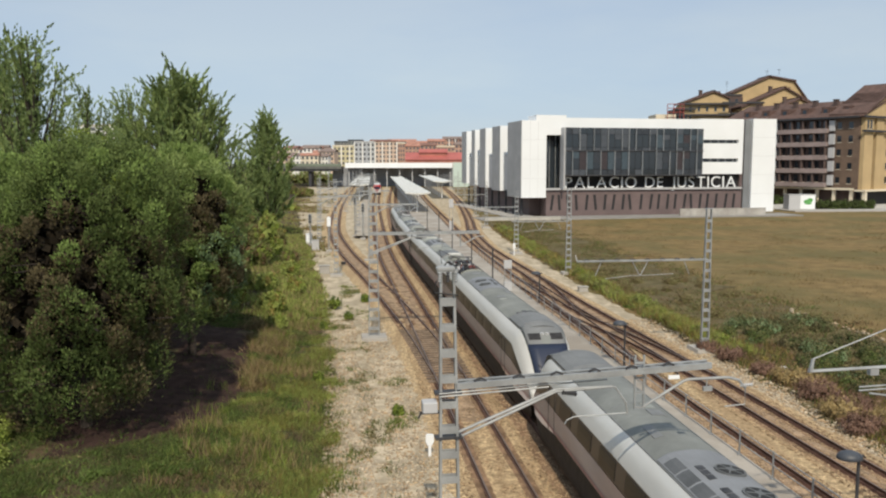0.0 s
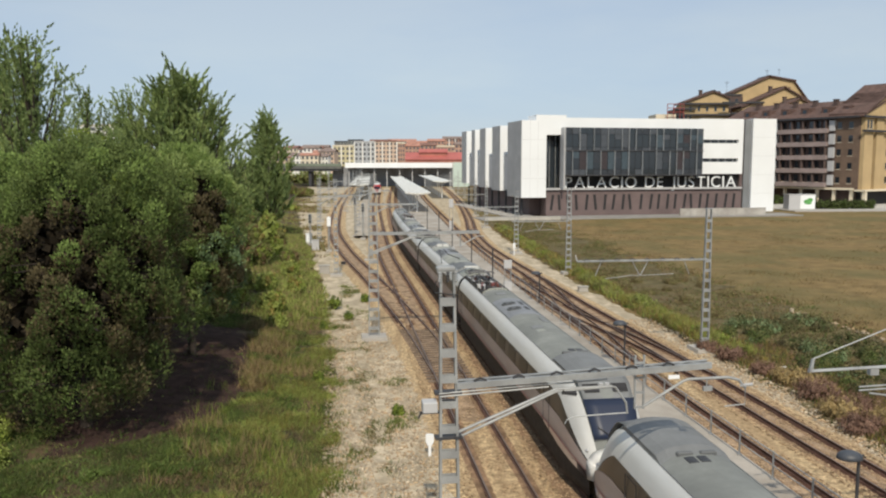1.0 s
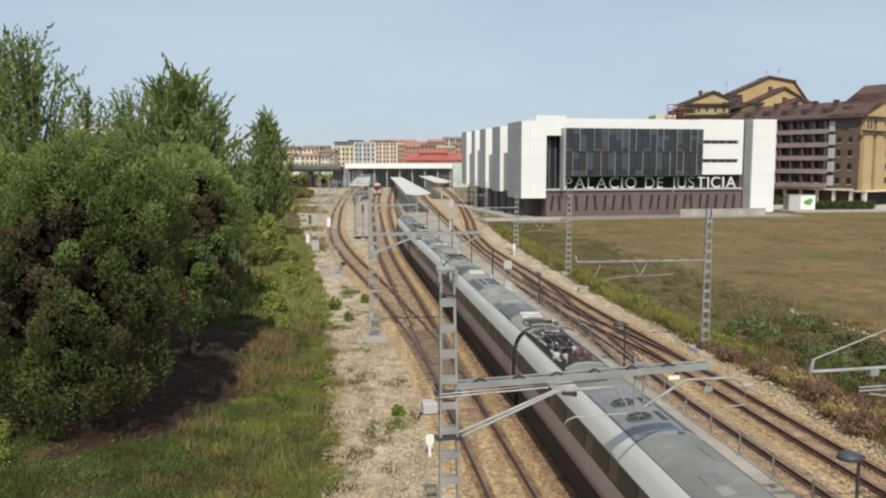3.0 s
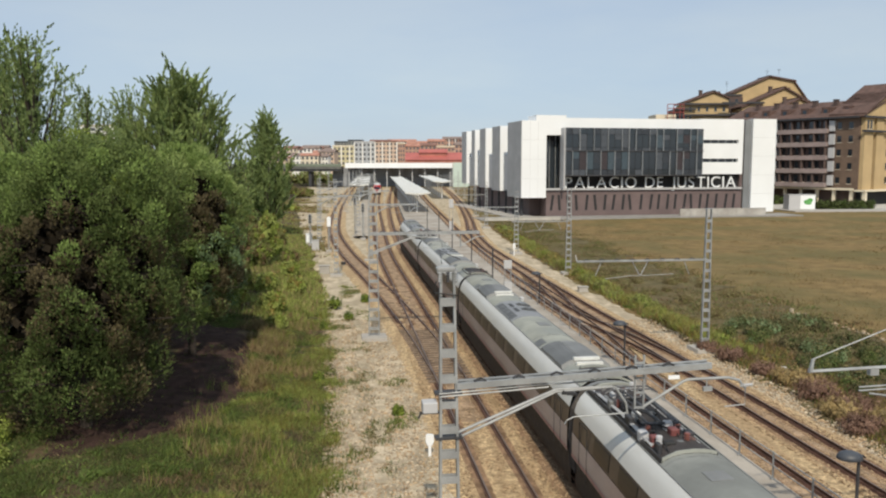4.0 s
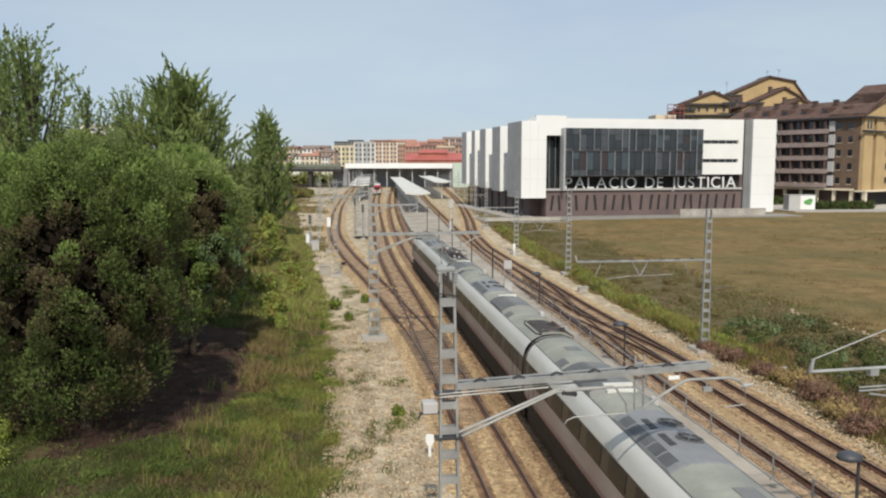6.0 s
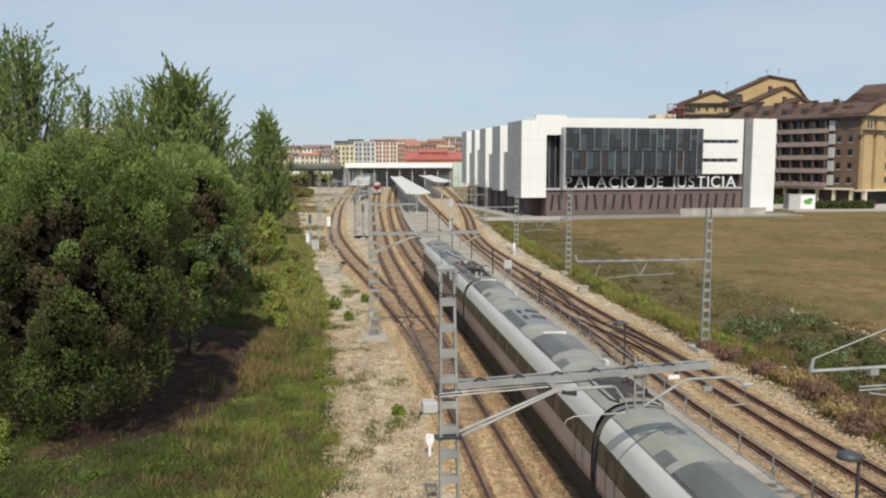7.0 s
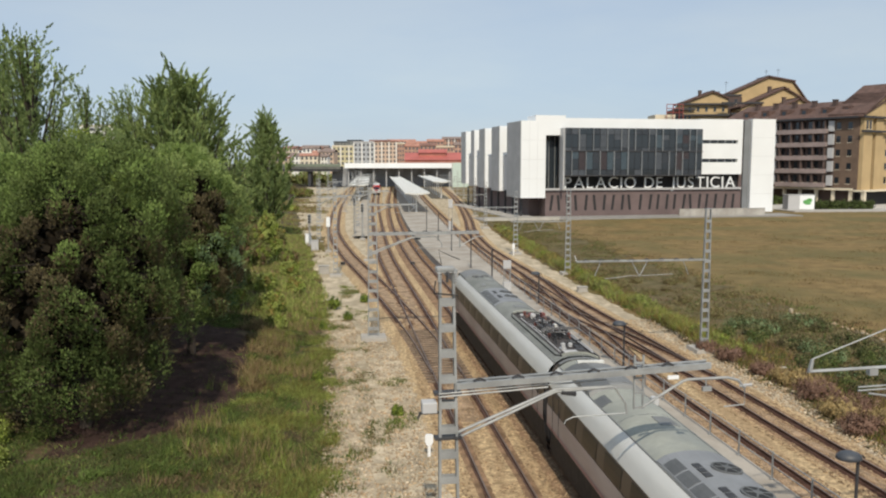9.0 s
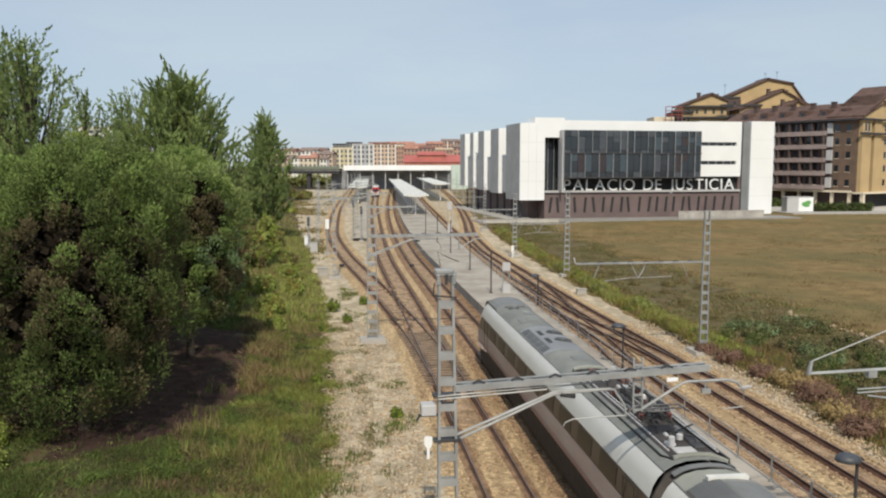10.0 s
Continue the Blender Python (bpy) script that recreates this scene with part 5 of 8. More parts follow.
def build_courthouse():
    c = thing("courthouse", pose(18.2, 183, 0, 0, 0, 12), "white panelled courthouse with a dark glass front on a brown base", "public building")
    # the body behind the skins
    bx("core", c, 1.6, 55.0, 3.2, 58, 5.9, 20.8, M_GREYPANEL)
    bx("base", c, 5.7, 55.3, 0.35, 56, -0.4, 5.9, M_BROWNCLAD, "brown clad ground floor")
    bx("base", c, 3.2, 5.69, 5.2, 56, -0.4, 5.6, M_BROWNCLAD, "brown clad ground floor")
    # slanting slits in the base
    rng = random.Random(4)
    x = 6.9
    while x < 54:
        lean = rng.choice((-0.45, 0.45, 0.3, -0.3))
        bm = bmesh.new()
        loft(bm, [[(x - 0.3, 0.30, 1.2), (x + 0.3, 0.30, 1.2), (x + 0.3, 0.5, 1.2), (x - 0.3, 0.5, 1.2)],
                  [(x - 0.3 + lean, 0.30, 4.75), (x + 0.3 + lean, 0.30, 4.75), (x + 0.3 + lean, 0.5, 4.75), (x - 0.3 + lean, 0.5, 4.75)]])
        part("slit_window", bm, M_DARK, c, "dark slanting slit window")
        x += rng.uniform(1.9, 2.6)
    bx("ledge", c, 5.5, 55.3, -0.15, 1.6, 5.86, 6.3, M_GREYPANEL, "pale ledge under the letters")
    # white front skin
    bx("front_panel", c, -0.4, 5.5, 0.0, 11.0, 4.15, 21.65, M_WHITE, "white front panel")
    bx("front_panel", c, 5.5, 9.4, 0.0, 3.0, 18.42, 21.65, M_WHITE)
    bx("roof_block", c, 3.0, 10.2, 0.02, 6.0, 21.6, 22.9, M_WHITE, "raised white roof block")
    bx("front_panel", c, 9.4, 43.9, 0.0, 3.0, 20.1, 22.35, M_WHITE)
    for z0, z1 in ((9.45, 12.3), (13.15, 16.75), (17.6, 22.5)):
        bx("front_panel", c, 43.9, 55.2, 0.0, 3.0, z0, z1, M_WHITE)
    for z0, z1 in ((12.3, 13.15), (16.75, 17.6)):
        bx("front_panel", c, 54.0, 55.2, 0.003, 3.0, z0, z1, M_WHITE)
        s = bx("slot_window", c, 43.9, 54.0, 0.8, 1.0, z0, z1, M_GLASS, "dark ribbon window")
        for k in range(5):
            bx("mullion", s, 45 + 2 * k, 45.12 + 2 * k, 0.7, 0.8, z0, z1, M_GREYPANEL)
    # loggia at the left of the glass, its shade put into the back wall
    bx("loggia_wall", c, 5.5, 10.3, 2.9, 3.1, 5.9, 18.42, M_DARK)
    for k in range(3):
        bx("loggia_pane", c, 5.75 + 1.45 * k, 7.05 + 1.45 * k, 2.6, 2.7, 6.4, 17.2, M_GLASS)
        bx("mullion", c, 7.07 + 1.45 * k, 7.17 + 1.45 * k, 2.45, 2.8, 6.3, 18.4, M_GALV)
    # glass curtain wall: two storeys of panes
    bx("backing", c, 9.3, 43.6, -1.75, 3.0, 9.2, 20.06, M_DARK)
    bm = bmesh.new()
    box(bm, -0.5, 0.5, -0.04, 0.04, -0.5, 0.5)
    me = bpy.data.meshes.new("pane")
    bm.to_mesh(me)
    bm.free()
    me.materials.append(M_GLASS)
    cols = 20
    w = (43.6 - 9.3) / cols
    # tinted plates: pane tones and reflections on the glass put into colour
    pane_tones = [material("pane_tone_grey", (0.075, 0.085, 0.10), 0.3), material("pane_tone_brown", (0.048, 0.038, 0.042), 0.4), material("pane_tone_teal", (0.06, 0.085, 0.105), 0.3), material("pane_tone_slate", (0.04, 0.046, 0.056), 0.25)]
    mullion_paint = material("mullion_grey", (0.25, 0.265, 0.28), 0.5, metal=0.3)
    rows = ((9.35, 10.6), (10.6, 14.7), (14.7, 15.6), (15.6, 18.6), (18.6, 20.1))
    for i in range(cols):
        for j, (z0, z1) in enumerate(rows):
            x = 9.3 + w * (i + 0.5)
            share("pane", me, c, pose(x, -1.85, (z0 + z1) / 2) @ Matrix.Diagonal((w - 0.1, 1, z1 - z0 - 0.08, 1)))
            drop = rng.choice((0.0, 0.0, 0.35, 0.6)) * (z1 - z0) if j in (1, 3) else 0.0
            if (j in (0, 2, 4) and rng.random() < 0.75) or (j in (1, 3) and rng.random() < 0.55):
                bx("blind", c, x - w / 2 + 0.06, x + w / 2 - 0.06, -1.93, -1.895, z0 + 0.04 + drop, z1 - 0.04, rng.choice(pane_tones[::3] if j in (0, 2, 4) else pane_tones))
        for z0, z1, odd in ((14.9, 20.05, 0), (9.3, 14.8, 1)):
            if i % 2 == odd or rng.random() < 0.25:
                wide = rng.uniform(0.06, 0.13)
                bx("mullion", c, 9.3 + w * i - wide, 9.3 + w * i + wide, -2.2, -1.78, z0, z1, mullion_paint)
    bx("transom", c, 9.25, 43.65, -2.1, -1.78, 14.72, 14.95, M_DARKMETAL)
    bx("transom", c, 9.25, 43.65, -2.1, 0.2, 9.1, 9.4, M_DARKMETAL)
    bx("end_pier", c, 8.95, 9.28, -2.15, 0.6, 6.3, 20.05, M_GREYPANEL, "pale end pier")
    # near-black board behind the letters, the recess's shade put into its colour
    bx("recess", c, 10.3, 55.2, 1.6, 1.8, 6.3, 9.4, M_DARK, "near-black board as recess shade behind the letters")
    # right end: grey return and white slab
    bx("return_wall", c, 55.25, 57.6, 1.2, 20, -0.3, 22.5, M_BROWNCLAD)
    bx("return_wall", c, 56.0, 57.7, 0.6, 1.19, -0.3, 22.4, M_RETURN)
    bx("slab", c, 57.75, 64.0, 0.0, 10, 0.3, 22.65, M_WHITE, "tall white end slab")
    bx("return_wall", c, 57.8, 66.5, 10.1, 40, 0.0, 20, M_BROWNCLAD)
    # blocks along the railway side; grey plates paint in their flanks' shade
    for y0, y1, zb in ((17.7, 25.0, 5.2), (31.6, 37.6, 5.6), (43.0, 46.8, 5.9), (52.9, 58.6, 6.2)):
        bx("side_block", c, -0.35, 5.2, y0, y1, zb, 21.25, M_WHITE, "white projecting block")
        bx("side_cladding", c, -0.42, -0.352, y0 + 0.02, y1, zb, 21.2, M_FLANKSHADE, "white flank greyed as shade")
    for y0, y1 in ((11.0, 17.7), (25.0, 31.6), (37.6, 43.0), (46.8, 52.9)):
        bx("side_recess", c, 0.6, 2.5, y0 + 0.01, y1 - 0.01, 5.6, 14.0, M_GREYPANEL)
    for k in range(9):
        bx("column", c, 0.5, 0.95, 3 + 6.4 * k, 3.45 + 6.4 * k, -0.4, 5.4, M_DARKMETAL)
    # grey plate over the white front block, its unlit side put into colour
    bx("side_cladding", c, -0.47, -0.402, 0.02, 10.98, 4.2, 21.6, M_FLANKSHADE, "white flank greyed as shade")
    # panel joints on the white skin
    for x in (1.6, 3.5):
        bx("panel_joint", c, x, x + 0.035, -0.008, 0.004, 4.2, 21.6, M_GREYPANEL)
    for z in (8.5, 12.9, 17.3):
        bx("panel_joint", c, -0.38, 5.48, -0.008, 0.004, z, z + 0.035, M_GREYPANEL)
    for z in (4.7, 9.2, 13.7, 18.2):
        bx("panel_joint", c, 57.77, 63.98, -0.008, 0.004, z, z + 0.035, M_GREYPANEL)
    # roof parapet clutter
    bx("roof_plant", c, 22, 30, 12, 20, 20.7, 22.0, M_GREYPANEL)
    # the letters, one by one
    def glyphs(body):
        cu = bpy.data.curves.new("letter", "FONT")
        cu.body = body
        cu.size, cu.extrude, cu.offset = 3.75, 0.16, -0.03
        tmp = new("letter", cu)
        bpy.context.view_layer.update()
        me = bpy.data.meshes.new_from_object(tmp.evaluated_get(bpy.context.evaluated_depsgraph_get()))
        bpy.data.objects.remove(tmp)
        me.materials.clear()
        me.materials.append(M_WHITE)
        return me
    at, made = 0.0, []
    for ch in "PALACIO DE JUSTICIA":
        if ch == " ":
            at += 1.5
            continue
        me = glyphs(ch)
        xs = [v.co.x for v in me.vertices]
        lo, hi = min(xs), max(xs)
        for v in me.vertices:
            v.co.x -= lo
        made.append((me, at))
        at += hi - lo + 0.62
    sx = 43.5 / (at - 0.62)
    for me, x in made:
        let = new("letter", me)
        let.parent = c
        let.matrix_basis = pose(10.25 + x * sx, 0.3, 6.31, 90, 0, 0) @ Matrix.Diagonal((sx, 1, 1, 1))
        let["label"] = "large white standing letter"
    return c


build_courthouse()


def pav(name, x0, x1, y0, y1, z, mat, label, m):
    bm = bmesh.new()
    v = box(bm, x0, x1, y0, y1, z - 0.5, z)
    ob = obj(name, bm, mat)
    ob.matrix_world = m
    return tagged(ob, label, "pavement", kind="structure")


COURT = pose(18.2, 183, 0, 0, 0, 12)
M_GREYPAVE = material("grey_forecourt_paving", (0.27, 0.26, 0.245), 0.9, vary=0.12, scale=0.4, fine=6)
pav("pavement", -12, 66, -9.0, 0.2, -0.08, M_GREYPAVE, "grey paved forecourt of the courthouse", COURT)
pav("pavement", -3.5, 3, 0.4, 60, -0.1, M_CONCRETE, "pale paving beside the courthouse", COURT)
t = thing("low_wall", COURT, "low pale concrete wall before the courthouse", "wall")
bx("wall", t, 36, 58, -6.0, -5.6, -0.1, 1.5, M_CONCRETE)
bx("coping", t, 35.95, 58.05, -6.05, -5.55, 1.5, 1.6, M_CONCRETE)
t = thing("low_wall", COURT, "low pale kerb wall at the edge of the meadow", "wall")
bx("wall", t, -11.5, 5.5, -9.6, -9.2, -0.3, 0.35, M_PALE)
bx("coping", t, -11.6, 5.6, -9.65, -9.15, 0.35, 0.42, M_PALE)

# road and footway by the apartment houses
pav("road", -30, 120, -16, -5, -0.12, M_CONCRETE, "pale grey road by the apartment houses", pose(118.5, 222, 0, 0, 0, 4))
pav("pavement", -60, 20, -5, 18, -0.05, M_PALE, "pale footway before the apartment house", pose(118.5, 222, 0, 0, 0, 4))


def kiosk():
    t = thing("container_kiosk", pose(91.4, 212, 0, 0, 0, 4), "pale grey container kiosk with a white panel and green mark", "kiosk")
    bx("body", t, 0, 7.2, 0, 3, -0.15, 3.7, M_GREYPANEL)
    p = bx("panel", t, 3.1, 7.15, -0.06, 0, 0.0, 3.65, M_WHITE, "white panel")
    bm = bmesh.new()
    for cx, cz, rx, rz in ((4.9, 1.9, 0.9, 0.6), (5.7, 2.3, 0.8, 0.55), (5.3, 1.5, 0.9, 0.35)):
        loft(bm, [[(cx + rx * math.cos(k * 0.5236), y, cz + rz * math.sin(k * 0.5236)) for k in range(12)] for y in (-0.10 - 0.004 * cx, -0.065)])
    part("mark", bm, material("green_mark", (0.12, 0.36, 0.10), 0.6), p, "plain green mark")
    bx("roof", t, -0.1, 7.3, -0.1, 3.1, 3.7, 3.82, M_GREYPANEL)


kiosk()


# ---------------------------------------------------------------- apartment houses
def pane_mesh(name, w, h, mat):
    bm = bmesh.new()
    box(bm, -w / 2, w / 2, -0.06, 0.06, -h / 2, h / 2)
    me = bpy.data.meshes.new(name)
    bm.to_mesh(me)
    bm.free()
    me.materials.append(mat)
    return me


PANE = pane_mesh("window", 1.25, 1.9, M_GLASS)
PANE_FAR = pane_mesh("window", 1.25, 1.9, material("far_window", (0.11, 0.115, 0.125), 0.3))
SILL = pane_mesh("sill", 1.5, 0.14, M_CREAM)


def shutter_window(parent, m, w=1.0, h=1.0):
    win = share("window", PANE, parent, m @ Matrix.Diagonal((w, 1, h, 1)))
    share("sill", SILL, win, pose(0, -0.08, -1.0))
    return win


def gable_roof(t, x0, x1, y0, y1, z, rise_, over=0.8, mat=None, along_y=True):
    """A pitched roof of two thick slopes whose ridge runs along y (or x)."""
    bm = bmesh.new()
    mid = (x0 + x1) / 2 if along_y else (y0 + y1) / 2
    for s in (-1, 1):
        if along_y:
            e = x0 - over if s < 0 else x1 + over
            a = [(e, y0 - over, z - 0.3), (mid, y0 - over, z + rise_), (mid, y1 + over, z + rise_), (e, y1 + over, z - 0.3)]
        else:
            e = y0 - over if s < 0 else y1 + over
            a = [(x0 - over, e, z - 0.3), (x0 - over, mid, z + rise_), (x1 + over, mid, z + rise_), (x1 + over, e, z - 0.3)]
        loft(bm, [[(p[0], p[1], p[2]) for p in a], [(p[0], p[1], p[2] + 0.35) for p in a]])
    bmesh.ops.recalc_face_normals(bm, faces=list(bm.faces))
    return part("roof", bm, mat or M_ROOF, t, "brown tiled roof with deep eaves")


def chimney(parent, x, y, z):
    bm = bmesh.new()
    box(bm, x - 0.6, x + 0.6, y - 0.6, y + 0.6, z - 1.5, z + 1.4)
    box(bm, x - 0.75, x + 0.75, y - 0.75, y + 0.75, z + 1.4, z + 1.65)
    part("chimney", bm, M_BRICK_BROWN, parent, "brown brick chimney")


def build_apartment():
    t = thing("apartment_house", pose(118.5, 230, 0, 0, 0, 34.6), "brown brick apartment house with long balconies and ochre gable", "apartment building")
    bx("wall", t, 0, 30, 0, 44, 4.4, 25, M_BRICK_BROWN, "brown brick wall")
    bx("wall", t, 2.5, 30, 2, 44, -0.3, 4.4, M_BRICK_BROWN)
    bx("canopy", t, -0.6, 0.0, 1, 44, 4.3, 4.9, M_CREAM, "pale band over the arcade")
    for k in range(8):
        bx("column", t, 0.1, 0.9, 1.5 + 5.2 * k, 2.3 + 5.2 * k, -0.3, 4.39, M_CREAM, "pale arcade column")
    floors = (5.4, 9.5, 13.4, 17.3, 21.2)
    for z in floors:
        b = bx("balcony", t, -1.5, 0.0, 9, 25, z - 0.35, z + 0.95, M_BALCONY, "long balcony with a pale parapet")
        for k in range(5):
            bx("divider", b, -1.45, 0.0, 9.4 + 3.6 * k, 9.75 + 3.6 * k, z + 0.95, z + 3.4, M_BRICK_BROWN)
        for k in range(7):
            shutter_window(t, pose(-0.05, 10.3 + 2.2 * k, z + 2.1, 0, 0, -90), 0.95, 1.1)
        for k in range(2):
            shutter_window(t, pose(-0.05, 2.6 + 3.4 * k, z + 1.7, 0, 0, -90), 1.0, 1.0)
        for k in range(4):
            shutter_window(t, pose(-0.05, 27.5 + 3.6 * k, z + 1.7, 0, 0, -90), 1.0, 1.0)
        bx("glazed_bay", t, -0.8, 0.0, 25.4, 27.0, z + 0.2, z + 3.2, M_GREYPANEL, "pale glazed bay")
        bx("glazed_bay", t, -0.8, 0.0, 7.2, 8.8, z + 0.2, z + 3.2, M_GREYPANEL, "pale glazed bay")
    # paler skin over the brick corner, sunlight put into its colour
    bx("corner_bay", t, -0.09, 0.0, 0.0, 7.0, 4.95, 24.9, M_BRICK_LIT, "brown brick corner, paler as painted sunlight")
    # ochre gable bays
    for x0, x1 in ((0.3, 5.0), (6.8, 10.8)):
        bx("gable_bay", t, x0, x1, -1.2, 0.0, 4.5, 25.6, M_OCHRE, "ochre rendered bay")
        bm = bmesh.new()
        prof = [(x0, 25.6), (x0, 25.9 + 0.5 * x0), (x1 + 6, 28.9 + 0.5 * x1), (x1 + 6, 25.6)]
        loft(bm, [[(x, -1.2 + 0.1 * x0, z) for x, z in prof], [(x, 2.0, z) for x, z in prof]])
        bmesh.ops.recalc_face_normals(bm, faces=list(bm.faces))
        g = part("raking_gable", bm, M_OCHRE, t, "ochre gable rising under a sloping eave")
        bm = bmesh.new()
        top = [(x0 - 1.2, 25.5 + 0.5 * x0), (x1 + 7, 29.6 + 0.5 * x1), (x1 + 7, 30.2 + 0.5 * x1), (x0 - 1.2, 26.1 + 0.5 * x0)]
        loft(bm, [[(x, -2.0 + 0.1 * x0, z) for x, z in top], [(x, 9.0, z) for x, z in top]])
        bmesh.ops.recalc_face_normals(bm, faces=list(bm.faces))
        part("sloping_eave", bm, M_ROOF, g, "brown tiled sloping eave")
    bx("gable_bay", t, 12, 30, -0.6, 0.0, 4.5, 25.4, M_OCHRE)
    for z in floors:
        for k in range(4):
            shutter_window(t, pose(14.2 + 3.6 * k, -0.62, z + 1.7), 1.0, 1.0)
        shutter_window(t, pose(5.9, -0.05, z + 1.7), 0.8, 1.1)
    for z in (20.9, 24.9):
        bx("dark_cornice", t, -1.2, 31, -2.0, -1.21, z, z + 0.55, M_DARKMETAL, "dark projecting cornice")
    for k in range(2):
        shutter_window(t, pose(1.8 + 1.7 * k, -1.23, 23.0), 0.7, 1.3)
    # near-black block, the shade inside the arcade given a shape
    bx("dark_hall", t, 3.0, 30, 0.6, 1.9, -0.3, 4.3, M_DARK)
    bx("canopy", t, -0.6, 30, -2.6, 0.6, 4.0, 4.5, M_CREAM)
    bx("column", t, 0.0, 1.0, -2.4, -1.4, -0.3, 4.0, M_CREAM)
    bx("eave", t, -1.8, 0.0, -0.5, 44, 24.9, 25.4, M_DARKMETAL, "dark deep eave")
    r = gable_roof(t, 0, 26, 0, 44, 25.4, 5.2, 1.6)
    for k in range(6):
        y = 4 + 6.6 * k
        d = bx("dormer", t, 2.2, 6, y, y + 2.6, 26.0, 28.6, M_ROOF, "brown tiled dormer")
        share("window", PANE, d, pose(2.15, y + 1.3, 27.4, 0, 0, -90) @ Matrix.Diagonal((0.9, 1, 0.6, 1)))
        chimney(r, 9, y + 2.0, 29.6)
    # penthouse on the right
    bx("penthouse", t, 48, 56, 12, 26, 4, 35.2, M_BRICK_BROWN, "brown tower storey")
    gable_roof(t, 48, 56, 12, 26, 35.2, 2.2, 2.0)


M_BALCONY = material("balcony_parapet", (0.31, 0.245, 0.23), 0.85, vary=0.1, scale=0.3)
build_apartment()


def stepped_house():
    """The ochre house behind the courthouse: parallel wings with sloping tops and brown eaves."""
    t = thing("apartment_house", pose(0, 0, 0), "ochre apartment house with stepped gables and brown tiled roofs", "apartment building")
    y = 300.0

    def p(x, z):
        return x, z
    # each wing: front outline in x and z, and its distance
    wings = [(338.0, [(116, 0), (116, 38.0), (120, 40.5), (135.5, 47.6), (146, 45.6), (151, 38), (151, 0)]),
             (326.0, [(120, 0), (120, 34.0), (137, 42.0), (150, 34.5), (150, 0)]),
             (314.0, [(122, 0), (122, 29.5), (138, 36.8), (148, 31), (148, 0)]),
             (330.0, [(98, 0), (98, 36), (110, 40.8), (116, 38), (116, 0)])]
    for wy, prof in wings:
        bm = bmesh.new()
        loft(bm, [[(x, wy, z) for x, z in prof], [(x, wy + 11.5, z) for x, z in prof]])
        bmesh.ops.recalc_face_normals(bm, faces=list(bm.faces))
        part("gable_wall", bm, M_OCHRE, t, "ochre rendered gable wall")
        bm = bmesh.new()
        tops = prof[1:-1]
        for (xa, za), (xc, zc) in zip(tops, tops[1:]):
            loft(bm, [[(xa - 0.6, wy - 0.9, za + 0.1), (xa - 0.6, wy + 12, za + 0.1), (xa - 0.6, wy + 12, za + 0.75), (xa - 0.6, wy - 0.9, za + 0.75)],
                      [(xc + 0.2, wy - 0.9, zc + 0.1), (xc + 0.2, wy + 12, zc + 0.1), (xc + 0.2, wy + 12, zc + 0.75), (xc + 0.2, wy - 0.9, zc + 0.75)]])
        bmesh.ops.recalc_face_normals(bm, faces=list(bm.faces))
        r = part("roof", bm, M_ROOF, t, "brown tiled sloping roof")
        x, z = prof[2]
        chimney(r, x - 4, wy + 5, z - 0.5)
        chimney(r, x + 4, wy + 7, z - 0.8)
        # brown lower flank with dark eaves
        x0, z0 = prof[1]
        bx("flank", t, x0 - 3.5, x0 - 0.05, wy + 0.5, wy + 11, 0, z0 - 2.0, M_BRICK_BROWN, "brown brick flank")
        for dz in (2.0, 7.5):
            bx("eave", t, x0 - 4.6, x0 + 4.5, wy - 1.2, wy - 0.02, z0 - dz - 0.4, z0 - dz + 0.25, M_DARKMETAL, "dark projecting eave")
        for k in range(4):
            shutter_window(t, pose(x0 - 2.6 + 1.7 * k, wy - 0.05 if k > 1 else wy + 0.45, z0 - 5.0), 0.7, 1.1)
    bm = bmesh.new()
    for z in (32.2, 33.8, 35.4):
        tube(bm, [(89, 322, z), (95.5, 322, z)], 0.16, 6)
    for x in (89, 91.5, 94, 95.5):
        tube(bm, [(x, 322, 28), (x, 322, 35.4)], 0.16, 6)
    part("terrace_frame", bm, material("terrace_red", (0.30, 0.07, 0.06), 0.7), t, "dull red terrace frame")
    bx("terrace_block", t, 85, 93, 324, 336, 0, 31.5, M_CREAM)
    for x0, x1, wy, z in ((95.5, 118.5, 328.6, 36.0), (93.5, 118.5, 328.6, 31.6), (111, 124, 336.8, 40.2), (112, 128.5, 324.8, 36.2), (121, 131, 312.8, 31.8)):
        bx("eave", t, x0, x1, wy, wy + 1.3, z - 0.35, z + 0.35, M_DARKMETAL, "dark projecting eave")
    for k in range(5):
        shutter_window(t, pose(100.5 + 3.4 * k, 329.9, 34.0), 0.8, 1.0)
    bx("flank", t, 110, 124.2, 336.9, 338.2, 0, 39.6, M_BRICK_BROWN, "brown brick flank")
    for k in range(4):
        shutter_window(t, pose(112 + 3.2 * k, 336.85, 37.6), 0.8, 1.0)
        shutter_window(t, pose(112 + 3.2 * k, 336.85, 33.6), 0.8, 1.0)
    bm = bmesh.new()
    for x, y_, z in ((116, 333, 41), (137, 345, 47), (142, 345, 47.5)):
        tube(bm, [(x, y_, z - 2), (x, y_, z + 4.5)], 0.06, 5)
        tube(bm, [(x - 0.9, y_, z + 4.0), (x + 0.9, y_, z + 4.0)], 0.05, 5)
        tube(bm, [(x - 0.6, y_, z + 3.4), (x + 0.6, y_, z + 3.4)], 0.05, 5)
    part("aerial", bm, M_DARKMETAL, t, "thin roof aerials")


stepped_house()


# ---------------------------------------------------------------- overpass, station roofs, waiting train
M_DECKGREY = material("weathered_deck", (0.17, 0.17, 0.16), 0.9, vary=0.2, scale=0.3)


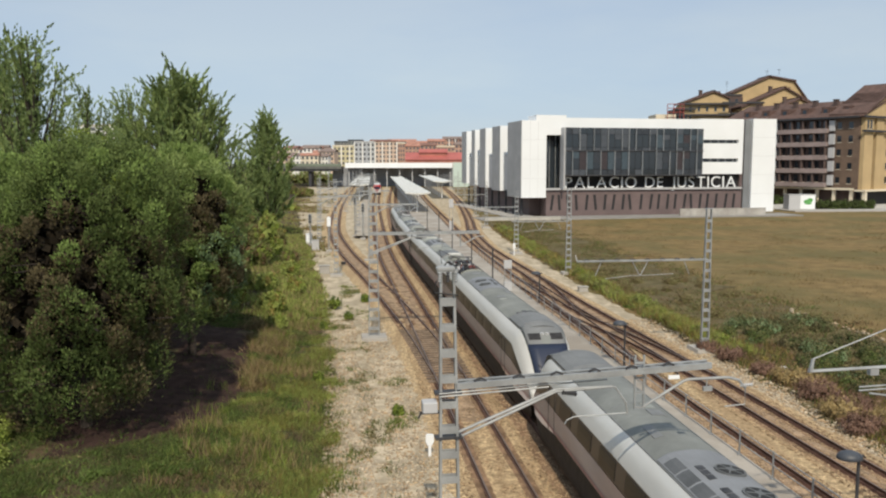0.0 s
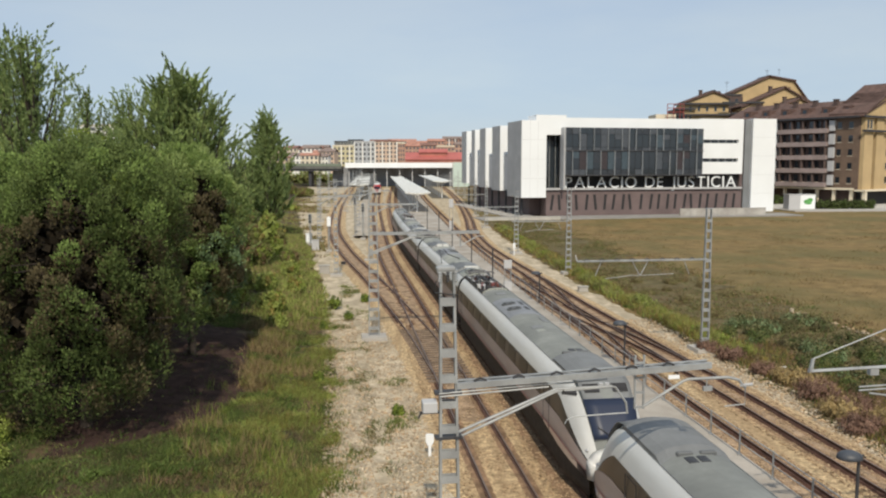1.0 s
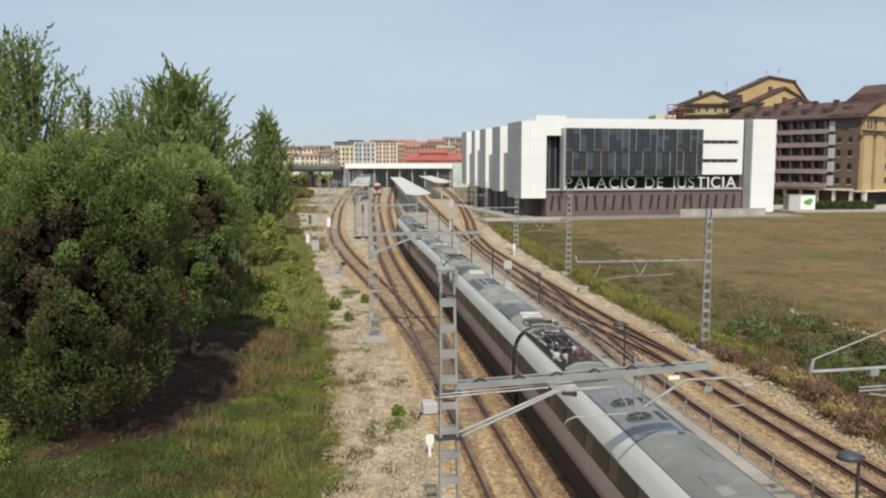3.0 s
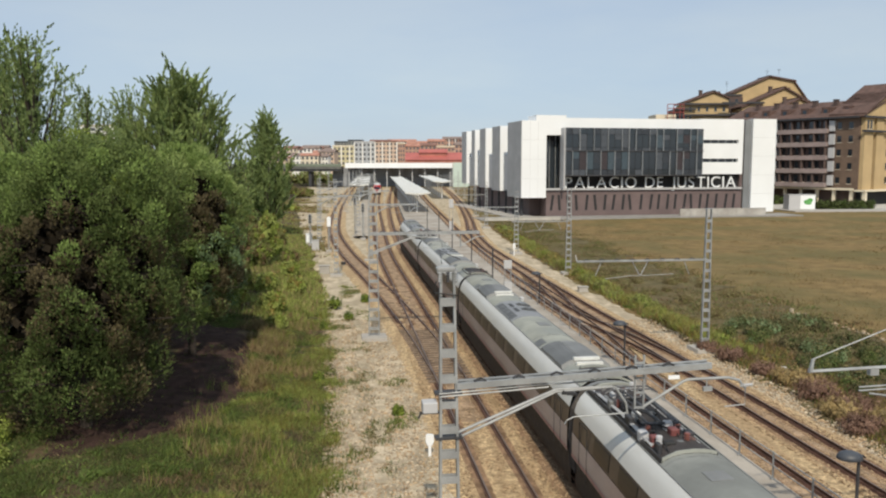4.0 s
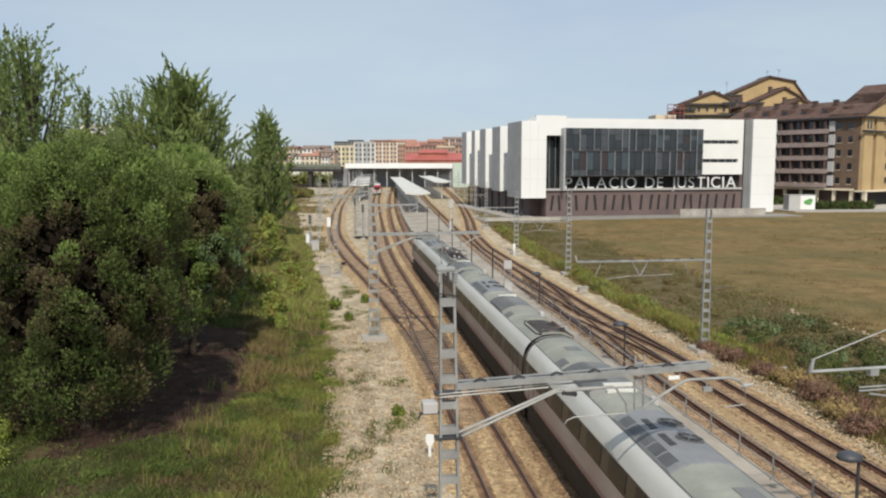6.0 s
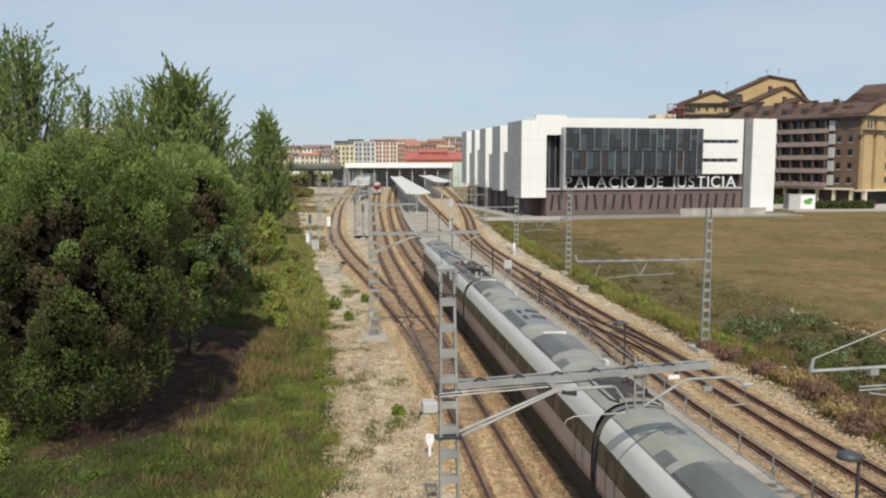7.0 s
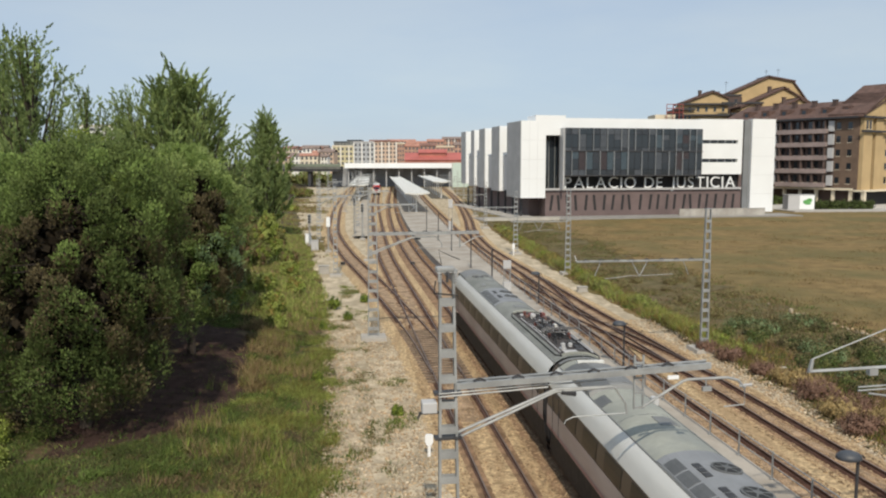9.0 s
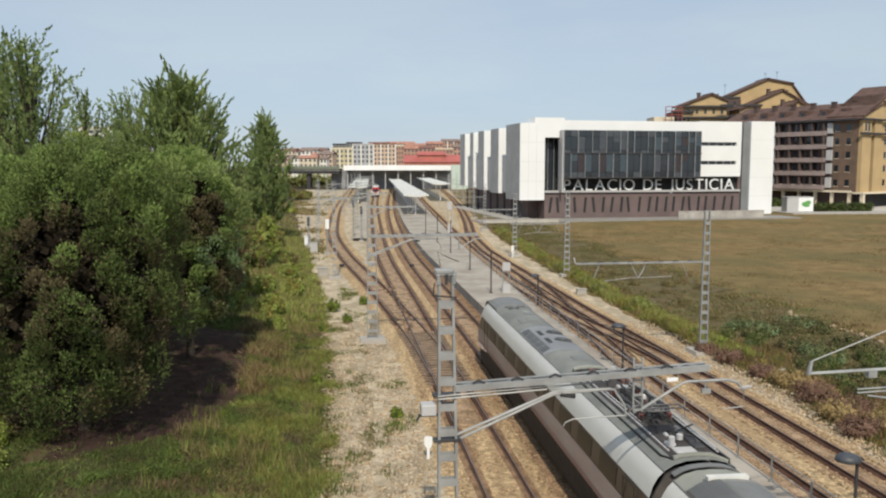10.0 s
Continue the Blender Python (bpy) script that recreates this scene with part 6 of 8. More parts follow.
def build_overpass():
    t = thing("road_overpass", Matrix(), "long grey concrete road overpass on piers across the railway", "bridge", kind="structure")
    bx("deck", t, -190, -54, 428, 440, 9.2, 10.6, M_DECKGREY, "grey bridge deck")
    bx("parapet", t, -190, -54, 427.6, 428, 10.4, 11.9, M_GREENRAIL, "dull green parapet")
    bx("girder", t, -190, -54, 428.6, 439, 7.9, 9.2, M_DARKMETAL, "dark girder")
    for x in (-160, -115, -71):
        bm = bmesh.new()
        box(bm, x - 0.8, x + 0.8, 430, 438, -0.4, 7.9)
        part("pier", bm, M_DARKMETAL, t, "dark bridge pier")


M_GREENRAIL = material("green_grey_parapet", (0.19, 0.22, 0.17), 0.8, vary=0.15)
build_overpass()


M_HALL = material("hall_shade_grey", (0.30, 0.31, 0.33), 0.8, vary=0.2, scale=0.3)


def build_station_hall():
    t = thing("station_roof", Matrix(), "wide white-edged station roof over the platforms", "station", kind="structure")
    bx("fascia", t, -51.5, 5, 424, 425, 9.7, 12.4, M_WHITE, "white roof fascia")
    bx("roof", t, -51.5, 5, 425, 470, 11.0, 12.2, M_GREYPANEL)
    bx("soffit", t, -51.5, 5, 425.2, 470, 10.0, 10.4, M_HALL)
    # added wall across the open hall, its grey standing for the shade inside
    bx("back_wall", t, -60, 8, 438, 439, -0.3, 9.98, M_HALL)
    for k in range(9):
        x = -50 + 6.7 * k
        bx("column", t, x, x + 0.5, 426, 426.5, -0.3, 10, M_GREYPANEL, "pale column")
    bx("glass_end", t, 5.2, 14, 424, 426, -0.3, 12.6, M_PALEGREEN, "pale green glazed end")


M_PALEGREEN = material("pale_green_panel", (0.52, 0.62, 0.56), 0.5, vary=0.06)
build_station_hall()


def canopy(line, half, y0, y1, z, label):
    t = thing("platform_canopy", Matrix(), label, "canopy", "platform canopies")
    bm = bmesh.new()
    rings = []
    for k in range(9):
        y = y0 + (y1 - y0) * k / 8
        x = line(y)
        rings.append([(x - half, y, z + 0.1), (x, y, z - 0.18), (x + half, y, z + 0.1), (x + half, y, z + 0.4), (x, y, z + 0.12), (x - half, y, z + 0.4)])
    loft(bm, rings)
    bmesh.ops.recalc_face_normals(bm, faces=list(bm.faces))
    part("roof", bm, M_CANOPY, t, "pale ribbed canopy roof")
    y = y0 + 4
    while y < y1:
        bm = bmesh.new()
        x = line(y)
        tube(bm, [(x, y, 0.0), (x, y, z)], 0.16, 8)
        beam(bm, (x, y, z - 1.0), (x - half * 0.7, y, z), 0.12)
        beam(bm, (x, y, z - 1.0), (x + half * 0.7, y, z), 0.12)
        part("column", bm, M_WHITE, t, "white column")
        y += 14


M_CANOPY = material("canopy_sheet", (0.66, 0.66, 0.62), 0.6, vary=0.1, scale=0.5, streak=(6, 0.3, 1))
def straight(xa, ya, xc, yc):
    return lambda y: xa + (xc - xa) * (y - ya) / (yc - ya)


canopy(straight(-27.2, 262, -41.0, 418), 3.2, 258, 418, 5.0, "pale folded canopy roof over the island platform")
canopy(straight(-6.0, 187, -24.6, 418), 2.9, 184, 418, 5.0, "long pale canopy roof over the main platform")
canopy(straight(-0.4, 280, -9.6, 418), 3.2, 276, 418, 5.6, "pale canopy roof beside the narrow-gauge tracks")


def waiting_train():
    y = 310.0
    t = thing("commuter_train", pose(T2(y), y, 0, 0, 0, 4.8), "red and white commuter train waiting at the platform", "train")
    bm = bmesh.new()
    prof = [(-1.45, 0.9), (-1.47, 2.6), (-1.3, 3.6), (-0.6, 3.95), (0.6, 3.95), (1.3, 3.6), (1.47, 2.6), (1.45, 0.9)]
    loft(bm, [[(x * 0.93, 0, 0.9 + (z - 0.9) * 0.96) for x, z in prof], [(x, 0.7, z) for x, z in prof], [(x, 40, z) for x, z in prof]])
    part("body", bm, M_TRAINWHITE, t, "white car body")
    bx("windscreen", t, -1.05, 1.05, -0.06, 0.0, 2.1, 3.1, M_WINDSHIELD)
    bx("nose_band", t, -1.3, 1.3, -0.05, 0.0, 3.12, 3.8, M_RED, "red band over the windscreen")
    for s in (-1, 1):
        bx("nose_side", t, s * 1.2 - 0.14, s * 1.2 + 0.14, -0.05, 0.0, 2.45, 3.11, M_RED, "red windscreen surround")
    bm = bmesh.new()
    loft(bm, [[(-0.62, y_, 2.08), (-0.22, y_, 1.0), (0.22, y_, 1.0), (0.62, y_, 2.08)] for y_ in (-0.08, -0.01)])
    part("nose_mark", bm, M_RED, t, "red front panel")
    bx("underframe", t, -1.3, 1.3, 0.3, 40, 0.25, 0.9, M_TRAINUNDER)


waiting_train()


# ---------------------------------------------------------------- the town beyond
def town_house(x, y, w, d, h, wall, roof, cols, storeys, label, rz=0, pitched=True, win=1.0):
    t = thing("town_house", pose(x, y, 0, 0, 0, rz), label, "building", "houses of the far town")
    bx("wall", t, -w / 2, w / 2, 0, d, -0.4, h, wall)
    if pitched:
        gable_roof(t, -w / 2, w / 2, 0, d, h, min(1.8, d * 0.14), 0.5, roof, along_y=False)
    else:
        bx("parapet", t, -w / 2 - 0.3, w / 2 + 0.3, -0.3, d + 0.3, h, h + 1.0, roof)
    sh = h / storeys
    for j in range(storeys):
        z = h - sh * (j + 0.5)
        if z < 9:
            continue
        for i in range(cols):
            xx = -w / 2 + w * (i + 0.5) / cols
            share("window", PANE_FAR, t, pose(xx, -0.04, z) @ Matrix.Diagonal((win * w / cols / 2.4, 1, sh / 3.4, 1)))
    return t


rngc = random.Random(21)
TOWN_ROOFS = [M_REDROOF, material("dark_tile_roof", (0.24, 0.13, 0.10), 0.85, vary=0.3, scale=0.4, fine=3), material("brown_grey_roof", (0.25, 0.19, 0.165), 0.85, vary=0.3, scale=0.4, fine=3)]
# far town houses: x, distance, width, height of the wall, wall, roof, flat roof, white pilasters
TOWN = [(-115, 600, 26, 20.8, M_CREAM, M_REDROOF, 0, 0), (-96, 580, 30, 17.0, M_CREAM, M_REDROOF, 0, 0), (-94, 640, 24, 22.4, M_WHITE2, M_REDROOF, 0, 0), (-86, 700, 16, 30.4, M_OLIVE, M_DARKMETAL, 1, 0), (-75, 690, 12, 31.4, M_OLIVE, M_DARKMETAL, 1, 0),
        (-74, 600, 15.4, 24.6, M_YELLOWISH, M_CREAM, 1, 1), (-58.4, 602, 15.2, 27.6, M_GREYBLUE, M_GREYPANEL, 1, 1), (-42.3, 600, 16.2, 28.0, M_PEACH, M_REDROOF, 1, 1), (-31.2, 604, 5.4, 26.6, M_TERRA, M_CREAM, 1, 0),
        (-23, 606, 11, 25.0, M_TERRA, M_REDROOF, 0, 0), (-11, 608, 12, 25.6, M_TERRA, M_REDROOF, 0, 0), (2, 606, 13, 24.4, M_TERRA, M_CREAM, 1, 0), (16, 606, 14, 26.2, M_TERRA, M_REDROOF, 0, 0),
        (-6, 690, 14, 31.0, M_TERRA, M_REDROOF, 0, 0), (8, 700, 16, 33.4, M_TERRA, M_REDROOF, 0, 1), (22, 690, 14, 32.6, M_TERRA, M_REDROOF, 0, 0), (-22, 700, 18, 29.6, M_CREAM, M_REDROOF, 0, 0),
        (-136, 760, 30, 26.2, M_CREAM, M_REDROOF, 0, 0), (-126, 800, 26, 28.3, M_TERRA, M_REDROOF, 0, 0), (-56, 720, 18, 31.4, M_CREAM, M_REDROOF, 0, 0), (-38, 740, 26, 32.3, M_CREAM, M_REDROOF, 0, 0)]
for x, y, w, h, wall, roof, flat, striped in TOWN:
    if roof is M_REDROOF:
        roof = rngc.choice(TOWN_ROOFS)
    if wall in (M_CREAM, M_WHITE2):
        wall = rngc.choice([wall, M_WHITE2, M_WHITE2, M_CREAM])
    cols = max(3, int(w / 2.6))
    t = town_house(x, y, w, 14, h, wall, roof, cols, max(3, int(h / 3.1)), "far town house with rows of windows under a " + ("flat roof" if flat else "red tiled roof"), 0, not flat)
    if striped:
        for i in range(0, cols + 1, 2):
            bx("pilaster", t, -w / 2 + w * i / cols - 0.4, -w / 2 + w * i / cols + 0.4, -0.5, -0.1, 6, h, M_WHITE2, "white pilaster")
# the long red-roofed hall with a raised middle
t = thing("market_hall", pose(-5.6, 545, 0), "long low hall under a bright red metal roof with raised middle", "building")
bx("wall", t, -19.5, 19.5, 0, 22, -0.4, 14.6, M_REDWALL, "dull red wall")
gable_roof(t, -19.5, 19.5, 0, 22, 14.7, 4.6, 0.6, M_REDTIN, along_y=False)["label"] = "bright red metal roof"
bx("clerestory", t, -10, 8, 6, 16, 14.8, 19.6, M_REDWALL, "raised middle storey")
gable_roof(t, -10, 8, 6, 16, 19.6, 2.0, 0.8, M_REDTIN, along_y=False)["label"] = "bright red metal roof"
for k in range(12):
    share("window", PANE_FAR, t, pose(-17.8 + 3.2 * k, -0.05, 11.8) @ Matrix.Diagonal((1.2, 1, 0.9, 1)))
town_house(-205, 480, 20, 16, 34, M_WHITE2, M_CREAM, 4, 10, "tall white town house behind the trees", 0, False)

for k in range(64):
    left = k < 44
    y = rngc.uniform(540, 690) if left else rngc.uniform(640, 760)
    x = y * (rngc.uniform(-0.225, -0.142) if left else rngc.uniform(-0.066, 0.03))
    w = rngc.uniform(6, 12)
    h = 11.0 + y * (rngc.uniform(0.003, 0.021) if left else rngc.uniform(0.016, 0.0236))
    town_house(x, y, w, 10, h, rngc.choice([M_WHITE2, M_WHITE2, M_WHITE2, M_CREAM, M_PEACH] if left else [M_WHITE2, M_CREAM, M_TERRA, M_TERRA, M_PEACH]), rngc.choice(TOWN_ROOFS), max(3, int(w / 2.6)), max(3, int(h / 3.0)), "small far town house with pale walls and tiled roof", rngc.uniform(-12, 12), True)
# ---------------------------------------------------------------- plants
FIELD = along([(-40, 42), (40, 33.5), (55, 30.9), (65.8, 28.9), (108, 24.2), (158, 19.7), (183, 16.5), (230, 14)])
strip("weedy_verge", lambda y: EDGE_R(y) - 0.1, lambda y: max(FIELD(y), EDGE_R(y) + 0.5), -30, 176, -0.255, M_WEED, "weedy green and brown verge between railway and meadow", across=20, ragged=0.9, step=0.5, z_noise=0.1, ragged_r=3.2)


# bare soil; the evergreens' shade is put into its dark colour and outline
SHADE_EDGE = along([(27, -17.4), (30, -14.2), (33.5, -11.6), (38.6, -10.2), (44, -11.0), (50, -12.2), (57, -14)])
strip_l = strip("leaf_litter", along([(28, -15.0), (31.5, -16.5), (34, -27.0), (60, -27.0)]), SHADE_EDGE, 28.5, 56, 0.0, M_SHADESOIL, "bare soil beneath the evergreens, darkened as tree shade", across=30, ragged=0.5, step=0.5)
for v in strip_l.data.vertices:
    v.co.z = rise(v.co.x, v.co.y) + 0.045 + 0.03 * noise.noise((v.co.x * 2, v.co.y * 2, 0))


def raw_mesh(name, verts, faces, mats, index=None):
    """A mesh from arrays of corners and of quads or triangles."""
    me = bpy.data.meshes.new(name)
    verts = np.asarray(verts, dtype=np.float32).reshape(-1, 3)
    faces = np.asarray(faces, dtype=np.int32)
    k = faces.shape[1]
    me.vertices.add(len(verts))
    me.vertices.foreach_set("co", verts.ravel())
    me.loops.add(faces.size)
    me.loops.foreach_set("vertex_index", faces.ravel())
    me.polygons.add(len(faces))
    me.polygons.foreach_set("loop_start", np.arange(len(faces), dtype=np.int32) * k)
    me.polygons.foreach_set("loop_total", np.full(len(faces), k, dtype=np.int32))
    if index is not None:
        me.polygons.foreach_set("material_index", np.asarray(index, dtype=np.int32))
    for m in mats:
        me.materials.append(m)
    me.update()
    me.validate()
    return me


def unit(v):
    return v / np.maximum(np.linalg.norm(v, axis=1, keepdims=True), 1e-6)


def leaf_quads(rng, pos, size, up=0.4, slim=0.55, facing=None, run=None):
    """Pointed leaf quads at pos, of the given sizes, leaning upwards and turned at random or outwards."""
    n = len(pos)
    ax = unit(rng.normal(size=(n, 3)) + np.array([0, 0, up * 2.2]))
    if run is not None:
        ax = unit(run + 0.25 * rng.normal(size=(n, 3)))
    side = unit(np.cross(ax, rng.normal(size=(n, 3)) if facing is None else facing + 0.28 * rng.normal(size=(n, 3))))
    size = np.broadcast_to(np.asarray(size, dtype=float), (n,))[:, None]
    v = np.stack([pos - ax * size * 0.5, pos + side * size * slim * 0.5, pos + ax * size * 0.5, pos - side * size * slim * 0.5], axis=1)
    f = np.arange(n * 4).reshape(n, 4)
    return v.reshape(-1, 3), f


def leafy(name, rng, clumps, per, size, mats, weights, parent, up=0.4, stretch=(1, 1, 1), label="", slim=0.55, inner=None, which=None, hearts=None, runs=None):
    """A crown of leaf clumps: clumps is an array of x, y, z, radius."""
    clumps = np.asarray(clumps, dtype=float)
    n = len(clumps)
    which = rng.choice(len(mats), size=n, p=weights) if which is None else which
    off = rng.normal(size=(n, per, 3))
    off = off / np.linalg.norm(off, axis=2, keepdims=True) * rng.random((n, per, 1)) ** 0.5
    pos = clumps[:, None, :3] + off * clumps[:, None, 3:4] * np.asarray(stretch)
    pos = pos.reshape(-1, 3)
    sizes = size * rng.uniform(0.6, 1.3, size=len(pos))
    facing = None if hearts is None else unit(pos - np.repeat(np.asarray(hearts), per, axis=0))
    v, f = leaf_quads(rng, pos, sizes, up, slim, facing, None if runs is None else np.repeat(np.asarray(runs), per, axis=0))
    idx = np.repeat(which, per)
    if inner is not None and len(inner):
        v2, f2 = leaf_quads(rng, np.asarray(inner), size * 3.2, 0.0, 0.9)
        f2 = f2 + len(v)
        v = np.concatenate([v, v2])
        f = np.concatenate([f, f2])
        idx = np.concatenate([idx, np.zeros(len(f2), dtype=int)])
    ob = new(name, raw_mesh(name, v, f, mats, idx))
    ob.parent = parent
    if label:
        ob["label"] = label
    return ob


def ground_at(x, y):
    return rise(x, y)


M_CYPRESS_LIGHT = leaf_material("cypress_leaf_light", (0.165, 0.235, 0.066), 0.1)
M_CYPRESS_BROWN = leaf_material("cypress_leaf_brown", (0.118, 0.098, 0.052), 0.1)
M_POPLAR_DARK = leaf_material("poplar_leaf_dark", (0.245, 0.32, 0.125), 0.12, 0.35)
M_LIME = leaf_material("lime_leaf", (0.19, 0.24, 0.045), 0.4)
M_FRESH = leaf_material("fresh_shrub_leaf", (0.32, 0.37, 0.105), 0.4, 0.3)
M_HEDGE = leaf_material("verge_bush_leaf", (0.25, 0.25, 0.095), 0.3, 0.4)
M_MEADOW_DRY = leaf_material("dry_meadow_blade", (0.225, 0.155, 0.075), 0.2, 0.2)
M_MEADOW_GREEN = leaf_material("green_meadow_blade", (0.19, 0.155, 0.07), 0.2, 0.2)
M_STRAW = leaf_material("straw_blade", (0.26, 0.20, 0.10), 0.4)
M_YELLOW = leaf_material("yellow_shrub_leaf", (0.24, 0.19, 0.055), 0.4)
M_REDDISH = leaf_material("reddish_shrub_leaf", (0.19, 0.115, 0.085), 0.4)
M_DARKBROWN = leaf_material("dark_brown_blade", (0.07, 0.052, 0.034), 0.3)
M_CROWNSHADE = leaf_material("crown_shade_leaf", (0.03, 0.024, 0.016), 0.3)
M_TEAL = leaf_material("bluish_evergreen_leaf", (0.21, 0.30, 0.15), 0.1)
M_TAN = leaf_material("tan_shrub_leaf", (0.40, 0.30, 0.14), 0.3)
M_RUSSET = leaf_material("russet_shrub_leaf", (0.27, 0.17, 0.125), 0.3)
M_WITHERED = leaf_material("withered_olive_leaf", (0.195, 0.17, 0.082), 0.35)
M_DARKGREEN = leaf_material("dark_thicket_leaf", (0.075, 0.095, 0.035), 0.45)


def bush(x, y, rx, ry, h, seed, label, clumps, per, size, mats, weights, low=0.25, power=2.6, stretch=(0.8, 0.8, 1.3), clump_r=0.55, name="tree", up=0.6, shell=0.72):
    """A dense rounded evergreen: clumps of sprays on a lumpy shell, limbs and darker leaves within."""
    rng = np.random.default_rng(seed)
    z0 = ground_at(x, y)
    t = thing(name, pose(x, y, z0), label, "tree" if h > 4 else "shrub")
    th = rng.uniform(0, math.tau, clumps * 3)
    zz = rng.uniform(-0.95, 1.0, clumps * 3)
    pts = []
    for a, u in zip(th, zz):
        lump = 0.86 + 0.26 * noise.noise((math.cos(a) * 1.6, math.sin(a) * 1.6, u * 2.2 + seed)) + 0.12 * noise.noise((math.cos(a) * 5, math.sin(a) * 5, u * 6 + seed))
        rr = (1 - abs(u) ** power) ** (1 / power) if u > 0 else (1 - abs(u) ** 3.0) ** (1 / 3.0)
        k = lump * rng.uniform(shell, 1.0)
        pts.append((rx * rr * k * math.cos(a), ry * rr * k * math.sin(a), h * (0.5 + low / 4) + u * h * (0.5 - low / 4) * (0.9 + 0.1 * lump), clump_r * rng.uniform(0.6, 1.25)))
    pts = np.array(pts)
    rng.shuffle(pts)
    pts = pts[:clumps]
    ni = clumps
    d = unit(rng.normal(size=(ni, 3))) * rng.random((ni, 1)) ** 0.45 * 0.72
    inner = d * np.array([rx, ry, h * 0.46]) + np.array([0, 0, h * 0.52])
    leafy("crown", rng, pts, per, size, mats, weights, t, up, stretch, inner=inner, hearts=pts[:, :3] * np.array([0.75, 0.75, 1.0]) - np.array([0, 0, clump_r * 0.6]))
    bm = bmesh.new()
    tube(bm, [(0, 0, -0.2), (0.1, 0, h * 0.4), (0.0, 0.1, h * 0.8)], [max(0.06, h * 0.022), h * 0.015, h * 0.004], 8)
    r2 = random.Random(seed)
    for k in range(9):
        a = r2.uniform(0, math.tau)
        zb = r2.uniform(0.1, 0.6) * h
        tube(bm, [(0, 0, zb), (rx * 0.5 * math.cos(a), ry * 0.5 * math.sin(a), zb + h * 0.1), (rx * 0.85 * math.cos(a), ry * 0.85 * math.sin(a), zb + h * 0.12)], [h * 0.009, h * 0.006, h * 0.002], 6)
    part("trunk", bm, M_BARK, t, "dark branching trunk")
    return t


def evergreen(x, y, rx, ry, h, seed, label, lumps, per, size, mats, mix_low, mix_top, lump_r=0.6, top_power=2.2, low_power=4.0, z_low=0.04, brown=None, brown_from=0.12, side=None, lean=(0, 0)):
    """A dense evergreen whose crown breaks into rounded tufts of sprays with dark gaps between them."""
    rng = np.random.default_rng(seed)
    t = thing("tree", pose(x, y, ground_at(x, y)), label, "tree")
    heart, outs, radii, own, alt = [], [], [], [], []
    for k in range(lumps):
        u = -0.98 + 1.96 * (k + 0.5) / lumps
        a = k * 2.39996 + rng.uniform(-0.3, 0.3)
        u = min(0.985, max(-0.985, u + rng.uniform(-0.03, 0.03)))
        rr = (1 - abs(u) ** top_power) ** (1 / top_power) if u > 0 else (1 - abs(u) ** low_power) ** (1 / low_power)
        big = 0.9 + 0.26 * noise.noise((math.cos(a) * 1.4, math.sin(a) * 1.4, u * 2.2 + seed)) + 0.16 * noise.noise((math.cos(a) * 3.6, math.sin(a) * 3.6, u * 5 + seed)) + rng.uniform(-0.17, 0.08)
        c = np.array([rx * rr * big * math.cos(a) + lean[0] * u, ry * rr * big * math.sin(a) + lean[1] * u, h * (0.5 + z_low / 2) + u * h * (0.5 - z_low / 2) * (0.9 + 0.1 * big)])
        # tops take a paler leaf mix, sunlight from above put into the colours
        p = mix_top if u + rng.uniform(-0.3, 0.3) > 0.4 else mix_low
        if side is not None and math.cos(a) * rr > 0.55 and u < 0.3:
            p = side
        if brown is not None and noise.noise((c[0] * 0.42, c[1] * 0.42, c[2] * 0.42 + seed)) + 0.1 * rng.normal() > brown_from and u < 0.55:
            p = brown
        heart.append(c)
        outs.append((math.cos(a) * rr * 0.8, math.sin(a) * rr * 0.8, 0.55 + 0.5 * u))
        radii.append(lump_r * rng.uniform(0.65, 1.35))
        own.append(rng.choice(len(mats), p=p))
        alt.append(rng.choice(len(mats), p=p))
    heart, outs, radii, own, alt = np.array(heart), unit(np.array(outs)), np.array(radii), np.array(own), np.array(alt)
    # sprays on the outer half of each tuft, a few reaching past it
    d = unit(rng.normal(size=(lumps, per, 3)).reshape(-1, 3)).reshape(lumps, per, 3)
    dot = (d * outs[:, None, :]).sum(axis=2, keepdims=True)
    d = np.where(dot < -0.2, d - 2 * dot * outs[:, None, :], d)
    knob = 1 + 0.22 * np.sin(d[..., :1] * 7 + radii[:, None, None] * 40) * np.sin(d[..., 1:2] * 6 + radii[:, None, None] * 90) + 0.1 * np.sin(d[..., 2:3] * 11)
    reach = knob * rng.uniform(0.72, 1.0, size=(lumps, per, 1)) + (rng.random((lumps, per, 1)) > 0.94) * rng.uniform(0.1, 0.35, size=(lumps, per, 1))
    pos = (heart[:, None, :] + d * reach * radii[:, None, None] * np.array([0.9, 0.9, 1.25])).reshape(-1, 3)
    d = d.reshape(-1, 3)
    run = unit(d * 0.7 + np.array([0, 0, 0.75]))
    v, f = leaf_quads(rng, pos, size * rng.uniform(0.6, 1.35, size=len(pos)), 0.6, 0.5, unit(d + 0.12 * rng.normal(size=d.shape)), run)
    idx = np.where(rng.random((lumps, per)) < 0.82, own[:, None], alt[:, None]).ravel()
    # near-black leaves inside, the crown's inner shade put into their colour
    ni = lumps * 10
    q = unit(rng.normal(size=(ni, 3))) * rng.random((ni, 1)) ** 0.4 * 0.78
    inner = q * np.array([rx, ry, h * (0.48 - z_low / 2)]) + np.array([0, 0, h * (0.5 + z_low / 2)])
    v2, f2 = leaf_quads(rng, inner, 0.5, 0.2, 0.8)
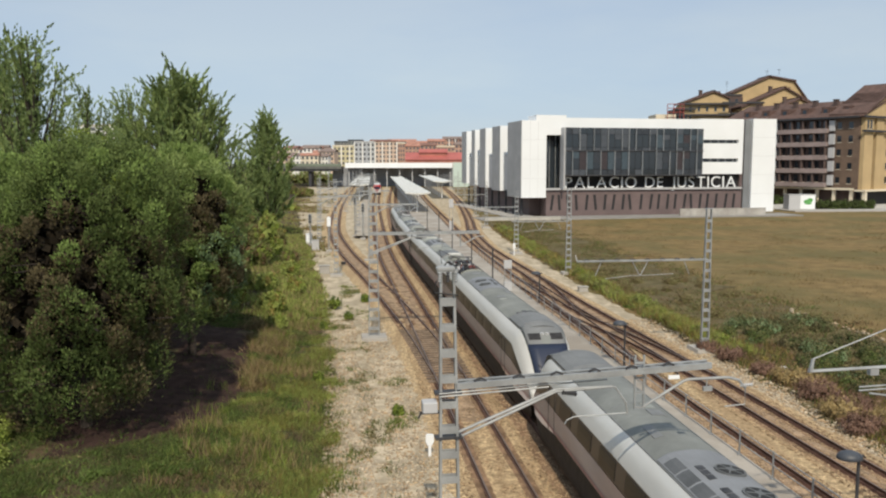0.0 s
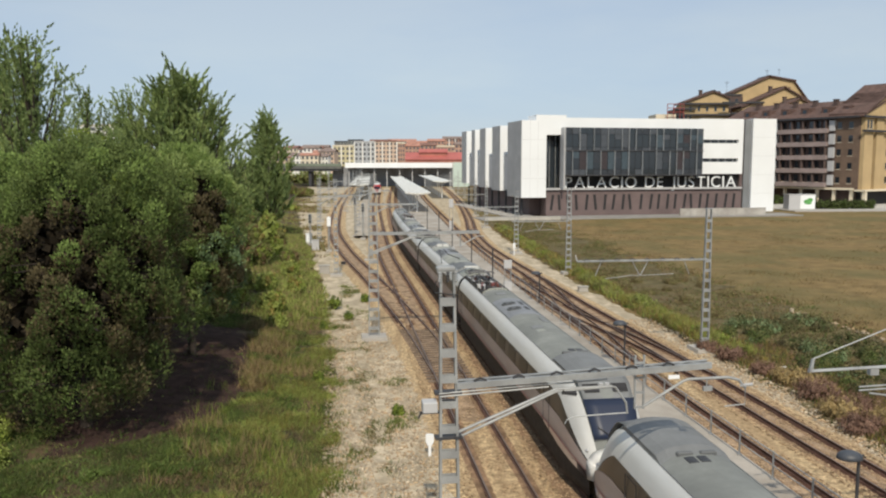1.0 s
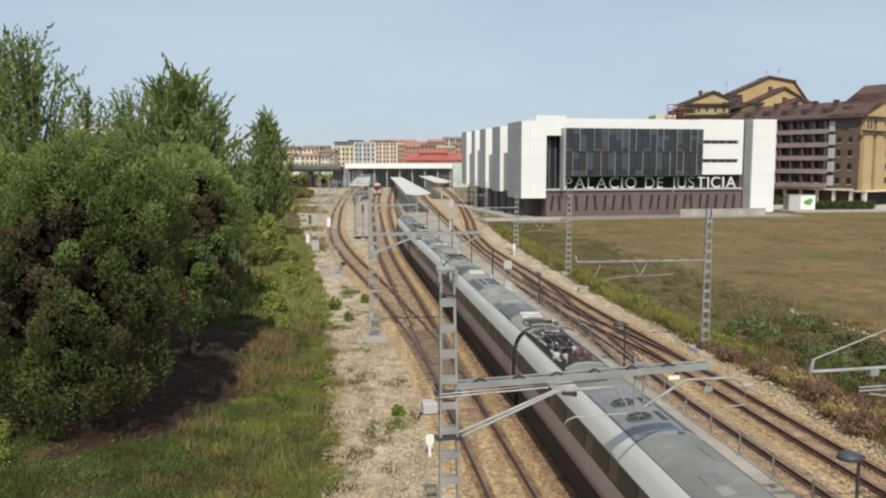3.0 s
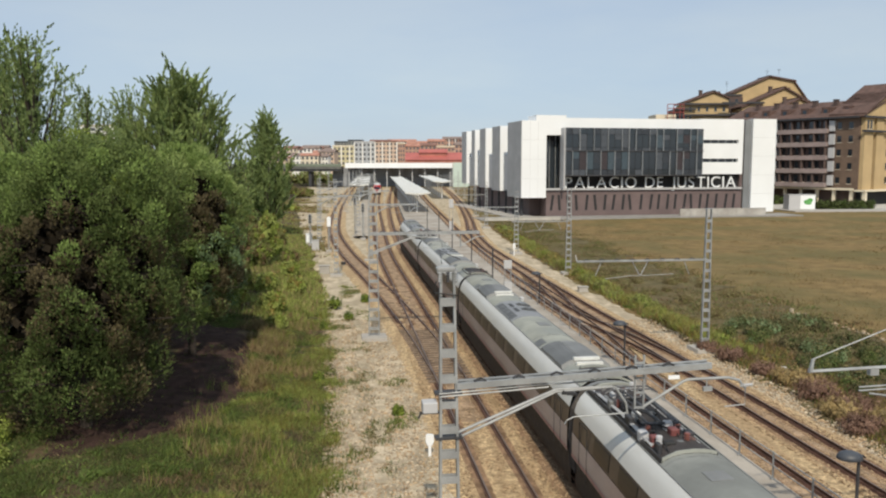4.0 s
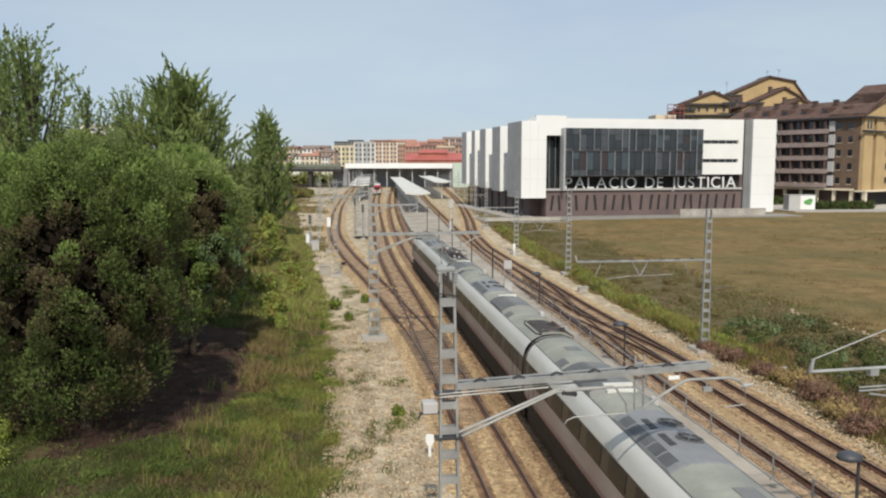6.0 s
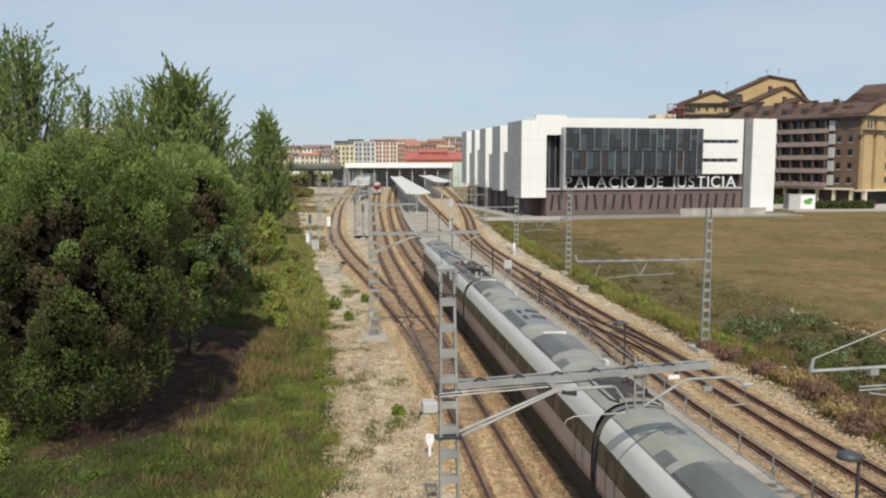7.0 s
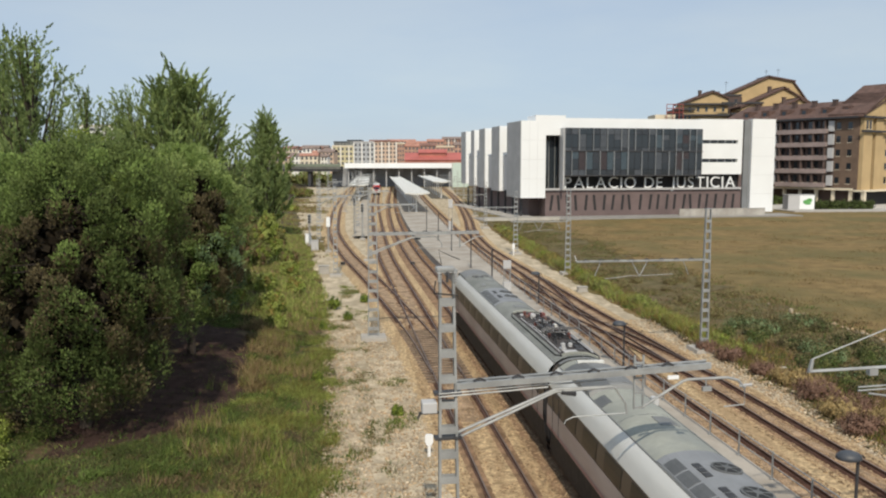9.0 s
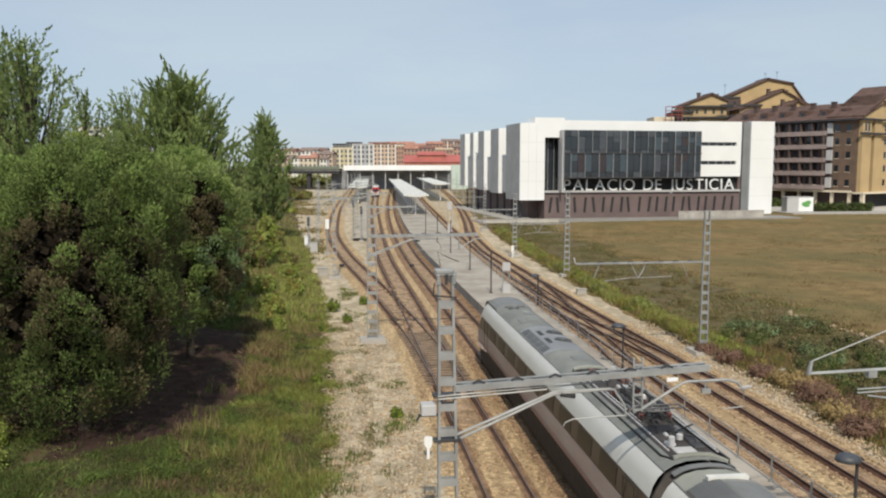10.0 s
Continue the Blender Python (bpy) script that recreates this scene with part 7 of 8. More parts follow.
    ob = new("crown", raw_mesh("crown", np.concatenate([v, v2]), np.concatenate([f, f2 + len(v)]), mats + [M_CROWNSHADE], np.concatenate([idx, np.full(len(f2), len(mats))])))
    ob.parent = t
    bm = bmesh.new()
    tube(bm, [(0, 0, -0.3), (0.1, 0, h * 0.4), (0.0, 0.1, h * 0.8)], [h * 0.022, h * 0.015, h * 0.004], 8)
    r2 = random.Random(seed)
    for k in range(16):
        a = r2.uniform(0, math.tau)
        zb = r2.uniform(0.06 + z_low * 0.6, 0.6) * h
        tube(bm, [(0, 0, zb), (rx * 0.5 * math.cos(a), ry * 0.5 * math.sin(a), zb + h * 0.06), (rx * 0.98 * math.cos(a), ry * 0.98 * math.sin(a), zb + h * 0.07)], [h * 0.008, h * 0.005, h * 0.002], 6)
    part("trunk", bm, M_BARK, t, "dark branching trunk")
    return t


def poplar(x, y, h, spread_, seed, label, limbs=40, per=7, size=0.15, low=0.1, wide=0.5, mats=None, weights=None, clump=0.3, dome=1.15, slim=0.3, rise_=1.0):
    """A tall tree of rising limbs with leafy twigs to their tips, so that the outline is spiky and open."""
    rng = np.random.default_rng(seed)
    t = thing("tree", pose(x, y, ground_at(x, y)), label, "tree")
    bm = bmesh.new()
    tube(bm, [(0, 0, -0.2), (0.1, 0.05, h * 0.35), (0.05, 0.1, h * 0.7), (0, 0, h * 0.95)], [h * 0.017, h * 0.012, h * 0.006, 0.02], 8)
    clumps, runs = [], []

    def leaves_on(p0, p1, p2, m, fat, r):
        for i in range(m):
            u = 0.15 + 0.87 * i / max(1, m - 1)
            q = (1 - u) ** 2 * p0 + 2 * u * (1 - u) * p1 + u * u * p2
            q2 = q + rng.normal(size=3) * fat * (1.15 - u) * np.array([1, 1, 0.8])
            clumps.append((*q2, r * (1.2 - 0.95 * u)))
            runs.append((p2 - p0) / np.linalg.norm(p2 - p0))

    for k in range(limbs):
        a = k * 2.4 + rng.uniform(-0.4, 0.4)
        tip = 0.28 + 0.72 * ((k + 0.5) / limbs) ** 0.85
        full = 1 - max(0.0, (tip - wide) / (1.02 - wide)) ** dome if tip > wide else 0.75 + 0.25 * tip / wide
        reach = spread_ * full * rng.uniform(0.7, 1.1) + 0.15
        zt = h * tip * rng.uniform(0.97, 1.02)
        zb = max(h * low * rng.uniform(0.7, 1.3), zt - reach * rng.uniform(0.9, 1.5) * rise_ - h * rng.uniform(0.1, 0.2))
        out = np.array([math.cos(a), math.sin(a), 0.0])
        p0 = np.array([0.0, 0.0, zb])
        p2 = out * reach + np.array([0, 0, zt])
        p1 = (p0 + p2) / 2 + out * reach * 0.18 - np.array([0, 0, 0.02 * h])
        tube(bm, [tuple((1 - u) ** 2 * p0 + 2 * u * (1 - u) * p1 + u * u * p2) for u in (0, 0.33, 0.66, 1.0)], [h * 0.006, h * 0.0045, h * 0.0025, 0.01], 5)
        leaves_on(p0, p1, p2, 24, 0.35, clump)
        for i in range(9):
            u = rng.uniform(0.25, 0.95)
            b0 = (1 - u) ** 2 * p0 + 2 * u * (1 - u) * p1 + u * u * p2
            d = out * rng.uniform(0.1, 0.7) + np.append(rng.normal(size=2) * 0.5, rng.uniform(0.6, 1.1))
            b2 = b0 + d / np.linalg.norm(d) * h * rng.uniform(0.05, 0.11)
            leaves_on(b0, (b0 + b2) / 2, b2, 9, 0.14, clump * 0.75)
    part("trunk", bm, M_BARK, t, "grey-brown trunk and steep limbs")
    leafy("crown", rng, clumps, per, size, mats or [M_POPLAR, M_POPLAR_DARK], weights or [0.6, 0.4], t, 1.0, (0.7, 0.7, 1.1), slim=slim, runs=runs)
    return t


GREEN_MIX = [M_CYPRESS, M_CYPRESS_LIGHT, M_CYPRESS_BROWN]
# the great dark evergreens on the bank
evergreen(-15.2, 33.2, 4.1, 3.7, 11.7, 3, "large dark green evergreen with dense tufted sprays on the bank", 330, 430, 0.12, GREEN_MIX, [0.5, 0.18, 0.32], [0.62, 0.38, 0.0], 0.66, top_power=2.5, z_low=0.08, low_power=3.0, brown=[0.4, 0.05, 0.55], brown_from=0.2, lean=(0.75, 0.2))
evergreen(-15.0, 47.0, 3.15, 3.0, 12.0, 8, "fresh green evergreen with brown patches on the bank", 260, 260, 0.15, GREEN_MIX + [M_POPLAR, M_TEAL], [0.0, 0.32, 0.05, 0.63, 0.0], [0.0, 0.3, 0.0, 0.7, 0.0], 0.55, z_low=0.2, brown=[0.08, 0.14, 0.78, 0.0, 0.0], brown_from=0.2, side=[0.05, 0.2, 0.3, 0.1, 0.35])
evergreen(-19.5, 44.5, 3.4, 3.0, 12.4, 9, "fresh green tree between dark evergreens", 190, 240, 0.15, [M_CYPRESS_LIGHT, M_POPLAR_DARK, M_LIME], [0.4, 0.4, 0.2], [0.25, 0.45, 0.3], 0.6)
evergreen(-24.0, 39, 3.4, 3.4, 11.6, 10, "dark green evergreen on the bank", 150, 220, 0.15, GREEN_MIX, [0.65, 0.23, 0.12], [0.6, 0.4, 0.0], 0.65)
evergreen(-19.5, 38.5, 3.0, 3.0, 11.2, 14, "dark green evergreen crowded between its neighbours", 150, 220, 0.15, GREEN_MIX, [0.6, 0.3, 0.1], [0.5, 0.5, 0.0], 0.6)
# tall open trees behind
DEEP = [0.35, 0.65]
poplar(-18.6, 57.0, 17.5, 4.5, 1, "tall light green tree with steep spiky limbs", limbs=190, per=9, size=0.34, low=0.08, wide=0.55, dome=2.6, slim=0.19, clump=0.2, rise_=1.3, weights=[0.45, 0.55])
poplar(-24.6, 48.5, 18.8, 1.9, 2, "tall slender green tree with an open crown", limbs=50, per=8, size=0.22, wide=0.75, dome=2.4, weights=DEEP, clump=0.24, rise_=1.6)
poplar(-27.4, 50.5, 19.0, 2.0, 4, "tall slender green tree with an open crown", limbs=50, per=8, size=0.22, wide=0.75, dome=2.4, weights=DEEP, clump=0.24, rise_=1.6)
poplar(-26.4, 60, 16.9, 2.0, 5, "tall thin green tree with an open crown", limbs=34, per=7, size=0.22, wide=0.75, dome=2.2, weights=DEEP, clump=0.24, rise_=1.6)
poplar(-24.0, 62, 17.0, 2.0, 6, "tall thin green tree with an open crown", limbs=34, per=7, size=0.22, wide=0.75, dome=2.2, weights=DEEP, clump=0.24, rise_=1.6)
poplar(-28.4, 130, 19.6, 4.0, 7, "lone tall poplar-like tree on the railway bank", limbs=64, size=0.6, per=5, low=0.08, wide=0.5, dome=1.9, slim=0.22, weights=[0.25, 0.75], clump=0.36, rise_=1.3)
for k, (x, y, h, r) in enumerate(((-44, 95, 12.5, 5), (-54, 104, 13, 5), (-66, 112, 14, 6), (-80, 118, 14, 6), (-40, 116, 8, 4), (-58, 150, 11, 5), (-98, 130, 14, 7), (-72, 170, 11, 5))):
    bush(x, y, r, r, h, 30 + k, "green tree in the belt behind the bank", 420, 16, 0.5, [M_CYPRESS_LIGHT, M_POPLAR, M_CYPRESS], [0.4, 0.35, 0.25], clump_r=0.9)
# a patch of bright herbs in the sun before the great evergreen
for k, (x, y, r, h) in enumerate(((-17.9, 30.6, 1.0, 0.9), (-16.6, 28.3, 0.8, 0.5), (-19.2, 32.0, 1.1, 1.1))):
    bush(x, y, r, r, h, 90 + k, "bright lime green leafy shrub on the bank", 90, 26, 0.12, [M_LIME, M_FRESH], [0.6, 0.4], clump_r=0.3, name="shrub", up=0.5, shell=0.5)
# shrubs along the bank
rngs = random.Random(77)
FRESH, OLIVE, BROWN = [M_FRESH, M_YELLOW, M_LIME], [M_HEDGE, M_LIME, M_DRYSHRUB], [M_DRYSHRUB, M_HEDGE, M_SHRUB]
for k, (x, y, r, h, mats) in enumerate((
        (-17.2, 90.0, 1.3, 2.6, OLIVE), (-20.4, 93.0, 1.35, 7.6, FRESH), (-20.3, 88.0, 1.5, 3.6, OLIVE), (-16.2, 84.0, 1.1, 2.0, FRESH), (-22.0, 86.0, 1.9, 5.0, BROWN), (-25.4, 98.0, 2.2, 5.6, BROWN),
        (-13.6, 73.5, 0.9, 1.7, FRESH), (-15.9, 71.5, 1.1, 2.0, FRESH), (-18.6, 73.0, 1.4, 3.0, OLIVE), (-13.3, 62.0, 1.1, 2.0, FRESH),
        (-16.6, 63.0, 1.2, 2.0, FRESH), (-21.3, 99.0, 1.6, 3.2, FRESH), (-22.5, 106.0, 1.9, 3.6, OLIVE), (-26.5, 112.0, 2.0, 3.4, OLIVE),
        (-11.9, 56.5, 0.7, 1.1, FRESH), (-31.5, 125.0, 2.2, 3.4, OLIVE), (-44.0, 200.0, 3.0, 3.0, OLIVE),
        (-50.0, 290.0, 4.0, 4.2, OLIVE), (-58.0, 300.0, 4.5, 4.6, OLIVE), (-41.0, 160.0, 2.4, 3.0, OLIVE), (-29.2, 112.0, 2.2, 6.0, BROWN), (-31.0, 119.0, 2.0, 4.6, BROWN), (-35.5, 146.0, 2.6, 5.0, BROWN), (-25.2, 121.0, 1.6, 2.6, FRESH),
        (-36.5, 172.0, 2.4, 2.0, OLIVE), (-42.0, 182.0, 3.0, 2.8, BROWN), (-47.0, 214.0, 3.2, 3.4, OLIVE), (-39.5, 208.0, 2.4, 1.8, FRESH))):
    h *= 0.78
    bush(x, y, r, r, h, 60 + k, "yellow-green shrub on the grassy bank" if mats is FRESH else "olive shrub on the grassy bank" if mats is OLIVE else "dry brown shrub on the grassy bank",
         int(60 + 40 * r), 26, 0.13 + 0.0012 * y, mats, [0.6, 0.2, 0.2], clump_r=0.34, name="shrub", up=0.7, shell=0.6)


def tufts(name, rng, pos, height, per, mats, weights, label, width=0.035, spread_=0.16, category="grass", arch=0.35):
    """Many grass blades, three corners each, in tufts at pos."""
    pos = np.asarray(pos, dtype=float)
    n = len(pos)
    which = rng.choice(len(mats), size=n, p=weights)
    h = height * rng.uniform(0.5, 1.4, size=(n, 1)) if np.isscalar(height) else np.asarray(height)[:, None]
    base = pos[:, None, :] + np.concatenate([rng.normal(size=(n, per, 2)) * spread_, np.zeros((n, per, 1))], axis=2)
    hh = h[:, :, None] * rng.uniform(0.55, 1.2, size=(n, per, 1))
    lean = rng.normal(size=(n, per, 2)) * arch
    tip = base + np.concatenate([lean * hh, hh], axis=2)
    ang = rng.uniform(0, math.tau, size=(n, per))
    side = np.stack([np.cos(ang), np.sin(ang), np.zeros_like(ang)], axis=2) * width * rng.uniform(0.6, 1.6, size=(n, per, 1))
    v = np.stack([base - side - [0, 0, 0.05], base + side - [0, 0, 0.05], tip], axis=2).reshape(-1, 3)
    f = np.arange(n * per * 3).reshape(-1, 3)
    ob = new(name, raw_mesh(name, v, f, mats, np.repeat(which, per)))
    return tagged(ob, label, category, kind="stuff")


def scatter(rng, n, y0, y1, a, c, keep=None, bias=1.0):
    out = []
    while len(out) < n:
        y = y0 + (y1 - y0) * rng.random() ** bias
        lo, hi = a(y), c(y)
        x = lo + (hi - lo) * rng.random()
        if x < 0 and 28.5 < y < 55 and x < SHADE_EDGE(y) + 0.3 * noise.noise((x, y, 0)) and x > (-27 if y > 33 else -16):
            if rng.random() > 0.04:
                continue
        if keep is None or keep(x, y) > rng.random():
            out.append((x, y, rise(x, y)))
    return out


rg = np.random.default_rng(5)


def patchy(s, k, lo=-0.15, hi=0.35):
    return lambda x, y: min(1.0, max(0.0, (noise.noise((x * s, y * s, k)) - lo) / (hi - lo)))


def bank(d0, d1):
    return (lambda y: EDGE_L(y) - d0), (lambda y: EDGE_L(y) + d1)


tufts("verge_grass", rg, scatter(rg, 9000, 22, 62, *bank(15, 0.3), patchy(0.5, 1, 0.02, 0.3), 1.2), 0.17, 10, [M_GRASSBLADE, M_SHRUB, M_DARKGREEN], [0.15, 0.4, 0.45], "low rough green grass on the bank", 0.014, 0.14, arch=0.7)
tufts("verge_grass", rg, scatter(rg, 12000, 22, 62, *bank(14, 0.2), patchy(0.35, 6, -0.35, 0.2)), 0.14, 9, [M_DRYSHRUB, M_STRAW, M_SHRUB, M_DARKBROWN], [0.17, 0.05, 0.53, 0.25], "low dry brown grass on the bank", 0.014, 0.14, arch=0.8)
tufts("bank_herbs", rg, scatter(rg, 5200, 22, 60, *bank(13, 0.1), patchy(0.7, 16, 0.0, 0.3)), 0.13, 12, [M_SHRUB, M_SHRUB, M_GRASSBLADE], [0.45, 0.4, 0.15], "broad-leaved green herbs low on the bank", 0.04, 0.13, "herbs", 1.3)
tufts("bank_herbs", rg, scatter(rg, 5000, 22, 36, *bank(12, -0.1), patchy(0.55, 71, -0.3, 0.1)), 0.12, 10, [M_SHRUB, M_DARKGREEN, M_GRASSBLADE, M_DARKBROWN], [0.35, 0.3, 0.1, 0.25], "dense low herbs at the foot of the bank", 0.022, 0.13, "herbs", 1.1)
tufts("verge_grass", rg, scatter(rg, 1300, 22, 40, *bank(3.4, 0.3), patchy(0.5, 81, -0.1, 0.25)), 0.2, 10, [M_STRAW, M_FRESH, M_DRYSHRUB], [0.35, 0.4, 0.25], "bright straw and green grass by the stony edge", 0.016, 0.16, arch=0.8)
tufts("verge_grass", rg, scatter(rg, 700, 24, 60, *bank(6, -0.2), patchy(0.3, 11, 0.0, 0.4)), 0.6, 9, [M_GRASSBLADE, M_LIME, M_STRAW], [0.3, 0.2, 0.5], "tall green and straw grass tufts", 0.018, 0.2)
tufts("verge_grass", rg, scatter(rg, 7500, 60, 150, *bank(14, 0.5), patchy(0.2, 2, -0.3)), 0.5, 9, [M_GRASSBLADE, M_STRAW, M_FRESH], [0.2, 0.3, 0.5], "rough yellow-green grass along the bank", 0.05, 0.35)
tufts("verge_grass", rg, scatter(rg, 13000, 24, 105, *bank(4.4, 0.6), patchy(0.45, 21, -0.05, 0.3)), 0.26, 10, [M_FRESH, M_GRASSBLADE, M_YELLOW], [0.4, 0.4, 0.2], "fresh yellow-green grass along the margin", 0.016, 0.16, arch=0.6)
tufts("verge_grass", rg, scatter(rg, 700, 22, 75, *bank(0.2, 1.3), patchy(0.9, 41, 0.05, 0.35)), 0.16, 10, [M_LIME, M_SHRUB, M_STRAW], [0.4, 0.35, 0.25], "thin grass straying over the stony edge", 0.014, 0.2, arch=0.7)
tufts("far_weeds", rg, scatter(rg, 900, 105, 330, lambda y: EDGE_L(y), lambda y: T1(y) - 2.6, patchy(0.09, 31, -0.1, 0.25)), 0.45, 8, [M_HEDGE, M_STRAW, M_DRYSHRUB], [0.4, 0.35, 0.25], "olive weeds on bare soil beside the siding", 0.12, 0.6)
tufts("dry_grass", rg, scatter(rg, 520, 40, 58, lambda y: SHADE_EDGE(y) - 0.3, lambda y: SHADE_EDGE(y) + 2.0, patchy(0.5, 91, -0.25, 0.2)), 0.55, 10, [M_STRAW, M_DRYSHRUB, M_CYPRESS_BROWN], [0.45, 0.35, 0.2], "tall dry beige grass at the edge of the shade", 0.02, 0.22, arch=0.6)
tufts("dry_grass", rg, scatter(rg, 1100, 23, 62, *bank(7, 0.0), patchy(0.3, 95, 0.0, 0.3)), 0.22, 10, [M_DRYSHRUB, M_CYPRESS_BROWN, M_REDDISH], [0.35, 0.45, 0.2], "dry brown grass patches on the bank", 0.018, 0.16, arch=0.8)
tufts("verge_grass", rg, scatter(rg, 5000, 105, 260, *bank(26, 0.3), patchy(0.12, 23, -0.3, 0.15)), 0.4, 8, [M_FRESH, M_STRAW, M_WITHERED], [0.35, 0.25, 0.4], "dry yellow-green grass beside the far siding", 0.09, 0.5)
# weeds in the stony margin
tufts("margin_weeds", rg, scatter(rg, 800, 22, 80, lambda y: EDGE_L(y) + 0.3, lambda y: min(EDGE_L(y) + 5.0, T2(y) - 2.5) if y < 45 else EDGE_L(y) + 4.2, patchy(0.4, 4, 0.12, 0.45)), 0.22, 12, [M_SHRUB, M_GRASSBLADE, M_STRAW], [0.45, 0.3, 0.25], "sparse green weeds in stony soil", 0.025, 0.14)
for k, (x, y, h) in enumerate(((-9.1, 66.5, 1.1), (-7.4, 62, 0.6), (-8.8, 58.5, 0.5), (-6.9, 70, 0.7), (-2.2, 38, 0.4), (-7.0, 44, 0.5))):
    bush(x, y, h * 0.6, h * 0.6, h, 130 + k, "small green bush growing in the stony margin", 40, 14, 0.14, [M_LIME, M_SHRUB], [0.6, 0.4], clump_r=0.22, name="shrub", up=0.5)
tufts("margin_weeds", rg, scatter(rg, 420, 22, 62, lambda y: EDGE_L(y) + 1.9, lambda y: EDGE_L(y) + 2.9, patchy(0.5, 54, -0.05, 0.25)), 0.2, 12, [M_SHRUB, M_CYPRESS_BROWN, M_STRAW], [0.4, 0.35, 0.25], "grey-green weeds in a line along the stony soil", 0.02, 0.16, arch=0.7)
# verge on the meadow side
tufts("meadow_grass", rg, scatter(rg, 9000, 42, 176, lambda y: FIELD(y) - 0.5, lambda y: FIELD(y) + 14 + 0.42 * y, patchy(0.12, 61, -0.4, 0.25), 1.2), 0.08, 6, [M_MEADOW_DRY, M_MEADOW_GREEN], [0.6, 0.4], "short dry grass of the meadow", 0.06, 0.5, arch=0.8)
tufts("railway_weeds", rg, scatter(rg, 6500, 30, 135, lambda y: EDGE_R(y) + 0.1, lambda y: EDGE_R(y) + 3.2, patchy(0.3, 8, -0.35, 0.2)), 0.3, 9, [M_SHRUB, M_YELLOW, M_REDDISH, M_DRYSHRUB], [0.35, 0.25, 0.15, 0.25], "yellow-green weeds beside the track", 0.04, 0.25)
tufts("railway_weeds", rg, scatter(rg, 17000, 34, 170, lambda y: EDGE_R(y) + 1.0, lambda y: max(FIELD(y) + 4.0, EDGE_R(y) + 2), lambda x, y: patchy(0.16, 3, -0.5, 0.2)(x, y) * min(1.0, max(0.0, (FIELD(y) + 4.0 - x) / 7.0)), 1.3), 0.2, 8, [M_SHRUB, M_WITHERED, M_CYPRESS_BROWN, M_DRYSHRUB], [0.22, 0.4, 0.1, 0.28], "low withered olive weeds of the verge", 0.04, 0.32, arch=0.6)
tufts("railway_weeds", rg, scatter(rg, 2600, 30, 54, lambda y: EDGE_R(y) + 0.3, lambda y: EDGE_R(y) + 4.5, patchy(0.35, 14, -0.3, 0.2)), 0.36, 10, [M_YELLOW, M_REDDISH, M_SHRUB, M_DRYSHRUB], [0.2, 0.3, 0.2, 0.3], "dry reddish and yellow weeds beside the track", 0.03, 0.22)
tufts("tall_grass", rg, scatter(rg, 3400, 50, 150, lambda y: EDGE_R(y) + 0.2, lambda y: EDGE_R(y) + 2.0, patchy(0.45, 44, -0.35, 0.1), 1.3), 0.62, 12, [M_FRESH, M_YELLOW, M_LIME, M_STRAW], [0.4, 0.25, 0.15, 0.2], "tall yellow-green grass in a line beside the track", 0.03, 0.2, arch=0.4)
for k in range(30):
    y = 37 + k * 4.0 + rngs.uniform(-1.2, 1.2)
    x = EDGE_R(y) + rngs.uniform(0.5, 1.5)
    h = rngs.uniform(0.4, 0.85)
    if y < 52:
        h *= 0.6
        mats = rngs.choice(([M_YELLOW, M_STRAW], [M_REDDISH, M_DRYSHRUB], [M_REDDISH, M_STRAW]))
    else:
        mats = rngs.choice(([M_HEDGE, M_YELLOW], [M_HEDGE, M_LIME], [M_HEDGE, M_FRESH]))
    bush(x, y, h * 1.1, h * 1.1, h, 200 + k, "low weedy bush beside the railway verge", 80, 20, 0.11 + 0.001 * y, mats, [0.5, 0.5], clump_r=0.3, name="shrub", up=0.5)
# dark brambles in the hollow below the meadow's edge
for k in range(44):
    y = 38.5 + 21.0 * rngs.random()
    x = EDGE_R(y) + 3.0 + rngs.random() * (28.6 - EDGE_R(y) - 3.0)
    h = rngs.uniform(0.3, 0.8) * min(1.0, max(0.35, (x - EDGE_R(y) - 2.0) / 4.0))
    bush(x, y, h * 2.0, h * 2.0, h, 260 + k, "dark green bramble bush in the hollow beside the meadow", 110, 24, 0.12, rngs.choice(([M_DARKGREEN, M_SHRUB, M_HEDGE], [M_DARKGREEN, M_WITHERED, M_TEAL], [M_DARKGREEN, M_CYPRESS_BROWN, M_WITHERED])), [0.4, 0.32, 0.28], clump_r=0.36, name="shrub", up=0.4)
for k in range(16):
    y = 58 + 26.0 * rngs.random()
    x = EDGE_R(y) + 2.0 + rngs.random() * max(1.0, FIELD(y) - EDGE_R(y) - 3.0)
    h = rngs.uniform(0.15, 0.35)
    bush(x, y, h * 3.0, h * 3.0, h, 310 + k, "low olive bramble patch on the verge", 120, 22, 0.11, [M_WITHERED, M_DRYSHRUB, M_HEDGE], [0.45, 0.3, 0.25], clump_r=0.4, name="shrub", up=0.4)
# small dry shrubs at the foot of the verge
TAN, RUST = [M_TAN, M_STRAW], [M_REDDISH, M_RUSSET]
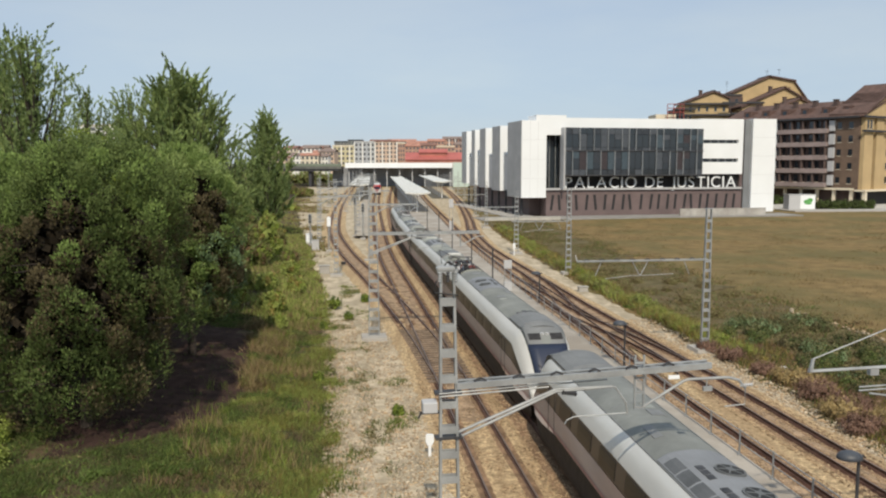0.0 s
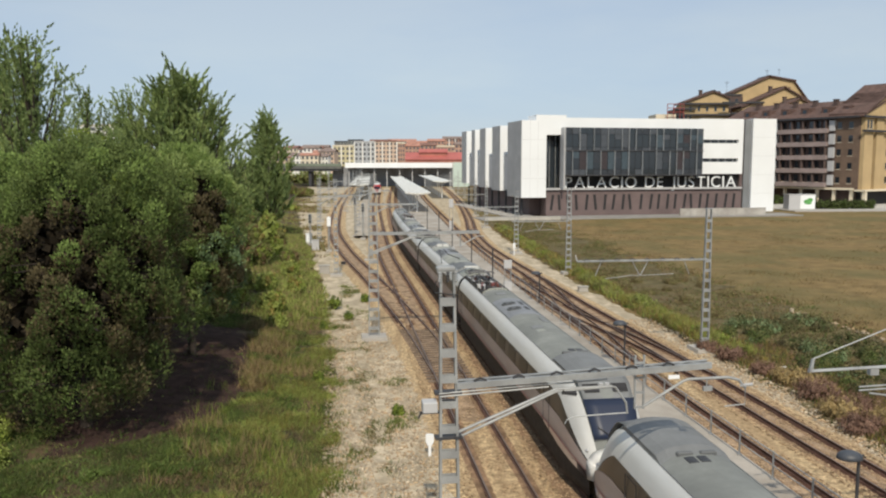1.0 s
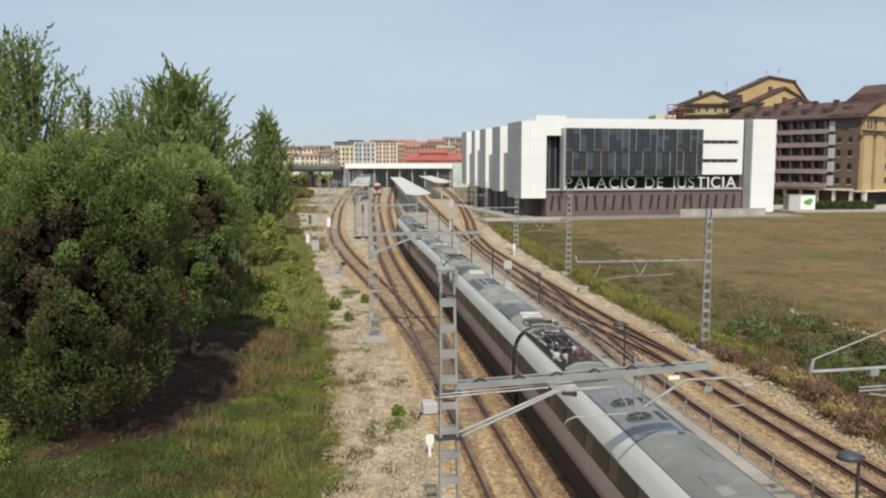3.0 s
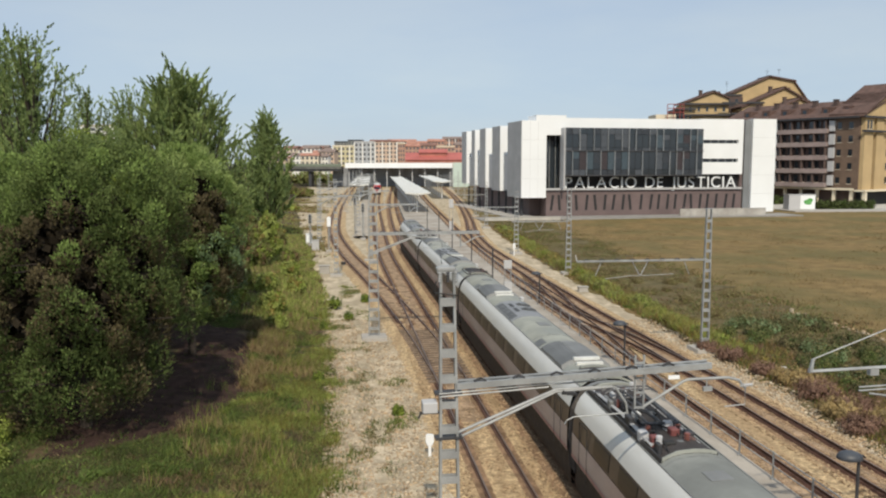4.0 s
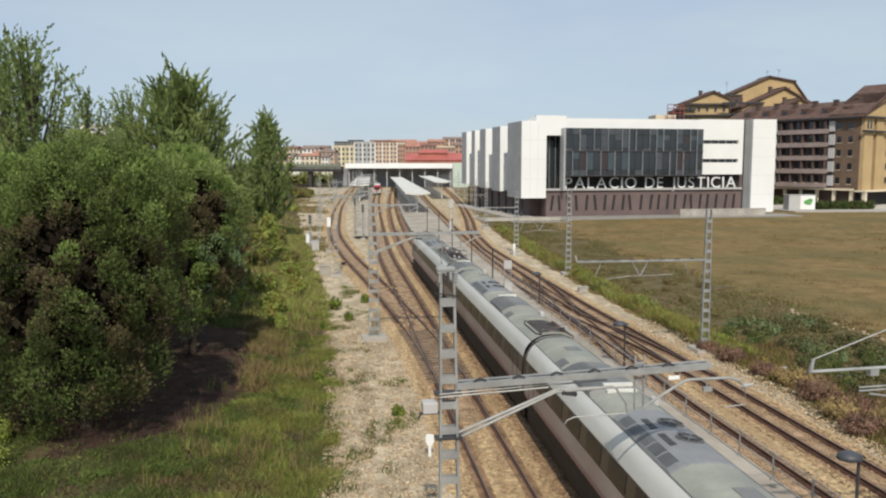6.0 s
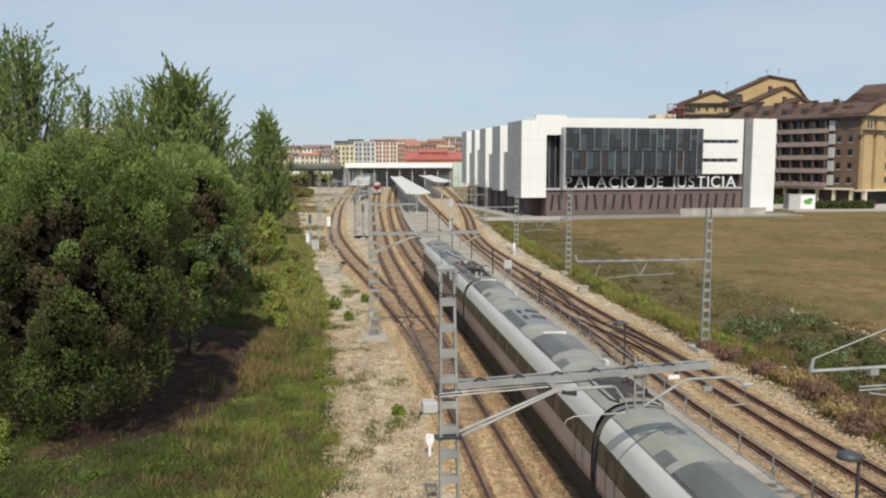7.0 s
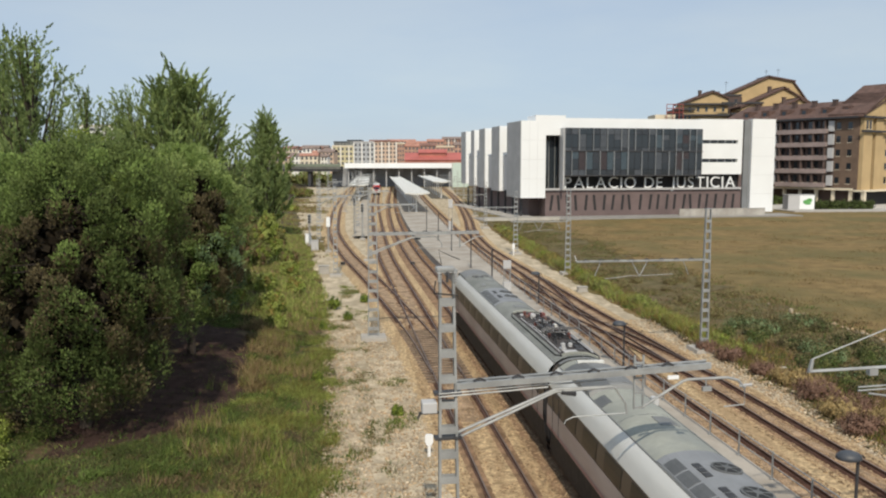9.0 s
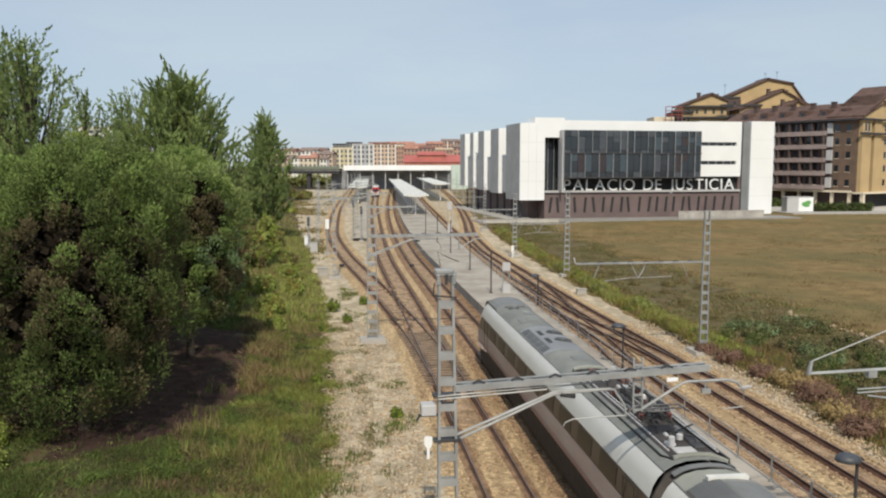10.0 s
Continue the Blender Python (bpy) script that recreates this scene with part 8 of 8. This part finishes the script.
for k, (x, y, h, mats) in enumerate(((17.9, 49.0, 0.7, RUST), (17.2, 51.2, 0.6, RUST), (18.6, 45.6, 0.55, RUST), (19.3, 43.6, 0.75, TAN), (19.4, 40.6, 0.9, RUST), (20.2, 42.6, 0.6, TAN), (19.2, 37.6, 0.8, TAN), (19.0, 35.4, 0.7, RUST), (20.0, 38.2, 0.8, RUST), (20.6, 36.0, 0.7, TAN))):
    h *= 1.2
    bush(x, y, h * 1.2, h * 1.2, h, 420 + k, "small rounded tan shrub beside the stony edge" if mats is TAN else "small rounded reddish brown shrub beside the stony edge", 110, 24, 0.09, mats, [0.6, 0.4], clump_r=0.2, name="shrub", up=0.5)
# belt of green under and behind the overpass
for k in range(12):
    bush(-150 + 8.2 * k, 452 + (k % 3) * 6, 6.5, 5, 6.0 + (k * 7 % 4) * 0.8, 380 + k, "olive green trees behind the far overpass", 60, 12, 1.0, [M_HEDGE, M_POPLAR], [0.5, 0.5], clump_r=1.3)
# hedge by the apartment houses
for k in range(7):
    bush(100.5 + 2.4 * k, 214 + 0.3 * k, 1.5, 1.3, 2.3, 320 + k, "clipped dark green hedge plant by the footway", 60, 14, 0.4, [M_DARKGREEN, M_SHRUB], [0.7, 0.3], clump_r=0.5, name="shrub")
for k in range(9):
    bush(86 + 3.0 * k, 236 + 0.5 * k, 1.7, 1.4, 2.6, 340 + k, "dark green hedge plant before the apartment arcade", 50, 14, 0.5, [M_DARKGREEN, M_SHRUB], [0.7, 0.3], clump_r=0.55, name="shrub")


# ---------------------------------------------------------------- stones
def stones(name, rng, pos, size, mats, label):
    n = len(pos)
    oct_v = np.array([(1, 0, 0), (0, 1, 0), (-1, 0, 0), (0, -1, 0), (0, 0, 0.7), (0, 0, -0.5)])
    oct_f = np.array([(0, 1, 4), (1, 2, 4), (2, 3, 4), (3, 0, 4), (1, 0, 5), (2, 1, 5), (3, 2, 5), (0, 3, 5)])
    a = rng.uniform(0, math.tau, n)
    s = size * rng.uniform(0.5, 1.5, (n, 1, 3)) * rng.uniform(0.6, 1.5, (n, 1, 1))
    v = oct_v[None] * s * (1 + 0.25 * rng.normal(size=(n, 6, 1)))
    ca, sa = np.cos(a)[:, None], np.sin(a)[:, None]
    v = np.stack([v[..., 0] * ca - v[..., 1] * sa, v[..., 0] * sa + v[..., 1] * ca, v[..., 2]], axis=2) + np.asarray(pos)[:, None, :]
    f = (oct_f[None] + (np.arange(n) * 6)[:, None, None]).reshape(-1, 3)
    return tagged(new(name, raw_mesh(name, v.reshape(-1, 3), f, mats, np.repeat(rng.choice(len(mats), size=n), 8))), label, "stones", kind="stuff")


M_STONE_A = material("pale_stone", (0.46, 0.385, 0.285), 0.9, vary=0.2, scale=2.0, island=0.35)
M_STONE_C = material("brown_stone", (0.25, 0.165, 0.095), 0.9, vary=0.2, scale=2.0, island=0.35)
M_STONE_B = material("tan_stone", (0.42, 0.30, 0.18), 0.9, vary=0.2, scale=2.0, island=0.35)


def lay(pts, z):
    return [(x, y, z) for x, y, _ in pts]


stones("margin_stones", rg, lay(scatter(rg, 14000, 20, 62, lambda y: EDGE_L(y), lambda y: T2(y) - 1.9, None, 1.2), -0.26), 0.055, [M_STONE_A, M_STONE_A, M_STONE_B], "loose pale stones in the margin")
stones("margin_stones", rg, lay(scatter(rg, 4500, 28, 62, lambda y: T5(y) + 1.5, lambda y: EDGE_R(y) + 0.3, None, 1.2), -0.26), 0.06, [M_STONE_A, M_STONE_B], "loose pale stones beside the track")
for line, half, g in ((T2, 1.9, 0.85), (T3, 1.9, 0.85), (T4, 1.4, 0.65), (T5, 1.5, 0.65)):
    stones("ballast_stones", rg, lay(scatter(rg, 11000, 20, 60, lambda y: line(y) - half, lambda y: line(y) + half, lambda x, y: abs(abs(x - line(y)) - g) > 0.24, 1.3), -0.155), 0.034, [M_STONE_B, M_STONE_B, M_STONE_C], "loose tan ballast stones")
stones("rubble", rg, lay(scatter(rg, 120, 46, 70, lambda y: FIELD(y) - 0.6, lambda y: FIELD(y) + 0.4, patchy(0.3, 9, -0.1, 0.2)), -0.2), 0.12, [M_STONE_A, M_STONE_B], "pale rubble at the edge of the meadow")


# ---------------------------------------------------------------- what moves
def motions():
    walk(first_car, car_rows(S_A, END, True))
    walk(second_car, car_rows(S_A, 28.2, False))
    walk(third_car, car_rows(S_B, 28.6, False))
    walk(last_car, car_rows(S_C, 26.5, False))
    lead = S_A - 2 * (END + NOSE) - 1.0
    walk(lead_car, car_rows(lead, END, False))
    walk(lead_mid, car_rows(lead, 28.6, True))


motions()
